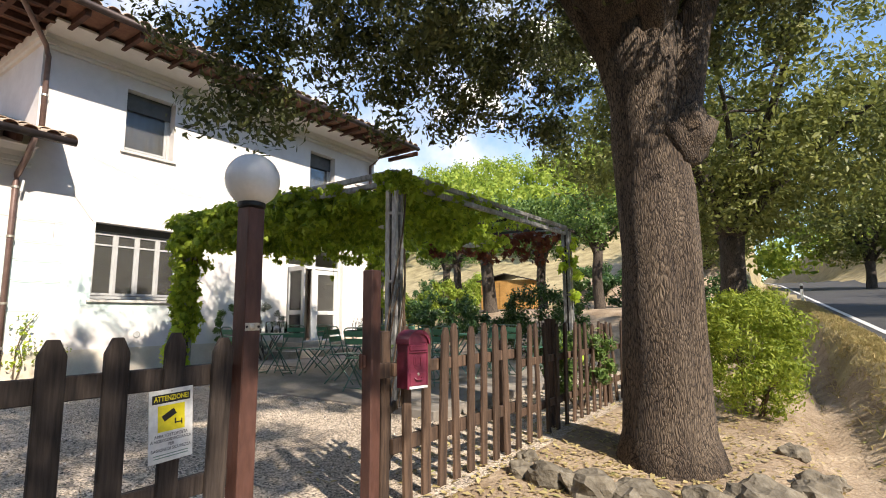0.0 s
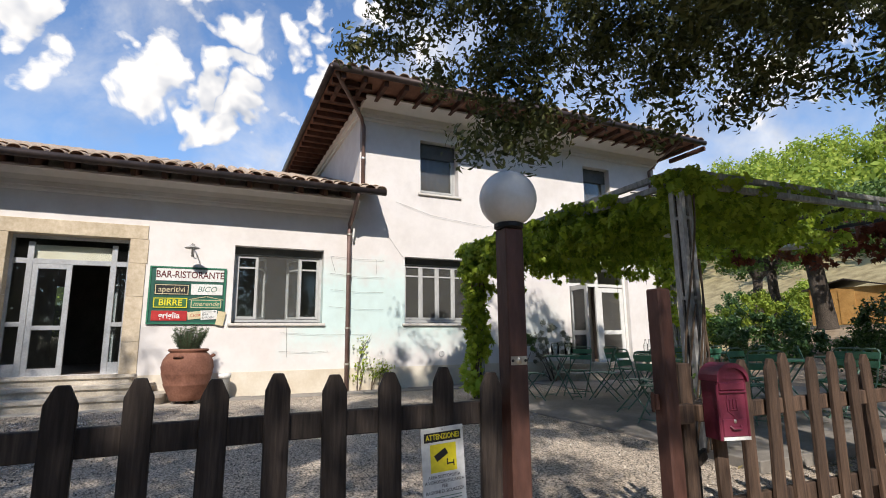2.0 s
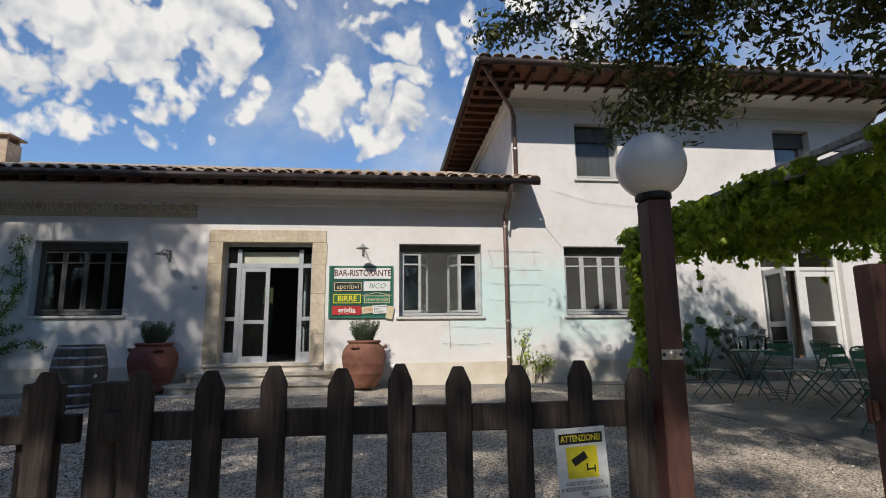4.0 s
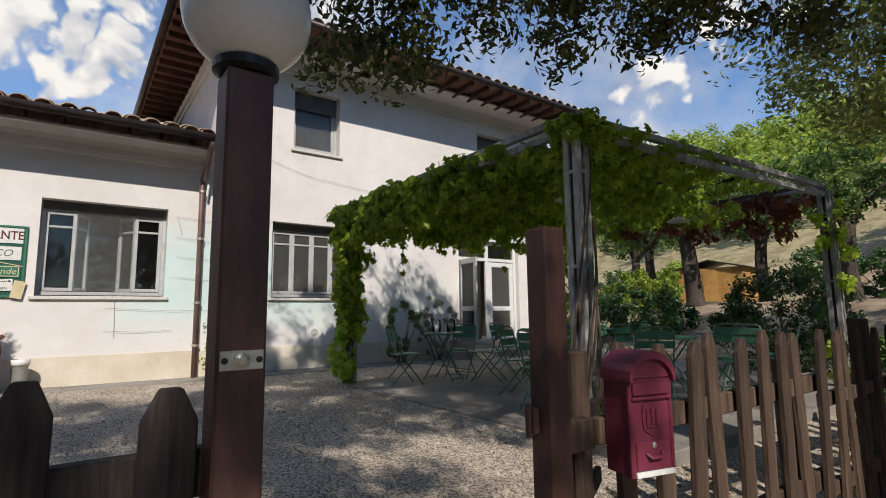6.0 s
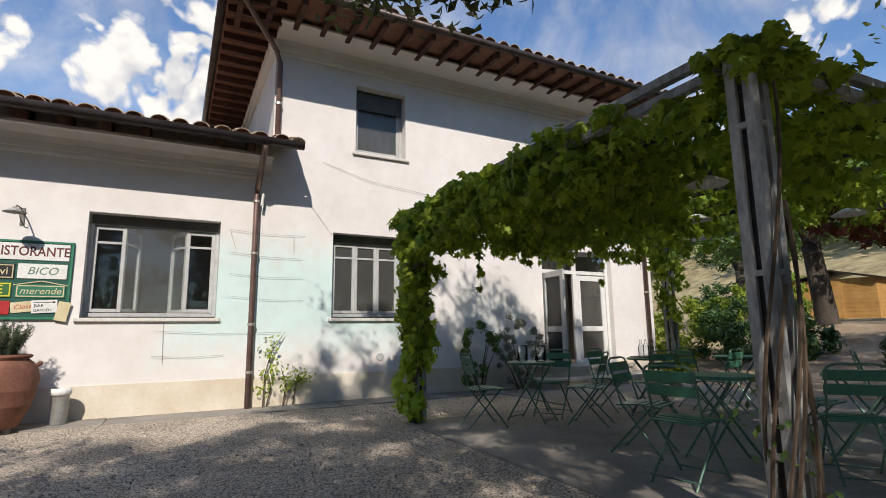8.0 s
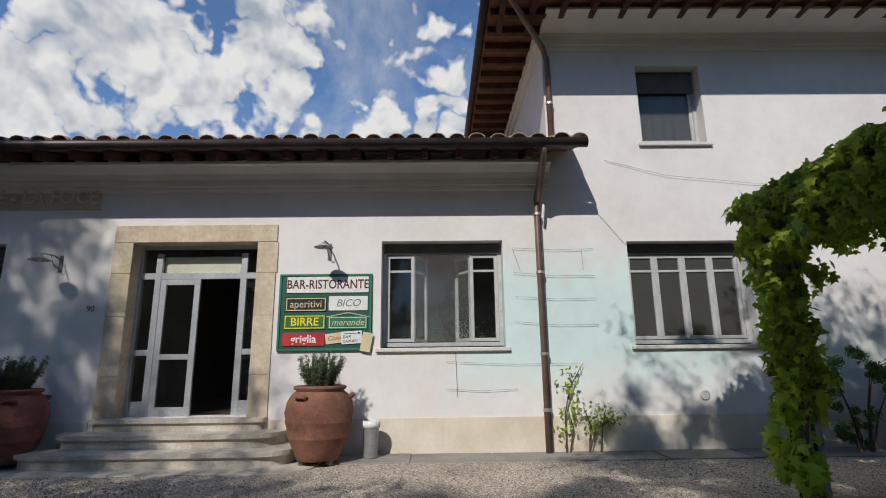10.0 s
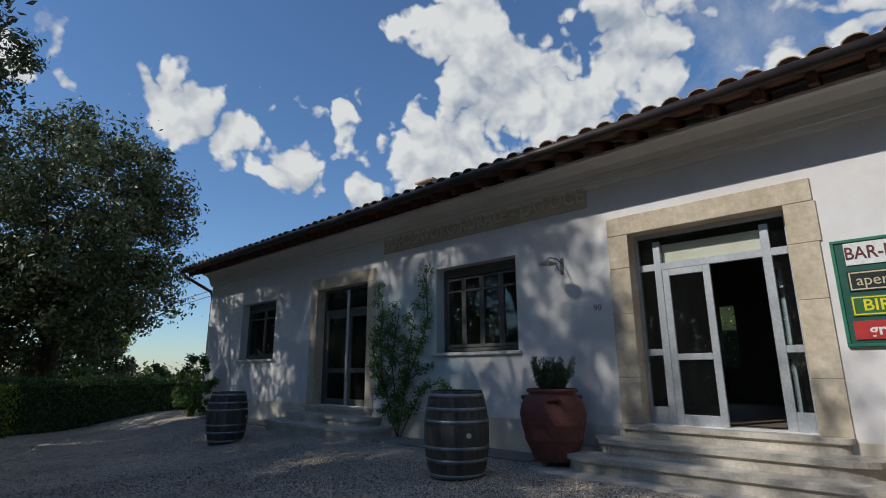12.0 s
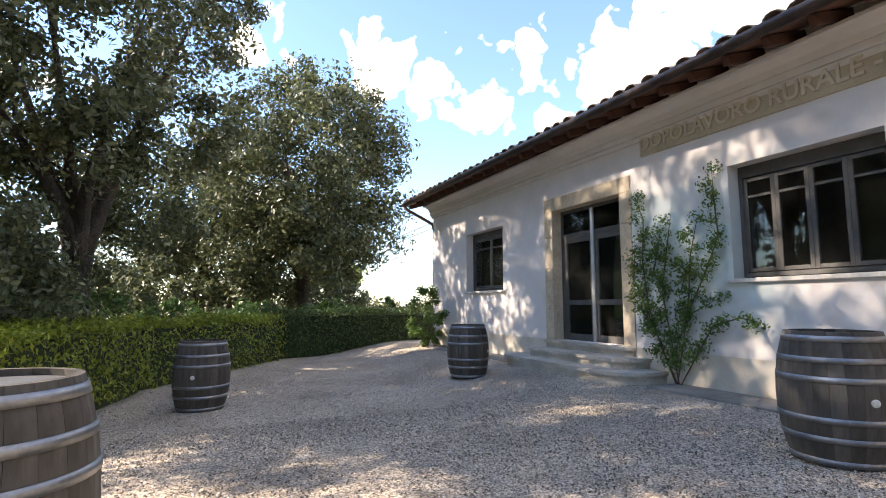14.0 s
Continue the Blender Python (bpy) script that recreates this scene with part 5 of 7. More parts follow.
# the two looped clump sets are unseen, added to shade steps and gravel
tree("holm_oak", "holm oak overhanging the yard near the fence", (0.3, -11.2, -0.2), 15, 0.36, 3.4, (-0.3, 0, 10.0, 4.3, 4.3, 5.6), 9, per=150, leaf=0.125, clump_r=0.62, seed=43, n_clumps=600, leaf_mat="oak_leaf_dark", bark="bark_dark",
     extra=[(-4.7, 4.6, 5.3, 0.5, 0.4), (-4.2, 4.2, 5.0, 0.5, 0.4), (-3.6, 4.6, 4.6, 0.5, 0.4), (-3.2, 3.6, 4.3, 0.6, 0.5), (-2.6, 4.6, 4.2, 0.5, 0.4), (-4.9, 5.2, 5.8, 0.45, 0.4), (-3.0, 5.2, 4.6, 0.5, 0.4), (-3.8, 3.6, 5.4, 0.6, 0.5), (-3.3, 4.2, 6.0, 0.7, 0.5)] + [(0.1 + 1.4 * math.sin(k * 2.4), 4.8 + 1.8 * math.cos(k * 1.7), 6.4 + 0.085 * k, 0.65, 0.45) for k in range(42)] + [(0.8 + 0.9 * math.sin(k * 2.7), 6.0 + 1.1 * math.cos(k * 1.9), 6.7 + 0.085 * k, 0.6, 0.45) for k in range(30)])
# added out of view so that its crown shades the southern facade
tree("holm_oak", "unseen tall holm oak added to shade the facade", (3.4, -14.5, -0.3), 16, 0.36, 4.0, (0, 0, 11.4, 4.3, 4.8, 5.0), 8, per=120, leaf=0.2, clump_r=0.8, seed=46, n_clumps=150, leaf_mat="oak_leaf_dark", bark="bark_dark")
# never in view; its crown is set to shade gravel and gateway
tree("holm_oak", "unseen holm oak added to dapple the yard with shade", (1.2, -4.2, -0.3), 9, 0.28, 3.4, (1.3, 1.6, 6.8, 3.5, 3.3, 2.5), 8, per=110, leaf=0.13, clump_r=0.40, seed=47, n_clumps=290, leaf_mat="oak_leaf_dark", bark="bark_dark")
tree("holm_oak", "holm oak beyond the end of the hedge", (-4.6, -30.0, -0.7), 12, 0.3, 2.6, (0, 0, 5.5, 4.5, 4.5, 4.3), 6, per=120, leaf=0.24, clump_r=1.0, seed=44, n_clumps=200, leaf_mat="oak_leaf_dark", bark="bark_dark")
tree("umbrella_pine", "bright green umbrella pine in the distance", (-16.0, -52.0, -0.8), 6, 0.2, 3.6, (0, 0, 4.6, 3.4, 3.4, 1.0), 5, per=110, leaf=0.32, clump_r=0.9, seed=45, n_clumps=70, leaf_mat="hill_leaf", bark="bark_dark")


def bush(name, label, at, radii, n, per, leaf, mat, seed, category="shrub", slim=0.45, twigs=7):
    rnd = random.Random(seed)
    t = thing(name, label, category, at)
    rx, ry, rz_ = radii
    cl = []
    bm = bmesh.new()
    for i in range(n):
        u = Vector((rnd.gauss(0, 1), rnd.gauss(0, 1), rnd.gauss(0, 1))).normalized() * rnd.uniform(0.3, 1.0) ** 0.5
        q = min(rx, ry, rz_) * rnd.uniform(0.16, 0.36)
        cl.append((u.x * rx, u.y * ry, rz_ + u.z * rz_, q, q, q))
    for i in range(twigs):
        c = cl[i % len(cl)]
        tube(bm, [(rnd.uniform(-0.08, 0.08), rnd.uniform(-0.08, 0.08), -0.1), (c[0] * 0.5, c[1] * 0.5, c[2] * 0.55), c[:3]], [0.018, 0.012, 0.004], 5)
    tagged(part("twigs", bm, "twig", t), "", "", "", "stuff")
    tagged(leaves("foliage", t, cl, per, leaf, mat, slim), "", "", "", "stuff")
    return t


bush("laurel_bush", "dense dark green laurel bush behind the pergola", (-10.3, 15.2, 0.1), (1.6, 1.4, 0.85), 70, 130, 0.13, "laurel_leaf", 51)
bush("laurel_bush", "rounded dark green bush behind the pergola", (-4.75, 10.95, -0.05), (1.15, 0.9, 0.86), 60, 150, 0.085, "laurel_leaf", 52)
bush("laurel_bush", "rounded dark green bush by the terrace corner", (-12.4, 14.6, 0.1), (1.1, 1.2, 1.0), 40, 120, 0.13, "broom_leaf", 53)
bush("broom_bush", "bright yellow-green bush behind the old oak", (-0.48, 7.2, -0.15), (0.62, 1.0, 0.74), 95, 200, 0.06, "broom_leaf", 54, slim=0.3)
bush("broom_bush", "leafy bush leaning through the fence", (-2.25, 6.3, -0.1), (0.35, 0.75, 0.55), 26, 130, 0.07, "rose_leaf", 55, slim=0.35)
bush("broom_bush", "bright green shrub on the slope", (-11.8, 18.0, 1.0), (1.6, 1.2, 0.8), 40, 110, 0.14, "hill_leaf", 56)
bush("broom_bush", "bright green shrub beside the shed", (-18.5, 26.0, 1.3), (1.6, 1.2, 0.7), 34, 100, 0.2, "hill_leaf", 57)
bush("wall_shrub", "straggly green shrub against the terrace wall", (-10.5, 6.9, 0.0), (0.28, 0.42, 0.72), 26, 90, 0.06, "rose_leaf", 58)
bush("wall_shrub", "dry grey-leaved shrub against the terrace wall", (-10.5, 7.85, 0.0), (0.28, 0.55, 0.78), 34, 90, 0.05, "grey_leaf", 59)
bush("wall_shrub", "leafy shrub at the corner of the wing", (-10.35, -15.0, -0.1), (0.5, 0.7, 0.85), 34, 110, 0.08, "rose_leaf", 60)


for k, (x, y) in enumerate(((-4.2, -19.2), (-6.6, -20.4), (-9.4, -21.2), (-1.6, -13.4), (-2.4, -17.0), (-12.0, -21.5), (-0.9, -10.0))):
    bush("laurel_bush", "dark evergreen undergrowth behind the hedge", (x, y, ground_z(x, y) - 0.1), (1.6, 1.4, 0.95), 44, 100, 0.14, "laurel_leaf", 80 + k)
for k, (x, y) in enumerate(((-5.4, -24.5), (-8.0, -27.0), (-2.4, -21.0), (0.6, -17.0), (-11.0, -29.0), (-1.2, -26.0), (1.6, -12.5), (3.4, -20.0))):
    bush("evergreen_thicket", "tall dark evergreen thicket under the holm oaks", (x, y, ground_z(x, y) - 0.1), (2.3, 2.1, 1.7), 60, 110, 0.2, "oak_leaf_dark", 90 + k, slim=0.5)

for k, (x, y, r) in enumerate(((-3.2, -10.9, 1.3), (-1.2, -14.6, 1.8), (0.4, -20.5, 2.2), (2.6, -9.6, 1.4), (-0.4, -23.5, 2.4))):
    bush("evergreen_thicket", "tall dark evergreen thicket under the holm oaks", (x + 1.0, y, ground_z(x, y) - 0.1), (r, r, 1.5), 56, 260, 0.10, "oak_leaf_dark", 110 + k, slim=0.5)
for k, (x, y) in enumerate(((-5.5, 29.0), (-8.2, 31.5), (-11.0, 33.5), (-19.0, 33.0), (-21.5, 31.0), (-3.2, 29.5))):
    bush("slope_shrub", "dense green shrub on the wooded slope", (x, y, ground_z(x, y) - 0.1), (1.9, 1.4, 1.2 if k < 7 else 0.6), 44, 100, 0.2, "laurel_leaf" if k % 3 else "hill_leaf", 120 + k, slim=0.5)


def climber(name, label, at, strands, leaf, per, mat, seed):
    """Thin stems trained up a wall with leaves along them; strands: lists of (dy, dz)."""
    rnd = random.Random(seed)
    t = thing(name, label, "climbing plant", at)
    cl = []
    for s in strands:
        bm = bmesh.new()
        tube(bm, [(rnd.uniform(0, 0.06), y, z) for y, z in s], [0.010] * (len(s) - 1) + [0.003], 5)
        part("stem", bm, "twig", t)
        for (a, b), (c, d) in zip(s, s[1:]):
            k = max(2, int(math.hypot(c - a, d - b) / 0.13))
            for i in range(k):
                f = (i + rnd.random()) / k
                if b + (d - b) * f > 0.25:
                    cl.append((rnd.uniform(0.0, 0.14), a + (c - a) * f + rnd.gauss(0, 0.05), b + (d - b) * f + rnd.gauss(0, 0.04), 0.10, 0.15, 0.12))
    tagged(leaves("foliage", t, cl, per, leaf, mat, 0.55), "", "", "", "stuff")
    return t


climber("climbing_rose", "climbing rose trained up the wall beside a window", (W + 0.05, -7.2, 0.0),
        [[(0, 0), (-0.25, 0.5), (-0.45, 1.1), (-0.55, 1.8), (-0.5, 2.4), (-0.62, 2.75)], [(0.02, 0), (-0.1, 0.7), (-0.2, 1.3), (-0.1, 1.9), (0.0, 2.4)], [(0, 0), (0.1, 0.6), (0.25, 1.2), (0.3, 1.8), (0.45, 2.3)],
         [(0.05, 0), (0.35, 0.5), (0.6, 0.85), (0.95, 0.95), (1.25, 0.9)], [(0.2, 1.0), (0.5, 1.5), (0.75, 2.0), (0.72, 2.5), (0.7, 2.98)], [(-0.02, 0), (-0.4, 0.8), (-0.7, 1.5), (-0.65, 2.1)], [(0, 0.6), (0.3, 1.0), (0.7, 1.2)],
         [(-0.3, 0.8), (-0.6, 1.0), (-0.75, 1.3)], [(-0.1, 1.2), (-0.35, 1.6), (-0.2, 2.2)], [(0.1, 1.3), (0.2, 1.6), (-0.05, 1.75)]], 0.05, 60, "rose_leaf", 61)
climber("vine_shoot", "young vine shoots at the foot of the downpipe", (W + 0.05, 3.15, 0.0), [[(0, 0), (0.02, 0.5), (0.1, 0.85), (0.3, 1.15)], [(0.05, 0), (0.12, 0.3), (0.05, 0.6)], [(0.3, 0), (0.4, 0.3), (0.6, 0.42), (0.72, 0.4)], [(0.3, 0), (0.35, 0.35), (0.25, 0.6)], [(0.45, 0), (0.5, 0.3), (0.55, 0.55)]], 0.065, 15, "vine_leaf", 62)


# clipped hedges, one stretch a thing
def hedge(label, p, q, height, width, mat, seed, n):
    p, q = Vector((*p, 0)), Vector((*q, 0))
    d = q - p
    t = thing("hedge", label, "hedge", (p.x, p.y, ground_z(p.x, p.y)), math.degrees(math.atan2(d.y, d.x)), "clipped hedges")
    L_ = d.length
    # dark box standing in for the shade deep inside the foliage
    part("core", boxes((0.05, L_ - 0.05, -width * 0.36, width * 0.36, -0.2, height - 0.12)), "hedge_shade_green", t)
    pts = RNG.uniform(0, 1, (n, 3))
    side = RNG.integers(0, 4, n)
    pos = np.empty((n, 3))
    pos[:, 0] = pts[:, 0] * L_
    pos[:, 1] = np.where(side == 0, -width / 2, np.where(side == 1, width / 2, (pts[:, 1] - 0.5) * width))
    pos[:, 2] = np.where(side < 2, pts[:, 2] * height, height)
    pos += RNG.normal(scale=0.055, size=(n, 3))
    pos[:, 2] += 0.05 * np.sin(pos[:, 0] * 2.3 + seed)
    nor = np.stack([np.zeros(n), np.where(side == 0, -1, np.where(side == 1, 1, 0)), np.where(side < 2, 0.2, 1)], 1)
    tagged(shared("foliage", leaf_mesh("foliage", pos, nor, 0.075, mat, 0.5), t), "", "", "", "stuff")


hedge("clipped dark green hedge behind the gravel yard", (-6.3, -16.8), (-12.0, -18.2), 1.25, 0.9, "hedge_leaf", 1, 12000)
hedge("clipped dark green hedge behind the gravel yard", (-3.6, -12.6), (-6.5, -16.6), 1.15, 0.8, "hedge_leaf_pale", 2, 9000)
hedge("yellow-green hedge along the fence", (-2.6, -8.2), (-3.6, -12.4), 1.05, 0.8, "hedge_leaf_pale", 3, 9000)
hedge("dark hedge behind the building", (-25.0, 4.0), (-25.0, -8.0), 4.0, 1.2, "hill_leaf", 4, 6000)

# far woods on the hillside
rw = random.Random(77)
cl = []
for i in range(130):
    y = rw.uniform(38, 92)
    x = rw.uniform(-85, 2) if i > 20 else rw.uniform(road_edge(y) + 8, 40)
    g, r = ground_z(x, y), rw.uniform(2.2, 3.6)
    for k in range(9):
        a, q = rw.uniform(0, 6.283), rw.uniform(0, 1)
        cl.append((x + math.cos(a) * r * q, y + math.sin(a) * r * q, g + 2.6 + r * rw.uniform(-0.35, 1.3) * (1.15 - q * 0.6), r * 0.52, r * 0.52, r * 0.42))
p, n_ = clump_points(cl, 62)
tagged(new("far_woods", leaf_mesh("far_woods", p, n_, 0.55, "hill_leaf", 0.6)), "sunlit yellow-green woods on the hillside", "woods", "", "stuff")
cl = []
for i in range(60):
    a = radians(rw.uniform(95, 262))
    d = rw.uniform(70, 120)
    x, y = -6 - math.sin(a) * d, math.cos(a) * d
    for k in range(5):
        cl.append((x + rw.uniform(-4, 4), y + rw.uniform(-4, 4), rw.uniform(0.0, 3.4), 2.6, 2.6, 1.8))
# unseen row east of the road, added to hold back low sky light
for i in range(70):
    y = rw.uniform(-60, 38)
    x = rw.uniform(14, 26)
    for k in range(8):
        cl.append((x + rw.uniform(-2, 2), y + rw.uniform(-2, 2), rw.uniform(0.0, 10.0), 2.2, 2.2, 1.8))
p, n_ = clump_points(cl, 50)
tagged(new("far_trees", leaf_mesh("far_trees", p, n_, 0.7, "oak_leaf", 0.6)), "distant dark trees round the place, the east row unseen and added", "trees", "", "stuff")

# loose chips lying on the gravel
n_ = 110000
cx_, cy_ = RNG.uniform(-10.2, -2.7, n_), RNG.uniform(-15.5, 5.5, n_)
cx_[:60000], cy_[:60000] = RNG.uniform(-9.5, -3.2, 60000), RNG.uniform(-8.5, -1.0, 60000)
cz_ = np.array([ground_z(a, b) for a, b in zip(cx_, cy_)]) + 0.004
tagged(new("gravel_chips", leaf_mesh("gravel_chips", np.stack([cx_, cy_, cz_], 1), np.tile([[0, 0, 0.6]], (n_, 1)), 0.019, "gravel_chip", 0.8)), "loose grey and white crushed stone chips", "gravel", "", "stuff")

# dry grass on the bank, fallen leaves and weeds
gp, gn = [], []
for i in range(20000):
    y = random.uniform(3.0, 26.0)
    e = road_edge(y)
    x = e - abs(random.gauss(0.0, 0.42)) - 0.02
    gp.append((x, y, ground_z(x, y) + random.uniform(0.01, 0.09)))
    gn.append((0.9, 0, 0))
tagged(new("dry_grass", leaf_mesh("dry_grass", np.array(gp), np.array(gn), 0.12, "dry_grass", 0.10)), "tufts of dry straw-coloured grass on the roadside bank", "grass", "", "stuff")
gp = [(x, y, ground_z(x, y) + 0.012) for x, y in ((random.gauss(-1.3, 0.7), random.gauss(4.2, 1.6)) for _ in range(2600))]
gp += [(x, y, ground_z(x, y) + 0.012) for x, y in ((random.uniform(-1.2, 1.2), random.uniform(3, 12)) for _ in range(1500))]
tagged(new("leaf_litter", leaf_mesh("leaf_litter", np.array(gp), np.tile([[0, 0, 2.0]], (len(gp), 1)), 0.055, "dry_grass", 0.5)), "brown fallen oak leaves on bare earth", "leaf litter", "", "stuff")

# stones edging the oak
rs = random.Random(5)
for k, (x, y, s) in enumerate(((-1.75, 3.55, 0.13), (-1.52, 3.52, 0.2), (-1.2, 3.5, 0.24), (-0.88, 3.55, 0.25), (-0.55, 3.72, 0.22), (-0.28, 3.95, 0.27), (0.0, 4.3, 0.2), (0.05, 4.75, 0.17), (-1.0, 3.72, 0.16), (-0.1, 5.6, 0.14), (-1.85, 3.9, 0.1), (-0.7, 3.42, 0.13), (0.15, 5.1, 0.12))):
    bm = bmesh.new()
    bmesh.ops.create_icosphere(bm, subdivisions=3, radius=s * 0.8)
    o = Vector((k * 3.1, 0, 0))
    for v in bm.verts:
        d = v.co.normalized()
        v.co *= 1 + 0.45 * noise.noise(d * 1.6 + o) + 0.14 * noise.noise(d * 5 + o)
        v.co.z *= 0.72
        v.co = Vector((round(v.co.x / 0.035) * 0.035 * 0.4 + v.co.x * 0.6, v.co.y, v.co.z))
    ob = part("edging_stone", bm, "stone")
    ob.location = (x, y, ground_z(x, y) + s * 0.08)
    ob.rotation_euler = (0, 0, rs.uniform(0, 6))
    tagged(ob, "rough weathered edging stone at the foot of the oak", "stone", "edging stones")


# ---- pergola ----
pergola = thing("pergola", "weathered white steel pergola overgrown with vines", "pergola")
PX0, PX1, PY0, PY1, PZ = -8.35, -3.80, 4.58, 9.5, 2.66


def lattice_post(x, y, top):
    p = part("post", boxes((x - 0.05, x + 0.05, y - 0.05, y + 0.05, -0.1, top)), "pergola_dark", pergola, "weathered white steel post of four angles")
    for sx in (-1, 1):
        for sy in (-1, 1):
            a, b = x + sx * 0.075, y + sy * 0.075
            part("angle_bar", boxes((min(a, a - sx * 0.055), max(a, a - sx * 0.055), min(b, b - sy * 0.055), max(b, b - sy * 0.055), -0.1, top)), "pergola_white", p)
    for z in (0.5, 1.4, 2.2):
        part("tie_plate", boxes((x - 0.077, x + 0.077, y - 0.077, y + 0.077, z, z + 0.03)), "pergola_white", p)


for x, y in ((PX1, PY0), (-3.55, PY1), (PX0, PY0 + 0.1), (PX0, PY1)):
    lattice_post(x, y, PZ - 0.02)


def beam(a, b, z, gap=0.11, mat="pergola_white"):
    a, b = Vector((*a, 0)), Vector((*b, 0))
    ang = math.degrees(math.atan2(b.y - a.y, b.x - a.x))
    L_ = (b - a).length
    bm = boxes((0, L_, -0.03, 0.03, 0.03, 0.09), (0, L_, -0.03, 0.03, -0.09, -0.03))
    k = int(L_ / 0.8)
    for i in range(k + 1):
        box(bm, i * L_ / k - 0.02, i * L_ / k + 0.02, -0.025, 0.025, -0.03, 0.03)
    o = part("beam", bm, mat, pergola, "twin-rail steel beam")
    o.matrix_basis = pose(a.x, a.y, z, 0, 0, ang)


beam((PX1, PY0), (-3.55, PY1), PZ)
beam((PX0, PY0), (PX1, PY0), PZ)
beam((PX0, PY0 + 0.1), (PX0, PY1), PZ)
beam((PX0, PY1), (-3.55, PY1), PZ)
for i in range(1, 8):
    y = PY0 + (PY1 - PY0) * i / 8
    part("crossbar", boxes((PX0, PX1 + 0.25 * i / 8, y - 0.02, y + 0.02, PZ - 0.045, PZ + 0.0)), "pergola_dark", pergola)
for i in range(1, 7):
    x = PX0 + (PX1 - PX0) * i / 7
    part("wire", boxes((x - 0.006, x + 0.006, PY0, PY1, PZ + 0.002, PZ + 0.014)), "wire_dark", pergola)
tagged(part("terrace_slab", boxes((PX0 - 0.05, -3.2, PY0 - 0.06, 11.2, -0.3, 0.022), (W + 0.3, PX0 - 0.05, 7.2, 11.2, -0.3, 0.018)), "concrete", None, bevel=0.008), "brown-grey concrete terrace slab under the pergola", "terrace", "", "structure")

# vine: roof of leaves, front skirt, clad corner posts, hanging shoots
vine = thing("grape_vine", "lush green vine covering the pergola roof and posts", "climbing plant", (0, 0, 0))
rv = random.Random(9)
cl, cu = [], []
for i in range(900):
    x, y = rv.uniform(PX0 - 0.25, PX1 + 0.1), PY0 - 0.05 + (PY1 - PY0) * rv.random() ** 1.25
    far = smooth01(6.4, 9.2, y) * 0.65 + 0.45 * smooth01(-5.6, -3.9, x) + 0.5 * smooth01(-5.6, -4.4, x) * (1 - smooth01(4.8, 5.4, y))
    if rv.random() < far:
        continue
    cl.append((x, y, PZ - 0.03 + rv.gauss(0, 0.035), 0.20, 0.20, 0.06))
    if rv.random() < 0.55:
        cl.append((x, y, PZ - 0.12 - abs(rv.gauss(0, 0.12)), 0.17, 0.17, 0.12))
for i in range(330):
    f = rv.random()
    x = PX0 - 0.2 + (PX1 - PX0 + 0.2) * f
    if rv.random() < smooth01(0.30, 0.85, f) * 0.85:
        continue
    drop = 0.50 * (1 - f) ** 0.8 + 0.16
    cl.append((x, PY0 - 0.06 + rv.gauss(0, 0.05), PZ + 0.03 - 0.14 * smooth01(0.4, 0.8, f) - drop * rv.random(), 0.12, 0.09, 0.08))
for i in range(70):
    cl.append((PX0 - 0.2 + rv.gauss(0, 0.1), PY0 + rv.random() * 3, PZ + 0.08 - 0.5 * rv.random(), 0.14, 0.15, 0.13))
for i in range(95):
    z = rv.uniform(0.75, PZ)
    cl.append((PX0 + rv.gauss(0, 0.10), PY0 + 0.08 + rv.gauss(0, 0.09), z, 0.14, 0.14, 0.16))
for i in range(20):
    cl.append((PX1 + rv.gauss(0, 0.12), PY0 + rv.gauss(0, 0.10), PZ - 0.03 + rv.uniform(-0.14, 0.04), 0.09, 0.09, 0.05))
for i in range(34):
    cl.append((PX0 + rv.gauss(0, 0.09), PY1 + rv.gauss(0, 0.09), rv.uniform(0.2, PZ), 0.14, 0.14, 0.16))
tagged(vine_leaves("foliage", vine, cl, 25, 0.092, "vine_leaf"), "", "", "", "stuff")
pale = [(PX0 + rv.gauss(0, 0.08), PY0 + 0.02 + rv.gauss(0, 0.07), rv.uniform(0.12, 0.85), 0.11, 0.11, 0.12) for _ in range(26)]
pale += [(-3.55 + rv.gauss(0, 0.1), PY1 + rv.gauss(0, 0.1), rv.uniform(0.1, 2.5), 0.10, 0.10, 0.12) for _ in range(16)]
tagged(vine_leaves("young_leaves", vine, pale, 13, 0.13, "vine_leaf_pale", "pale yellow-green young leaves"), "", "", "", "stuff")
red = [(rv.uniform(-6.5, -3.6), PY1 + rv.gauss(0, 0.25), PZ - abs(rv.gauss(0.05, 0.2)), 0.2, 0.16, 0.14) for _ in range(46)]
tagged(vine_leaves("autumn_leaves", vine, red, 13, 0.12, "vine_leaf_red", "reddish autumn leaves at the far edge"), "", "", "", "stuff")
hangers, hl = [(-8.0, 5.4, 1.0), (-7.6, 5.9, 0.7), (-8.1, 6.9, 0.55), (-7.9, 8.3, 0.6), (-8.2, 7.8, 0.9), (-8.15, 5.1, 0.5), (-7.0, 4.7, 0.35), (-8.2, 9.0, 1.1), (-8.1, 9.25, 1.2)], []
for x, y, d in hangers:
    bm = bmesh.new()
    tube(bm, [(x, y, PZ), (x + 0.03, y, PZ - d * 0.5), (x, y + 0.03, PZ - d)], [0.005, 0.004, 0.002], 5)
    part("hanging_shoot", bm, "twig", vine)
    hl += [(x + rv.gauss(0, 0.02), y + rv.gauss(0, 0.02), PZ - d * rv.uniform(0.3, 1), 0.05, 0.05, 0.06) for _ in range(7)]
tagged(vine_leaves("hanging_leaves", vine, hl, 5, 0.10, "vine_leaf"), "", "", "", "stuff")
bm = bmesh.new()
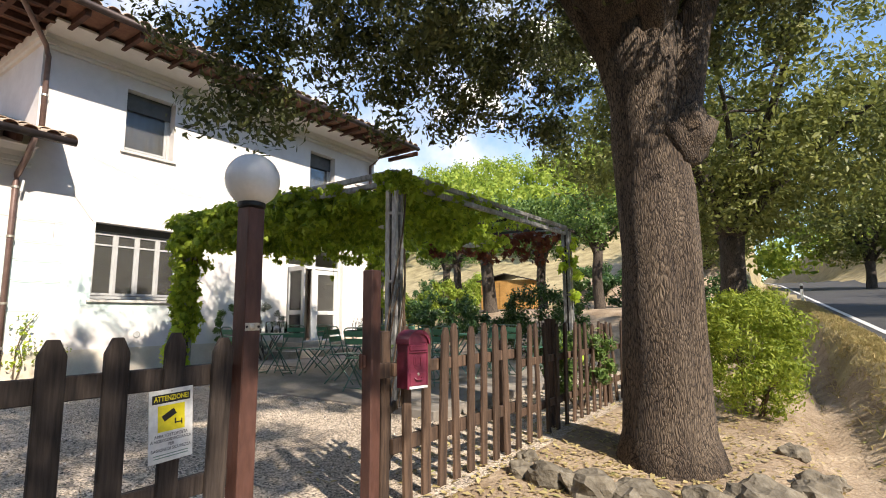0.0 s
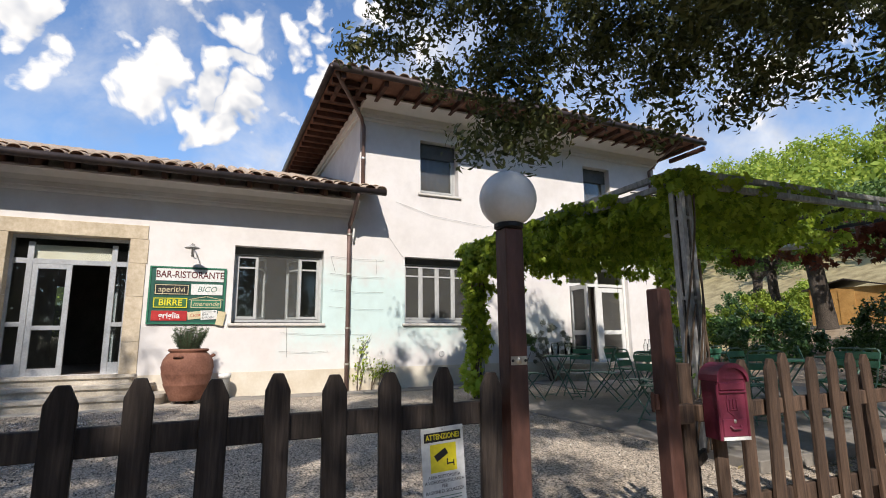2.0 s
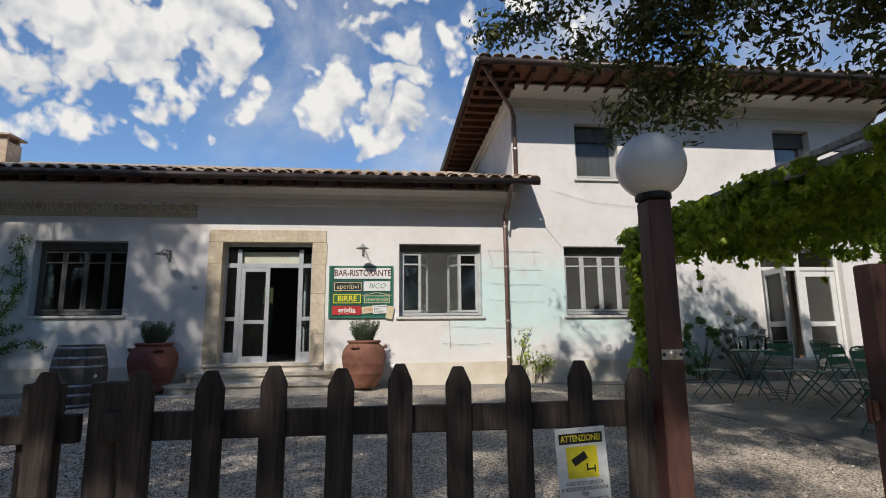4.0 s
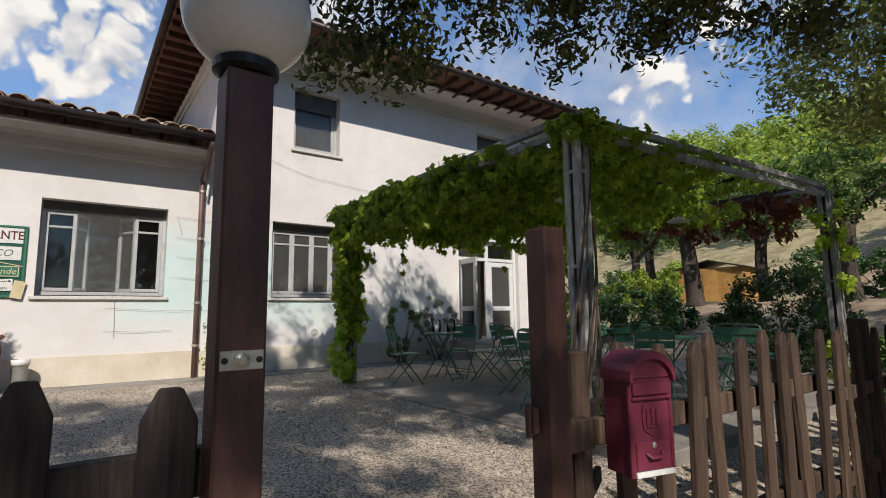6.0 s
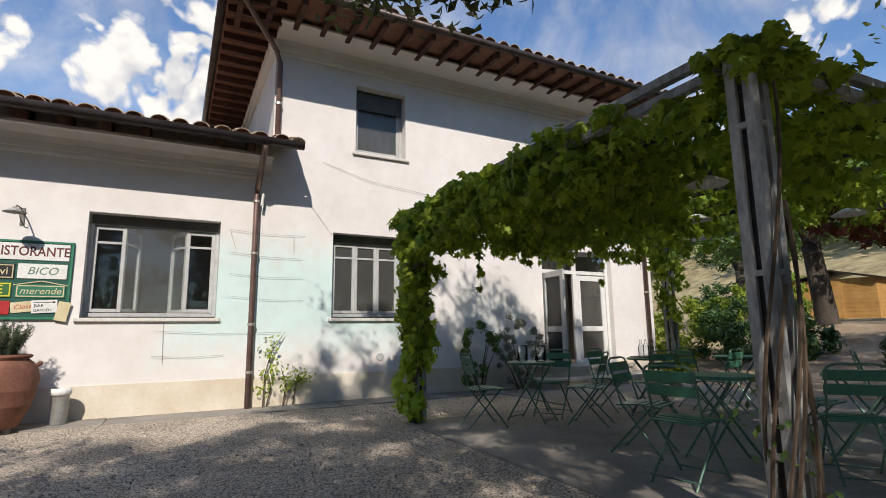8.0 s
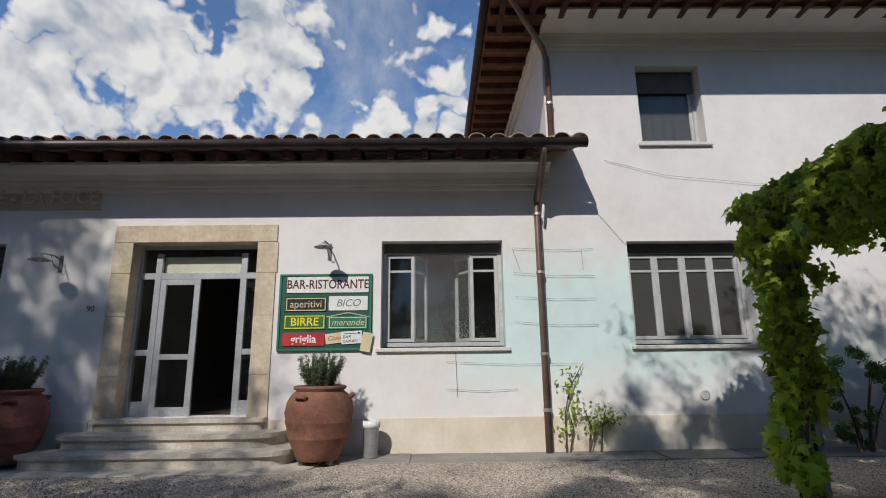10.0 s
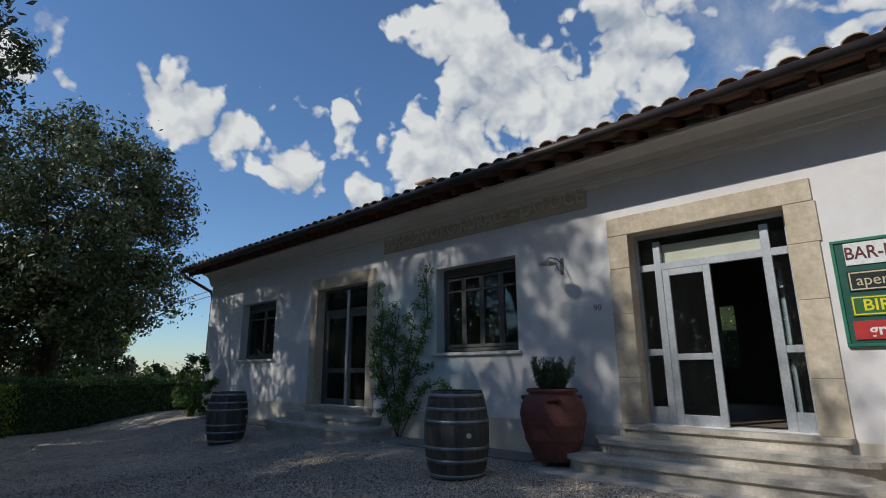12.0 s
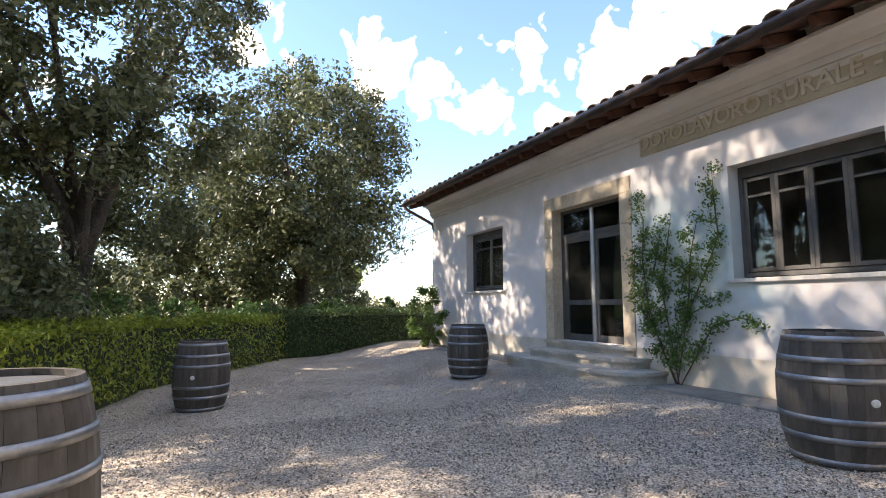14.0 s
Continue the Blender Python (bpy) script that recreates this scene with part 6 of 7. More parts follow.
for k in range(7):
    a0 = rv.uniform(0, 6.28)
    tube(bm, [(PX1 + 0.11 * math.cos(a0 + z * 1.6) + 0.02, PY0 + 0.11 * math.sin(a0 + z * 1.6), z) for z in np.arange(0.0, rv.uniform(1.0, 2.6), 0.15)], 0.010, 5)
part("stem", bm, "twig", vine, "bare twining vine stems")
bm = bmesh.new()
for k in range(5):
    a0 = rv.uniform(0, 6.28)
    tube(bm, [(PX0 + 0.12 * math.cos(a0 + z * 1.2), PY0 + 0.1 + 0.12 * math.sin(a0 + z * 1.2), z) for z in np.arange(0.0, 2.4, 0.15)], 0.016, 5)
part("stem", bm, "twig", vine)
low = [(PX1 + rv.gauss(0, 0.10), PY0 + rv.gauss(0, 0.10), rv.uniform(0.05, 0.95), 0.12, 0.12, 0.13) for _ in range(16)]
tagged(leaves("withered_leaves", vine, low, 9, 0.055, "rose_leaf", 0.5, "withered leaves about the corner post"), "", "", "", "stuff")

for x, y in ((-4.95, 5.85), (-7.15, 5.95), (-5.98, 7.1), (-5.05, 8.4)):
    la = thing("pendant_lamp", "flat white enamel pendant lamp under the vine", "lamp", (x, y, 2.36), group="pergola lamps")
    part("shade", lathe(bmesh.new(), [(0.02, 0.07), (0.06, 0.06), (0.17, 0.0), (0.165, -0.006), (0.05, 0.045), (0.01, 0.05)], 20), "sign_white", la, smooth=True)
    part("bulb", lathe(bmesh.new(), [(0.005, -0.03), (0.025, -0.015), (0.028, 0.01), (0.015, 0.04)], 10), "lamp_globe", la)
    part("cord", tube(bmesh.new(), [(0, 0, 0.05), (0, 0, 0.30)], 0.006, 5), "wire_dark", la)


# ---- garden furniture ----
def garden_chair():
    c = thing("garden_chair", "green slatted folding garden chair on the terrace", "chair", group="terrace chairs")
    for s in (-1, 1):
        y = s * 0.19
        part("rear_leg", tube(bmesh.new(), [(0.24, y, 0.0), (-0.10, y, 0.44), (-0.20, y, 0.80), (-0.205, y * 0.9, 0.83)], 0.010, 6), "chair_steel", c)
        part("front_leg", tube(bmesh.new(), [(-0.24, y * 0.88, 0.0), (0.18, y * 0.88, 0.445)], 0.010, 6), "chair_steel", c)
    for i in range(6):
        x = -0.15 + i * 0.068
        part("seat_slat", boxes((x, x + 0.052, -0.20, 0.20, 0.443 - 0.006 * abs(i - 2.5), 0.455 - 0.006 * abs(i - 2.5))), "chair_green", c, bevel=0.003)
    for i in range(2):
        z = 0.62 + i * 0.105
        b = part("back_slat", boxes((-0.007, 0.007, -0.205, 0.205, 0, 0.082)), "chair_green", c, bevel=0.003)
        b.matrix_basis = pose(-0.148 - i * 0.030, 0, z, 0, -15, 0)
    part("top_rail", tube(bmesh.new(), [(-0.205, -0.171, 0.83), (-0.21, -0.12, 0.845), (-0.21, 0.12, 0.845), (-0.205, 0.171, 0.83)], 0.010, 6), "chair_steel", c)
    for x, z in ((0.20, 0.05), (-0.20, 0.05)):
        part("stretcher", tube(bmesh.new(), [(x, -0.19, z), (x, 0.19, z)], 0.007, 6), "chair_steel", c)
    return c


def garden_table():
    t = thing("garden_table", "round green folding garden table on the terrace", "table", group="terrace tables")
    part("tabletop", lathe(bmesh.new(), [(0.29, 0.695), (0.30, 0.70), (0.303, 0.712), (0.295, 0.722), (0.05, 0.725)], 28), "chair_green", t)
    for s in (-1, 1):
        part("leg", tube(bmesh.new(), [(-0.27, s * 0.17, 0.0), (0.20, s * 0.15, 0.70)], 0.011, 6), "chair_steel", t)
        part("leg", tube(bmesh.new(), [(0.27, s * 0.14, 0.0), (-0.20, s * 0.12, 0.70)], 0.011, 6), "chair_steel", t)
    for x in (-0.25, 0.25):
        part("stretcher", tube(bmesh.new(), [(x, -0.16, 0.04), (x, 0.16, 0.04)], 0.008, 6), "chair_steel", t)
    return t


chair0, table0 = garden_chair(), garden_table()
CH = [(-7.62, 5.18, 80), (-7.05, 6.35, 215), (-4.95, 5.32, 100), (-5.75, 5.75, 20), (-4.35, 6.42, 130), (-5.05, 7.15, 5), (-4.0, 7.55, -110), (-4.25, 7.75, -95), (-3.95, 8.75, 200), (-6.95, 7.35, 170), (-7.75, 7.35, 15), (-6.6, 8.2, 190), (-7.2, 8.55, 70), (-6.4, 9.1, 200), (-5.2, 8.9, 30), (-7.8, 6.4, -60)]
TB = [(-7.62, 5.92, 20), (-5.15, 6.05, 60), (-4.50, 7.0, 15), (-4.55, 8.35, 80), (-7.35, 7.75, 40), (-6.9, 9.0, 10)]
for i, (x, y, a) in enumerate(CH):
    m = pose(x, y, 0.022, 0, 0, a)
    if i:
        copy_thing(chair0, m)
    else:
        chair0.matrix_basis = m
for i, (x, y, a) in enumerate(TB):
    m = pose(x, y, 0.022, 0, 0, a)
    if i:
        copy_thing(table0, m)
    else:
        table0.matrix_basis = m
for x, y in ((-7.72, 5.86), (-7.50, 5.98)):
    j = part("glass_jar", lathe(bmesh.new(), [(0.06, 0.0), (0.07, 0.02), (0.07, 0.17), (0.06, 0.2), (0.055, 0.2), (0.062, 0.17), (0.062, 0.02)], 18), "clear_glass", None, smooth=True)
    j.location = (x, y, 0.748)
    tagged(j, "clear glass storm jar standing on a garden table", "jar", "table jars")
for x, y in ((-7.42, 7.68), (-7.32, 7.80), (-7.26, 7.70), (-7.46, 7.82)):
    j = part("glass_bottle", lathe(bmesh.new(), [(0.035, 0.0), (0.038, 0.01), (0.038, 0.13), (0.015, 0.18), (0.014, 0.23), (0.01, 0.23)], 14), "clear_glass", None, smooth=True)
    j.location = (x, y, 0.748)
    tagged(j, "clear glass bottle on a tray on a garden table", "bottle", "table bottles")
tr_ = part("tray", boxes((-0.2, 0.2, -0.15, 0.15, 0, 0.012)), "sign_black", None, bevel=0.004)
tr_.location = (-7.36, 7.75, 0.7475)
tagged(tr_, "dark serving tray on a garden table", "tray")
for j in [o for o in scene.objects if o.name.startswith("glass_bottle")]:
    j.location.z = 0.76

# ---- fence and gate posts ----
FX = -2.06
GZ = -0.13


def picket_mesh(h, w, t=0.024, mat="fence_wood"):
    bm = bmesh.new()
    out = [(-w / 2, 0), (w / 2, 0), (w / 2, h - 0.055), (w * 0.20, h), (-w * 0.20, h), (-w / 2, h - 0.055)]
    a, b = [bm.verts.new((0, y, z)) for y, z in out], [bm.verts.new((t, y, z)) for y, z in out]
    bm.faces.new(a[::-1])
    bm.faces.new(b)
    for i in range(6):
        bm.faces.new((a[i], a[(i + 1) % 6], b[(i + 1) % 6], b[i]))
    return finish(bm, "picket", mat, 0.003)


def picket_fence(label, ys, top, w, mat, rails, posts, jitter, seed, group="picket fences"):
    rnd = random.Random(seed)
    f = thing("picket_fence", label, "fence", (FX, ys[0], GZ), group=group)
    kinds = [picket_mesh(top - GZ + d, w * k, mat=mat) for d, k in ((0.0, 1.0), (0.012, 0.95), (-0.014, 1.05))]
    for y in ys:
        shared("picket", rnd.choice(kinds), f, pose(0.0, y - ys[0], 0, jitter * rnd.uniform(-1.6, 1.6), jitter * rnd.uniform(-1, 1), 0))
    for z0, z1 in rails:
        part("rail", boxes((-0.036, -0.002, -0.12, ys[-1] - ys[0] + 0.1, z0 - GZ, z1 - GZ)), mat, f, bevel=0.004)
    for y, r, h in posts:
        part("fence_post", boxes((-0.12, -0.038, y - ys[0] - r, y - ys[0] + r, -0.1, h - GZ)), mat, f, bevel=0.006)
    return f


picket_fence("dark weathered picket fence beside the gateway", [1.303 - 0.199 * i for i in range(9)][::-1], 0.935, 0.084, "fence_wood", ((0.725, 0.81), (0.29, 0.37)), ((-0.42, 0.045, 0.90),), 0.5, 1)
picket_fence("dark weathered picket fence along the yard", [-0.573 - 0.199 * i for i in range(39)][::-1], 0.94, 0.084, "fence_wood", ((0.725, 0.81), (0.29, 0.37)), ((-0.62, 0.045, 0.9), (-3.0, 0.045, 0.9), (-5.4, 0.045, 0.9), (-7.8, 0.045, 0.9)), 0.5, 2)
picket_fence("worn brown picket fence with a post under the mailbox", [2.61, 2.80, 2.98, 3.17, 3.36, 3.55, 3.75, 3.95, 4.15], 0.945, 0.078, "fence_wood_pale", ((0.64, 0.72), (0.18, 0.27)), ((2.46, 0.04, 0.92), (4.02, 0.04, 0.8)), 1.2, 3)
picket_fence("grey leaning picket fence half grown over", [4.38, 4.60, 4.82, 5.05, 5.30, 5.52, 5.75, 5.97, 6.2, 6.42, 6.65, 6.9, 7.15, 7.4, 7.65, 7.9, 8.2, 8.5], 0.93, 0.07, "fence_wood_pale", ((0.55, 0.62), (0.12, 0.19)), ((5.15, 0.06, 0.98), (7.0, 0.05, 0.9)), 2.2, 4)

lp = thing("gate_lamp_post", "brown wooden gate post topped by a frosted globe lamp", "lamp post", (-2.03, 1.418, GZ))
part("post", boxes((-0.043, 0.043, -0.043, 0.043, -0.1, 1.505 - GZ)), "post_brown", lp, bevel=0.005)
part("collar", lathe(bmesh.new(), [(0.05, 0.0), (0.062, 0.006), (0.062, 0.022), (0.05, 0.03)], 24, (0, 0, 1.505 - GZ)), "sign_black", lp)
bm = bmesh.new()
bmesh.ops.create_uvsphere(bm, u_segments=40, v_segments=24, radius=0.122)
gl = part("globe", bm, "lamp_globe", lp, "dusty frosted globe", smooth=True)
gl.location = (0, 0, 1.638 - GZ)
pl = part("latch_plate", boxes((0.041, 0.044, -0.037, 0.038, 0.948 - GZ, 0.982 - GZ)), "steel_plate", lp, bevel=0.001)
part("latch_bolt", lathe(bmesh.new(), [(0.014, 0), (0.014, 0.004), (0.007, 0.008)], 12), "steel_plate", pl).matrix_basis = pose(0.044, 0.0, 0.965 - GZ, 0, 90, 0)
for y in (-0.029, 0.030):
    part("screw", lathe(bmesh.new(), [(0.006, 0), (0.006, 0.002), (0.003, 0.003)], 8), "sign_black", pl).matrix_basis = pose(0.044, y, 0.965 - GZ, 0, 90, 0)
rp = thing("gate_post", "bare brown wooden gate post with a hinge", "gate post", (-2.03, 2.245, GZ))
part("post", boxes((-0.041, 0.041, -0.040, 0.040, -0.1, 1.278 - GZ)), "post_brown", rp, bevel=0.008)
part("hinge", boxes((-0.04, 0.0, -0.062, -0.041, 0.72 - GZ, 0.79 - GZ), (-0.03, -0.01, -0.07, -0.062, 0.71 - GZ, 0.80 - GZ)), "rafter_wood", rp, bevel=0.004)
part("rail_stub", boxes((-0.06, -0.02, 0.041, 0.20, 0.64 - GZ, 0.73 - GZ)), "fence_wood_pale", rp, bevel=0.004)

# gate leaf, swung open behind the fence
gate = thing("garden_gate", "dark weathered picket gate standing open behind the fence", "gate", (-2.12, 2.315, GZ), 119)
gate_picket = picket_mesh(0.88, 0.042, 0.02)
for k in range(6):
    shared("picket", gate_picket, gate, pose(0.09 + 0.125 * k, 0.0, 0.06, 0, 0, 90))
for z in (0.16, 0.46, 0.74):
    part("rail", boxes((0.02, 0.80, -0.03, -0.002, z, z + 0.065)), "fence_wood", gate, bevel=0.004)
part("hinge_stile", boxes((0.0, 0.05, -0.03, 0.03, 0.05, 0.90)), "fence_wood", gate, bevel=0.004)

# mailbox
mb = thing("mailbox", "crimson cast mailbox with an arched lid on the fence", "mailbox", (-1.985, 2.575, 0.572), -14)
mb.scale = (1.0, 0.83, 1.04)
MH, MW = 0.262, 0.093


def arch(w, h0, h1, n=13):
    return [(w * math.cos(a), h0 + (h1 - h0) * math.sin(a)) for a in np.linspace(0.0, math.pi, n)]


def prism(outline, x0, x1):
    bm = bmesh.new()
    a_, b_ = [bm.verts.new((x0, y, z)) for y, z in outline], [bm.verts.new((x1, y, z)) for y, z in outline]
    bm.faces.new(a_[::-1])
    bm.faces.new(b_)
    for i in range(len(outline)):
        bm.faces.new((a_[i], a_[(i + 1) % len(outline)], b_[(i + 1) % len(outline)], b_[i]))
    return bm


part("body", prism([(-MW, 0.0), (MW, 0.0)] + arch(MW, MH, MH + 0.06), -0.055, 0.052), "mailbox_red", mb)
part("lid", prism([(0.103, MH - 0.004), (0.103, MH + 0.006)] + arch(0.103, MH + 0.006, MH + 0.078) + [(-0.103, MH - 0.004)] + [(y, z - 0.012) for y, z in reversed(arch(0.092, MH + 0.004, MH + 0.068))], -0.06, 0.072), "mailbox_red", mb)
part("lid_crest", prism(arch(0.085, MH + 0.004, MH + 0.058), 0.052, 0.058), "mailbox_red", mb)
part("letter_flap", boxes((0.052, 0.062, -0.08, 0.08, MH - 0.045, MH - 0.010)), "mailbox_red", mb, bevel=0.004)
part("flap_rail", boxes((0.052, 0.064, -0.088, 0.088, MH - 0.056, MH - 0.048)), "mailbox_red", mb, bevel=0.002)
part("emblem", prism([(-0.036, 0.125), (0.0, 0.105), (0.036, 0.125), (0.042, 0.165), (0.036, 0.192), (0.0, 0.20), (-0.036, 0.192), (-0.042, 0.165)], 0.052, 0.056), "mailbox_red", mb)
part("horn_emblem", boxes((0.056, 0.061, -0.026, -0.017, 0.128, 0.178), (0.056, 0.061, 0.017, 0.026, 0.128, 0.178), (0.056, 0.061, -0.017, 0.017, 0.128, 0.136), (0.056, 0.061, -0.005, 0.005, 0.138, 0.182)), "mailbox_red", mb, bevel=0.002)
part("door", boxes((0.052, 0.057, -0.075, 0.075, 0.016, 0.092)), "mailbox_red", mb, bevel=0.004)
part("handle", tube(bmesh.new(), [(0.058, -0.035, 0.062), (0.068, -0.024, 0.052), (0.068, 0.024, 0.052), (0.058, 0.035, 0.062)], 0.006, 6), "mailbox_red", mb)
part("lock", lathe(bmesh.new(), [(0.009, 0), (0.009, 0.004), (0.004, 0.006)], 12), "steel_plate", mb).matrix_basis = pose(0.057, 0.0, 0.082, 0, 90, 0)
for s in (-1, 1):
    part("side_column", tube(bmesh.new(), [(0.05, s * 0.09, 0.0), (0.05, s * 0.09, MH)], 0.008, 8), "mailbox_red", mb)
part("worn_edge", boxes((0.053, 0.0585, -0.08, 0.092, 0.0, 0.014)), "sign_white", mb, "paint worn to pale metal")

# camera warning sign
ws = thing("warning_sign", "white and yellow video surveillance warning sign on the fence", "sign", (FX + 0.026, 1.105, 0.597))
ws.rotation_euler = (radians(3.0), 0, 0)
part("board", boxes((0, 0.004, -0.085, 0.085, -0.135, 0.135)), "sign_white", ws)
part("heading", boxes((0.004, 0.0052, -0.074, 0.074, 0.085, 0.118)), "sign_black", ws)
text_mesh("lettering", "ATTENZIONE!", 0.027, "sign_yellow", ws, facing(0.0057, 0, 0.1015), 0.0004, bold=0.0006, wide=0.78)
part("yellow_field", boxes((0.004, 0.0052, -0.052, 0.052, -0.022, 0.076)), "sign_yellow", ws)
for k, (wds, z, s) in enumerate((("AREA SOTTOPOSTA", -0.038, 0.0165), ("A VIDEOSORVEGLIANZA", -0.055, 0.0165), ("PER", -0.072, 0.0165), ("RAGIONI DI SICUREZZA", -0.089, 0.0165))):
    text_mesh("lettering", wds, s, "sign_black", ws, facing(0.0047, 0, z), 0.0004, wide=0.86)
for z in (-0.106, -0.116):
    part("small_print", boxes((0.004, 0.0046, -0.066, 0.066, z - 0.003, z)), "chair_steel", ws)
bm = bmesh.new()
box(bm, 0.0052, 0.0064, -0.030, 0.022, -0.012, 0.012, Matrix.Translation((0, -0.006, 0.040)) @ pose(0, 0, 0, 28, 0, 0))
box(bm, 0.0052, 0.0064, 0.012, 0.017, 0.0, 0.022)
box(bm, 0.0052, 0.0064, 0.017, 0.040, 0.002, 0.007)
box(bm, 0.0052, 0.0064, 0.038, 0.042, -0.006, 0.016)
part("camera_symbol", bm, "sign_black", ws)
part("nail", lathe(bmesh.new(), [(0.003, 0), (0.003, 0.003), (0.001, 0.004)], 8), "steel_plate", ws).matrix_basis = pose(0.004, 0, 0.127, 0, 90, 0)

# ---- things along the facade ----
sg = thing("menu_board", "green wooden bar and restaurant sign board on the wall", "sign", (W, -0.08, 1.885))
part("board", boxes((0.0, 0.028, -0.645, 0.645, -0.53, 0.53)), "sign_green", sg)
part("board_frame", boxes((0.028, 0.042, -0.645, 0.645, 0.50, 0.53), (0.028, 0.042, -0.645, 0.645, -0.53, -0.50), (0.028, 0.042, -0.645, -0.615, -0.50, 0.50), (0.028, 0.042, 0.615, 0.645, -0.50, 0.50)), "sign_mid_green", sg, bevel=0.003)


def placard(y0, y1, z0, z1, mat, words, size, ink, shear=0.0, border=None, wide=1.0, bold=0.0):
    y0, y1, z0, z1 = y0 + 0.08, y1 + 0.08, z0 - 1.885, z1 - 1.885
    p_ = part("placard", boxes((0.028, 0.040, y0, y1, z0, z1)), mat, sg, bevel=0.002)
    if border:
        e = 0.012
        part("border", boxes((0.040, 0.0415, y0 + e, y1 - e, z1 - 2 * e, z1 - e), (0.040, 0.0415, y0 + e, y1 - e, z0 + e, z0 + 2 * e), (0.040, 0.0415, y0 + e, y0 + 2 * e, z0 + 2 * e, z1 - 2 * e), (0.040, 0.0415, y1 - 2 * e, y1 - e, z0 + 2 * e, z1 - 2 * e)), border, p_)
    text_mesh("lettering", words, size, ink, p_, facing(0.041, (y0 + y1) / 2, (z0 + z1) / 2), 0.001, shear=shear, wide=wide, bold=bold)


placard(-0.62, 0.52, 2.15, 2.375, "sign_white", "BAR-RISTORANTE", 0.178, "letter_brown", wide=0.80, bold=0.003)
placard(-0.63, -0.06, 1.89, 2.09, "sign_black", "aperitivi", 0.145, "sign_cream", border="sign_cream", wide=0.95)
placard(-0.03, 0.51, 1.90, 2.10, "sign_white", "BICO", 0.145, "chair_steel", 0.25)
placard(-0.64, -0.07, 1.645, 1.845, "sign_lime", "BIRRE", 0.155, "sign_yellow", border="sign_yellow", bold=0.002)
placard(-0.03, 0.51, 1.645, 1.82, "sign_mid_green", "merende", 0.125, "sign_cream", 0.25, border="sign_cream")
placard(-0.65, -0.07, 1.42, 1.60, "sign_red", "griglia", 0.15, "sign_white", bold=0.003)
roofline = bmesh.new()
for s in (-1, 1):
    box(roofline, 0.028, 0.04, -0.30, 0.30, -0.006, 0.006, Matrix.Translation((0, 0.32 + s * 0.15, -0.045)) @ pose(0, 0, 0, -s * 11, 0, 0) @ Matrix.Diagonal((1, 0.5, 1, 1)))
part("gable_line", roofline, "sign_cream", sg)
n1 = part("note", boxes((0.028, 0.040, -0.15, 0.15, -0.07, 0.07)), "sign_cream", sg, "slanted cream card")
n1.matrix_basis = pose(0.0, 0.17, -0.36, 7, 0, 0)
text_mesh("lettering", "Closed", 0.085, "sign_red", n1, facing(0.041, 0, 0), 0.001, shear=0.25)
n2 = part("note", boxes((0.030, 0.044, -0.14, 0.14, -0.085, 0.085)), "sign_white", sg, "white arrow card")
n2.matrix_basis = pose(0.0, 0.38, -0.355, 3, 0, 0)
part("arrow", boxes((0.044, 0.046, -0.12, 0.10, 0.05, 0.058), (0.044, 0.046, 0.09, 0.12, 0.044, 0.064)), "sign_black", n2)
text_mesh("lettering", "BAR", 0.06, "sign_black", n2, facing(0.0455, -0.06, 0.01), 0.001)
text_mesh("lettering", "GARDEN", 0.05, "sign_black", n2, facing(0.0455, -0.02, -0.05), 0.001)
n3 = part("paper_tag", boxes((0.046, 0.052, -0.07, 0.07, -0.13, 0.13)), "sign_cream", sg, "hanging cream paper tag")
n3.matrix_basis = pose(0.0, 0.585, -0.42, -10, 0, 0)


def wall_lamp(y, z, label):
    l_ = thing("wall_lamp", label, "lamp", (W, y, z), group="facade lamps")
    part("wall_plate", boxes((0, 0.015, -0.025, 0.025, -0.12, 0.12)), "wire_dark", l_, bevel=0.003)
    part("arm", tube(bmesh.new(), [(0.01, 0, 0.05), (0.15, 0, 0.09), (0.34, 0, 0.08), (0.40, 0, 0.04)], 0.010, 6), "wire_dark", l_)
    part("scroll", tube(bmesh.new(), [(0.01, 0, -0.08), (0.10, 0, -0.06), (0.17, 0, 0.0), (0.20, 0, 0.08)], 0.007, 6), "wire_dark", l_)
    part("shade", lathe(bmesh.new(), [(0.02, 0.05), (0.035, 0.03), (0.13, -0.02), (0.125, -0.025), (0.03, 0.015), (0.01, 0.02)], 20, (0.40, 0, 0.0)), "pergola_white", l_, "weathered tin shade", smooth=True)
    part("bulb", lathe(bmesh.new(), [(0.004, -0.05), (0.022, -0.035), (0.022, -0.01), (0.012, 0.02)], 10, (0.40, 0, 0.0)), "lamp_globe", l_)


wall_lamp(-0.05, 2.74, "small tin-shaded wall lamp above the sign board")
wall_lamp(-3.83, 2.60, "small tin-shaded wall lamp on a scrolled bracket")

hn = text_mesh("house_number", "90", 0.12, "wire_dark", None, facing(W + 0.006, -3.33, 1.96), 0.003)
tagged(hn, "dark painted house number ninety on the wall", "house number")
vn = thing("wall_vent", "round grey vent cap in the wall", "vent", (W, 5.10, 0.71))
part("cap", lathe(bmesh.new(), [(0.07, 0), (0.07, 0.012), (0.055, 0.02), (0.05, 0.012), (0.02, 0.012)], 20), "frame_grey", vn).matrix_basis = pose(0, 0, 0, 0, 90, 0)


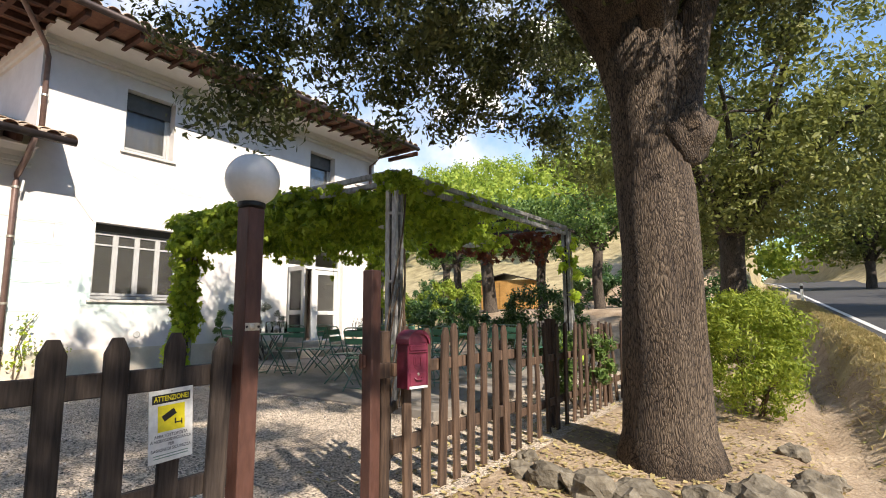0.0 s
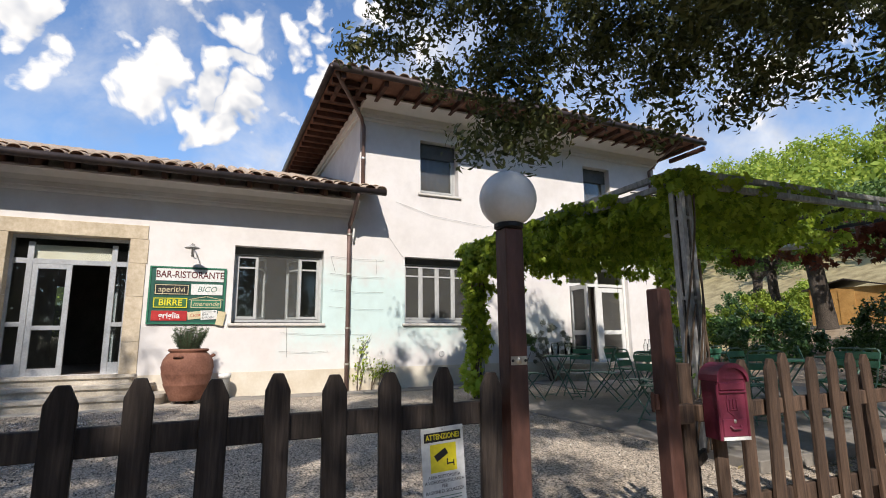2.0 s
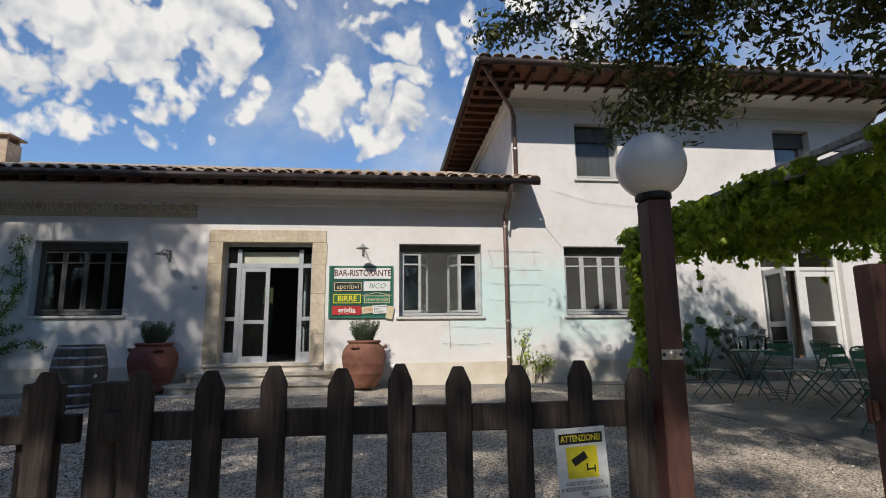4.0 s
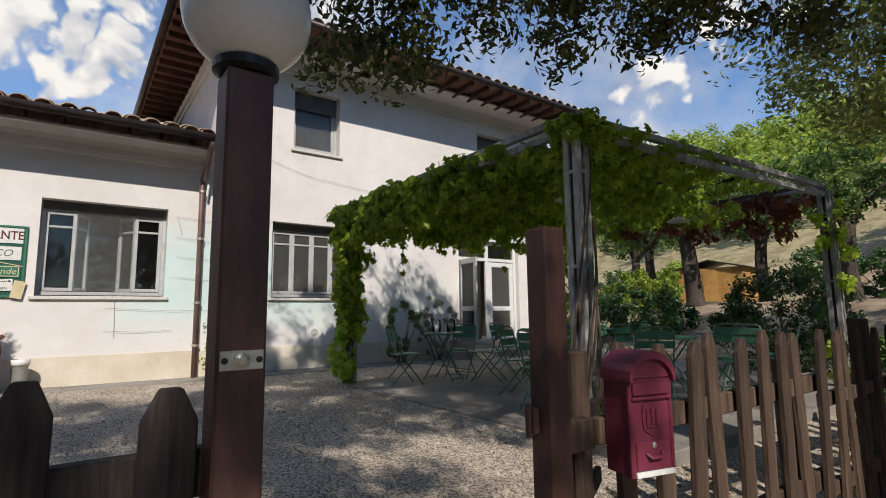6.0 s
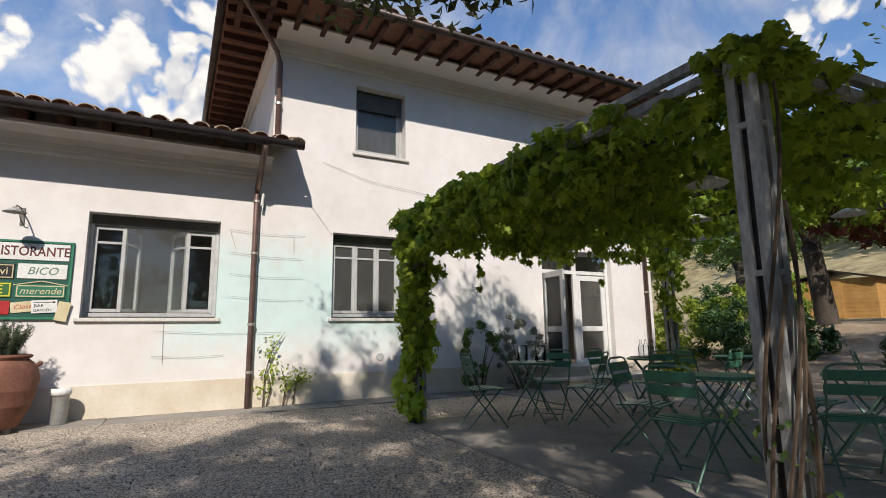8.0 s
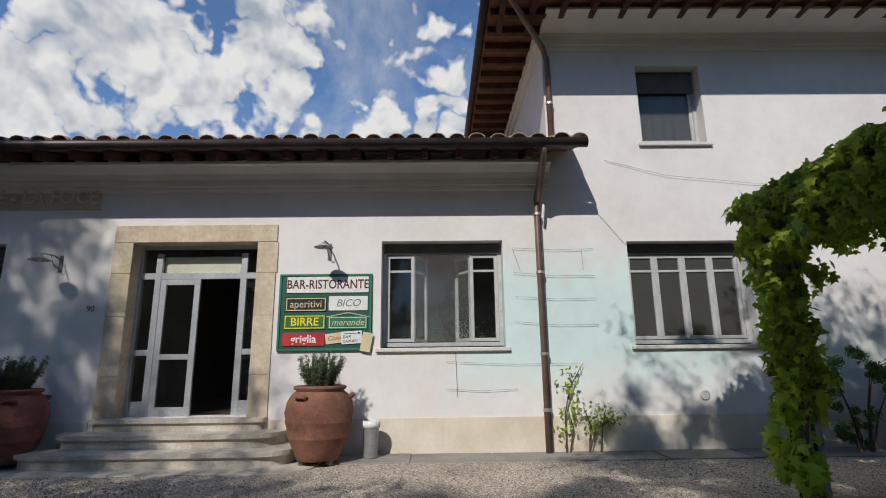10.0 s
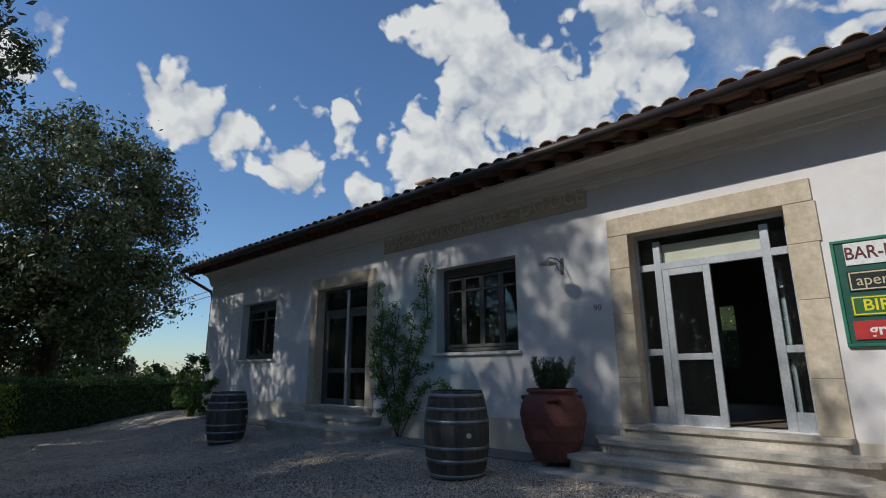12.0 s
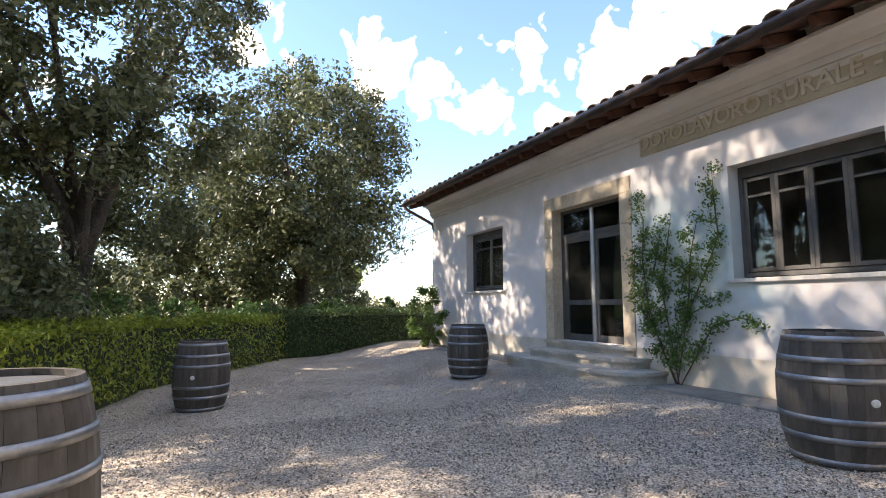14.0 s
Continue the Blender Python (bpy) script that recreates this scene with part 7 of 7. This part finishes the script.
def terracotta_jar(x, y, mat, label, seed):
    g = ground_z(x, y)
    p_ = thing("terracotta_jar", label, "planter", (x, y, max(g, 0.016)), group="planted jars")
    for k in range(3):
        a = 2 * math.pi * k / 3 + seed
        part("foot", boxes((-0.03, 0.03, -0.03, 0.03, 0, 0.06)), "wire_dark", p_).matrix_basis = pose(0.2 * math.cos(a), 0.2 * math.sin(a), 0, 0, 0, math.degrees(a))
    part("jar", lathe(bmesh.new(), [(0.24, 0.05), (0.255, 0.06), (0.285, 0.14), (0.36, 0.30), (0.365, 0.315), (0.36, 0.33), (0.40, 0.48), (0.405, 0.495), (0.40, 0.51), (0.415, 0.60), (0.39, 0.72), (0.33, 0.81), (0.30, 0.835), (0.285, 0.85), (0.315, 0.865), (0.325, 0.89), (0.30, 0.905), (0.26, 0.90), (0.25, 0.86)], 36), mat, p_, smooth=True)
    part("soil", lathe(bmesh.new(), [(0.25, 0.85), (0.25, 0.868), (0.02, 0.875)], 20), "soil", p_)
    for k in range(3):
        a = 2 * math.pi * k / 3 + 0.7 + seed
        part("lug", tube(bmesh.new(), [(0.36 * math.cos(a - 0.18), 0.36 * math.sin(a - 0.18), 0.76), (0.405 * math.cos(a - 0.1), 0.405 * math.sin(a - 0.1), 0.79), (0.405 * math.cos(a + 0.1), 0.405 * math.sin(a + 0.1), 0.79), (0.36 * math.cos(a + 0.18), 0.36 * math.sin(a + 0.18), 0.76)], 0.026, 8), mat, p_, smooth=True)
    rnd = random.Random(seed)
    pl_ = thing("rosemary_plant", "bushy rosemary growing in a terracotta jar", "plant", (x, y, max(g, 0.016) + 0.87), group="jar plants")
    bm, cl_ = bmesh.new(), []
    for i in range(85):
        a, r_, h = rnd.uniform(0, 6.28), rnd.uniform(0.02, 0.26), rnd.uniform(0.16, 0.42)
        base = Vector((0.12 * math.cos(a), 0.12 * math.sin(a), 0))
        tip = Vector((r_ * 1.15 * math.cos(a), r_ * 1.15 * math.sin(a), h))
        tube(bm, [base, base.lerp(tip, 0.5) + Vector((0, 0, 0.03)), tip], [0.005, 0.004, 0.002], 4)
        for f in np.linspace(0.15, 1.0, 7):
            q_ = base.lerp(tip, f)
            cl_.append((q_.x, q_.y, q_.z, 0.035, 0.035, 0.035))
    tagged(part("twigs", bm, "twig", pl_), "", "", "", "stuff")
    tagged(leaves("foliage", pl_, cl_, 14, 0.042, "rosemary", 0.2), "", "", "", "stuff")


terracotta_jar(-10.28, 0.02, "terracotta", "big weathered terracotta jar planted with rosemary by the sign", 1)
terracotta_jar(-10.28, -3.75, "terracotta_red", "big reddish terracotta jar planted with rosemary by the steps", 2)

bn = thing("waste_bin", "small grey metal bin with a bag by the wall", "bin", (-10.56, 0.62, 0.02))
part("body", lathe(bmesh.new(), [(0.085, 0.0), (0.088, 0.01), (0.105, 0.42), (0.108, 0.43), (0.10, 0.43), (0.083, 0.02)], 20), "bin_grey", bn, smooth=True)
part("bag", lathe(bmesh.new(), [(0.112, 0.36), (0.122, 0.40), (0.116, 0.445), (0.10, 0.45), (0.08, 0.39)], 16), "sign_white", bn, "crumpled translucent bag edge", smooth=True)


def barrel():
    b = thing("wine_barrel", "weathered grey oak wine barrel with steel hoops on gravel", "barrel", group="yard barrels")
    H, R0, R1 = 0.95, 0.285, 0.355

    def rad(z):
        return R0 + (R1 - R0) * (1 - (2 * z / H - 1) ** 2)
    n = 24
    bm = bmesh.new()
    half = math.pi / n * 0.985
    rows = []
    for j in range(9):
        z = H * j / 8
        rows.append([bm.verts.new((rr * math.cos(s), rr * math.sin(s), z)) for rr, s in ((rad(z), -half), (rad(z) + 0.002, 0), (rad(z), half), (rad(z) - 0.028, half), (rad(z) - 0.028, -half))])
    for a_, b_ in zip(rows, rows[1:]):
        for i in range(5):
            bm.faces.new((a_[i], a_[(i + 1) % 5], b_[(i + 1) % 5], b_[i]))
    bm.faces.new(rows[0][::-1])
    bm.faces.new(rows[-1])
    me = finish(bm, "stave", "barrel_wood")
    for k in range(n):
        shared("stave", me, b, pose(0, 0, 0, 0, 0, 360 * k / n))
    part("head", lathe(bmesh.new(), [(R0 - 0.02, H - 0.14), (R0 - 0.02, H - 0.125), (0.02, H - 0.123)], 28), "fence_wood", b)
    for z in (0.04, 0.20, 0.335, 0.615, 0.75, 0.90):
        w_ = 0.042
        h_ = part("hoop", lathe(bmesh.new(), [(rad(z - w_ / 2) + 0.002, -w_ / 2), (rad(z - w_ / 2) + 0.006, -w_ / 2), (rad(z + w_ / 2) + 0.006, w_ / 2), (rad(z + w_ / 2) + 0.002, w_ / 2)], 40, (0, 0, z)), "barrel_hoop", b, smooth=True)
        for d in (-0.05, 0.05):
            rv_ = part("rivet", lathe(bmesh.new(), [(0.009, 0), (0.008, 0.003), (0.003, 0.006)], 8), "barrel_hoop", h_)
            rv_.matrix_basis = pose(0, 0, 0, 0, 0, 30 + math.degrees(d / 0.3) + z * 300) @ pose(rad(z) + 0.005, 0, z, 0, 90, 0)
    part("bung", lathe(bmesh.new(), [(0.028, 0), (0.028, 0.006), (0.02, 0.012)], 12), "sign_white", b).matrix_basis = pose(0, 0, 0, 0, 0, 62) @ pose(rad(0.475) - 0.001, 0, 0.475, 0, 90, 0)
    return b


b0 = barrel()
for i, (x, y, a, wide, tall) in enumerate(((-9.12, -4.35, 0, 1.07, 1.0), (-9.12, -10.25, 70, 0.98, 0.97), (-4.82, -10.1, 10, 0.98, 1.0), (-4.06, -4.44, 140, 1.02, 1.0))):
    m = pose(x, y, ground_z(x, y) - 0.004, 0, 0, a) @ Matrix.Diagonal((wide, wide, tall, 1))
    if i:
        copy_thing(b0, m)
    else:
        b0.matrix_basis = m

# grey curtains behind the upper windows
for y0, y1, z0, z1 in (W2A, W2B):
    bm, row = bmesh.new(), []
    for i in range(24):
        y = y0 + 0.07 + (y1 - y0 - 0.14) * i / 23
        x_ = W - 0.285 + 0.012 * math.sin(i * 1.4)
        row.append((bm.verts.new((x_, y, z0 + 0.05)), bm.verts.new((x_, y, z1 - 0.1))))
    for p_, q_ in zip(row, row[1:]):
        bm.faces.new((p_[0], q_[0], q_[1], p_[1]))
    bmesh.ops.solidify(bm, geom=bm.faces[:], thickness=0.005)
    tagged(part("window_curtain", bm, "curtain_grey", None, smooth=True), "plain grey curtain drawn behind an upper window", "curtain", "upper curtains")

# training wires on the wall
def wall_wire(pts, label="thin rusty training wire fixed to the wall"):
    o = part("training_wire", tube(bmesh.new(), pts, 0.0024, 5), "wire_dark")
    return tagged(o, label, "wire", "training wires")


for y0, y1, z0, z1 in ((2.56, 3.73, 2.77, 2.75), (2.56, 3.72, 2.41, 2.36), (2.58, 3.73, 2.07, 2.04), (2.56, 3.73, 1.72, 1.67), (1.59, 3.4, 1.19, 1.15), (1.59, 2.56, 0.83, 0.82)):
    wall_wire([(W + 0.012, y0, z0), (W + 0.03, y0 + 0.02, z0), (W + 0.03, (y0 + y1) / 2, (z0 + z1) / 2 - 0.025), (W + 0.03, y1 - 0.02, z1), (W + 0.0, y1, z1)])
wall_wire([(W + 0.02, 1.72, 1.32), (W + 0.02, 1.74, 0.72)])
wall_wire([(W + 0.02, 2.56, 2.77), (W + 0.02, 2.66, 2.45)])
wall_wire([(W + 0.02, 3.55, 2.75), (W + 0.02, 3.56, 2.45)])
wall_wire([(W + 0.02, 3.8, 3.32), (W + 0.02, 4.2, 2.8)], "slack cable hanging on the wall")
wall_wire([(W + 0.02, 4.0, 4.1), (W + 0.03, 4.9, 3.85), (W + 0.03, 6.2, 3.72), (W + 0.02, 8.0, 3.7)], "slack cable hanging on the wall")
tb = tagged(part("cable_tube", tube(bmesh.new(), [(W + 0.13, 3.0, 3.18), (W + 0.14, 3.02, 3.38)], 0.022, 8), "sign_white"), "short white plastic tube tied to the downpipe", "tube")

# power line at the south end, shed, road marker
for z in (3.42, 3.58):
    tagged(part("power_cable", tube(bmesh.new(), [(W - 0.1, Y_S - 0.02, z), (W - 0.6, -30, z - 0.3 + (z - 3.42)), (W - 1.2, -48, z + 0.6)], 0.012, 5), "wire_dark"), "dark overhead cable leading from the wall corner", "cable", "overhead cables")
sh = thing("wooden_shed", "orange-brown wooden shed with a low gable roof on the slope", "shed", (-15.1, 30.2, ground_z(-15.1, 30.2) - 0.1), 8)
sh.scale = (0.85, 0.9, 0.95)
for i in range(10):
    part("wall_board", boxes((-1.9, 1.9, -1.5, 1.5, i * 0.2, i * 0.2 + 0.194)), "hut_wood", sh)
bm = bmesh.new()
for s in (-1, 1):
    box(bm, -1.15, 1.15, -1.75, 1.75, 0, 0.06, Matrix.Translation((s * 1.05, 0, 2.16)) @ pose(0, 0, 0, 0, s * 12, 0))
part("roof", bm, "gutter_metal", sh)
part("door", boxes((-0.4, 0.4, -1.53, -1.5, 0.1, 1.9)), "hut_wood", sh)
mk = thing("road_marker", "white and black roadside marker post", "marker post", (road_edge(26) - 0.25, 26.0, road_z(26) - 0.05))
part("post", boxes((-0.05, 0.05, -0.05, 0.05, 0, 0.9)), "sign_white", mk, bevel=0.01)
part("band", boxes((-0.052, 0.052, -0.052, 0.052, 0.66, 0.80)), "sign_black", mk)

# curtain inside the open terrace door, and rooms glimpsed behind the glass
bm = bmesh.new()
row = []
for i in range(34):
    y = 8.86 + i * 0.024
    x_ = W - 0.22 + 0.025 * math.sin(i * 0.9)
    row.append((bm.verts.new((x_, y, 0.40)), bm.verts.new((x_, y, 2.70))))
for p_, q_ in zip(row, row[1:]):
    bm.faces.new((p_[0], q_[0], q_[1], p_[1]))
bmesh.ops.solidify(bm, geom=bm.faces[:], thickness=0.006)
tagged(part("door_curtain", bm, "curtain_cloth", None, smooth=True), "brownish curtain hanging inside the terrace door", "curtain")
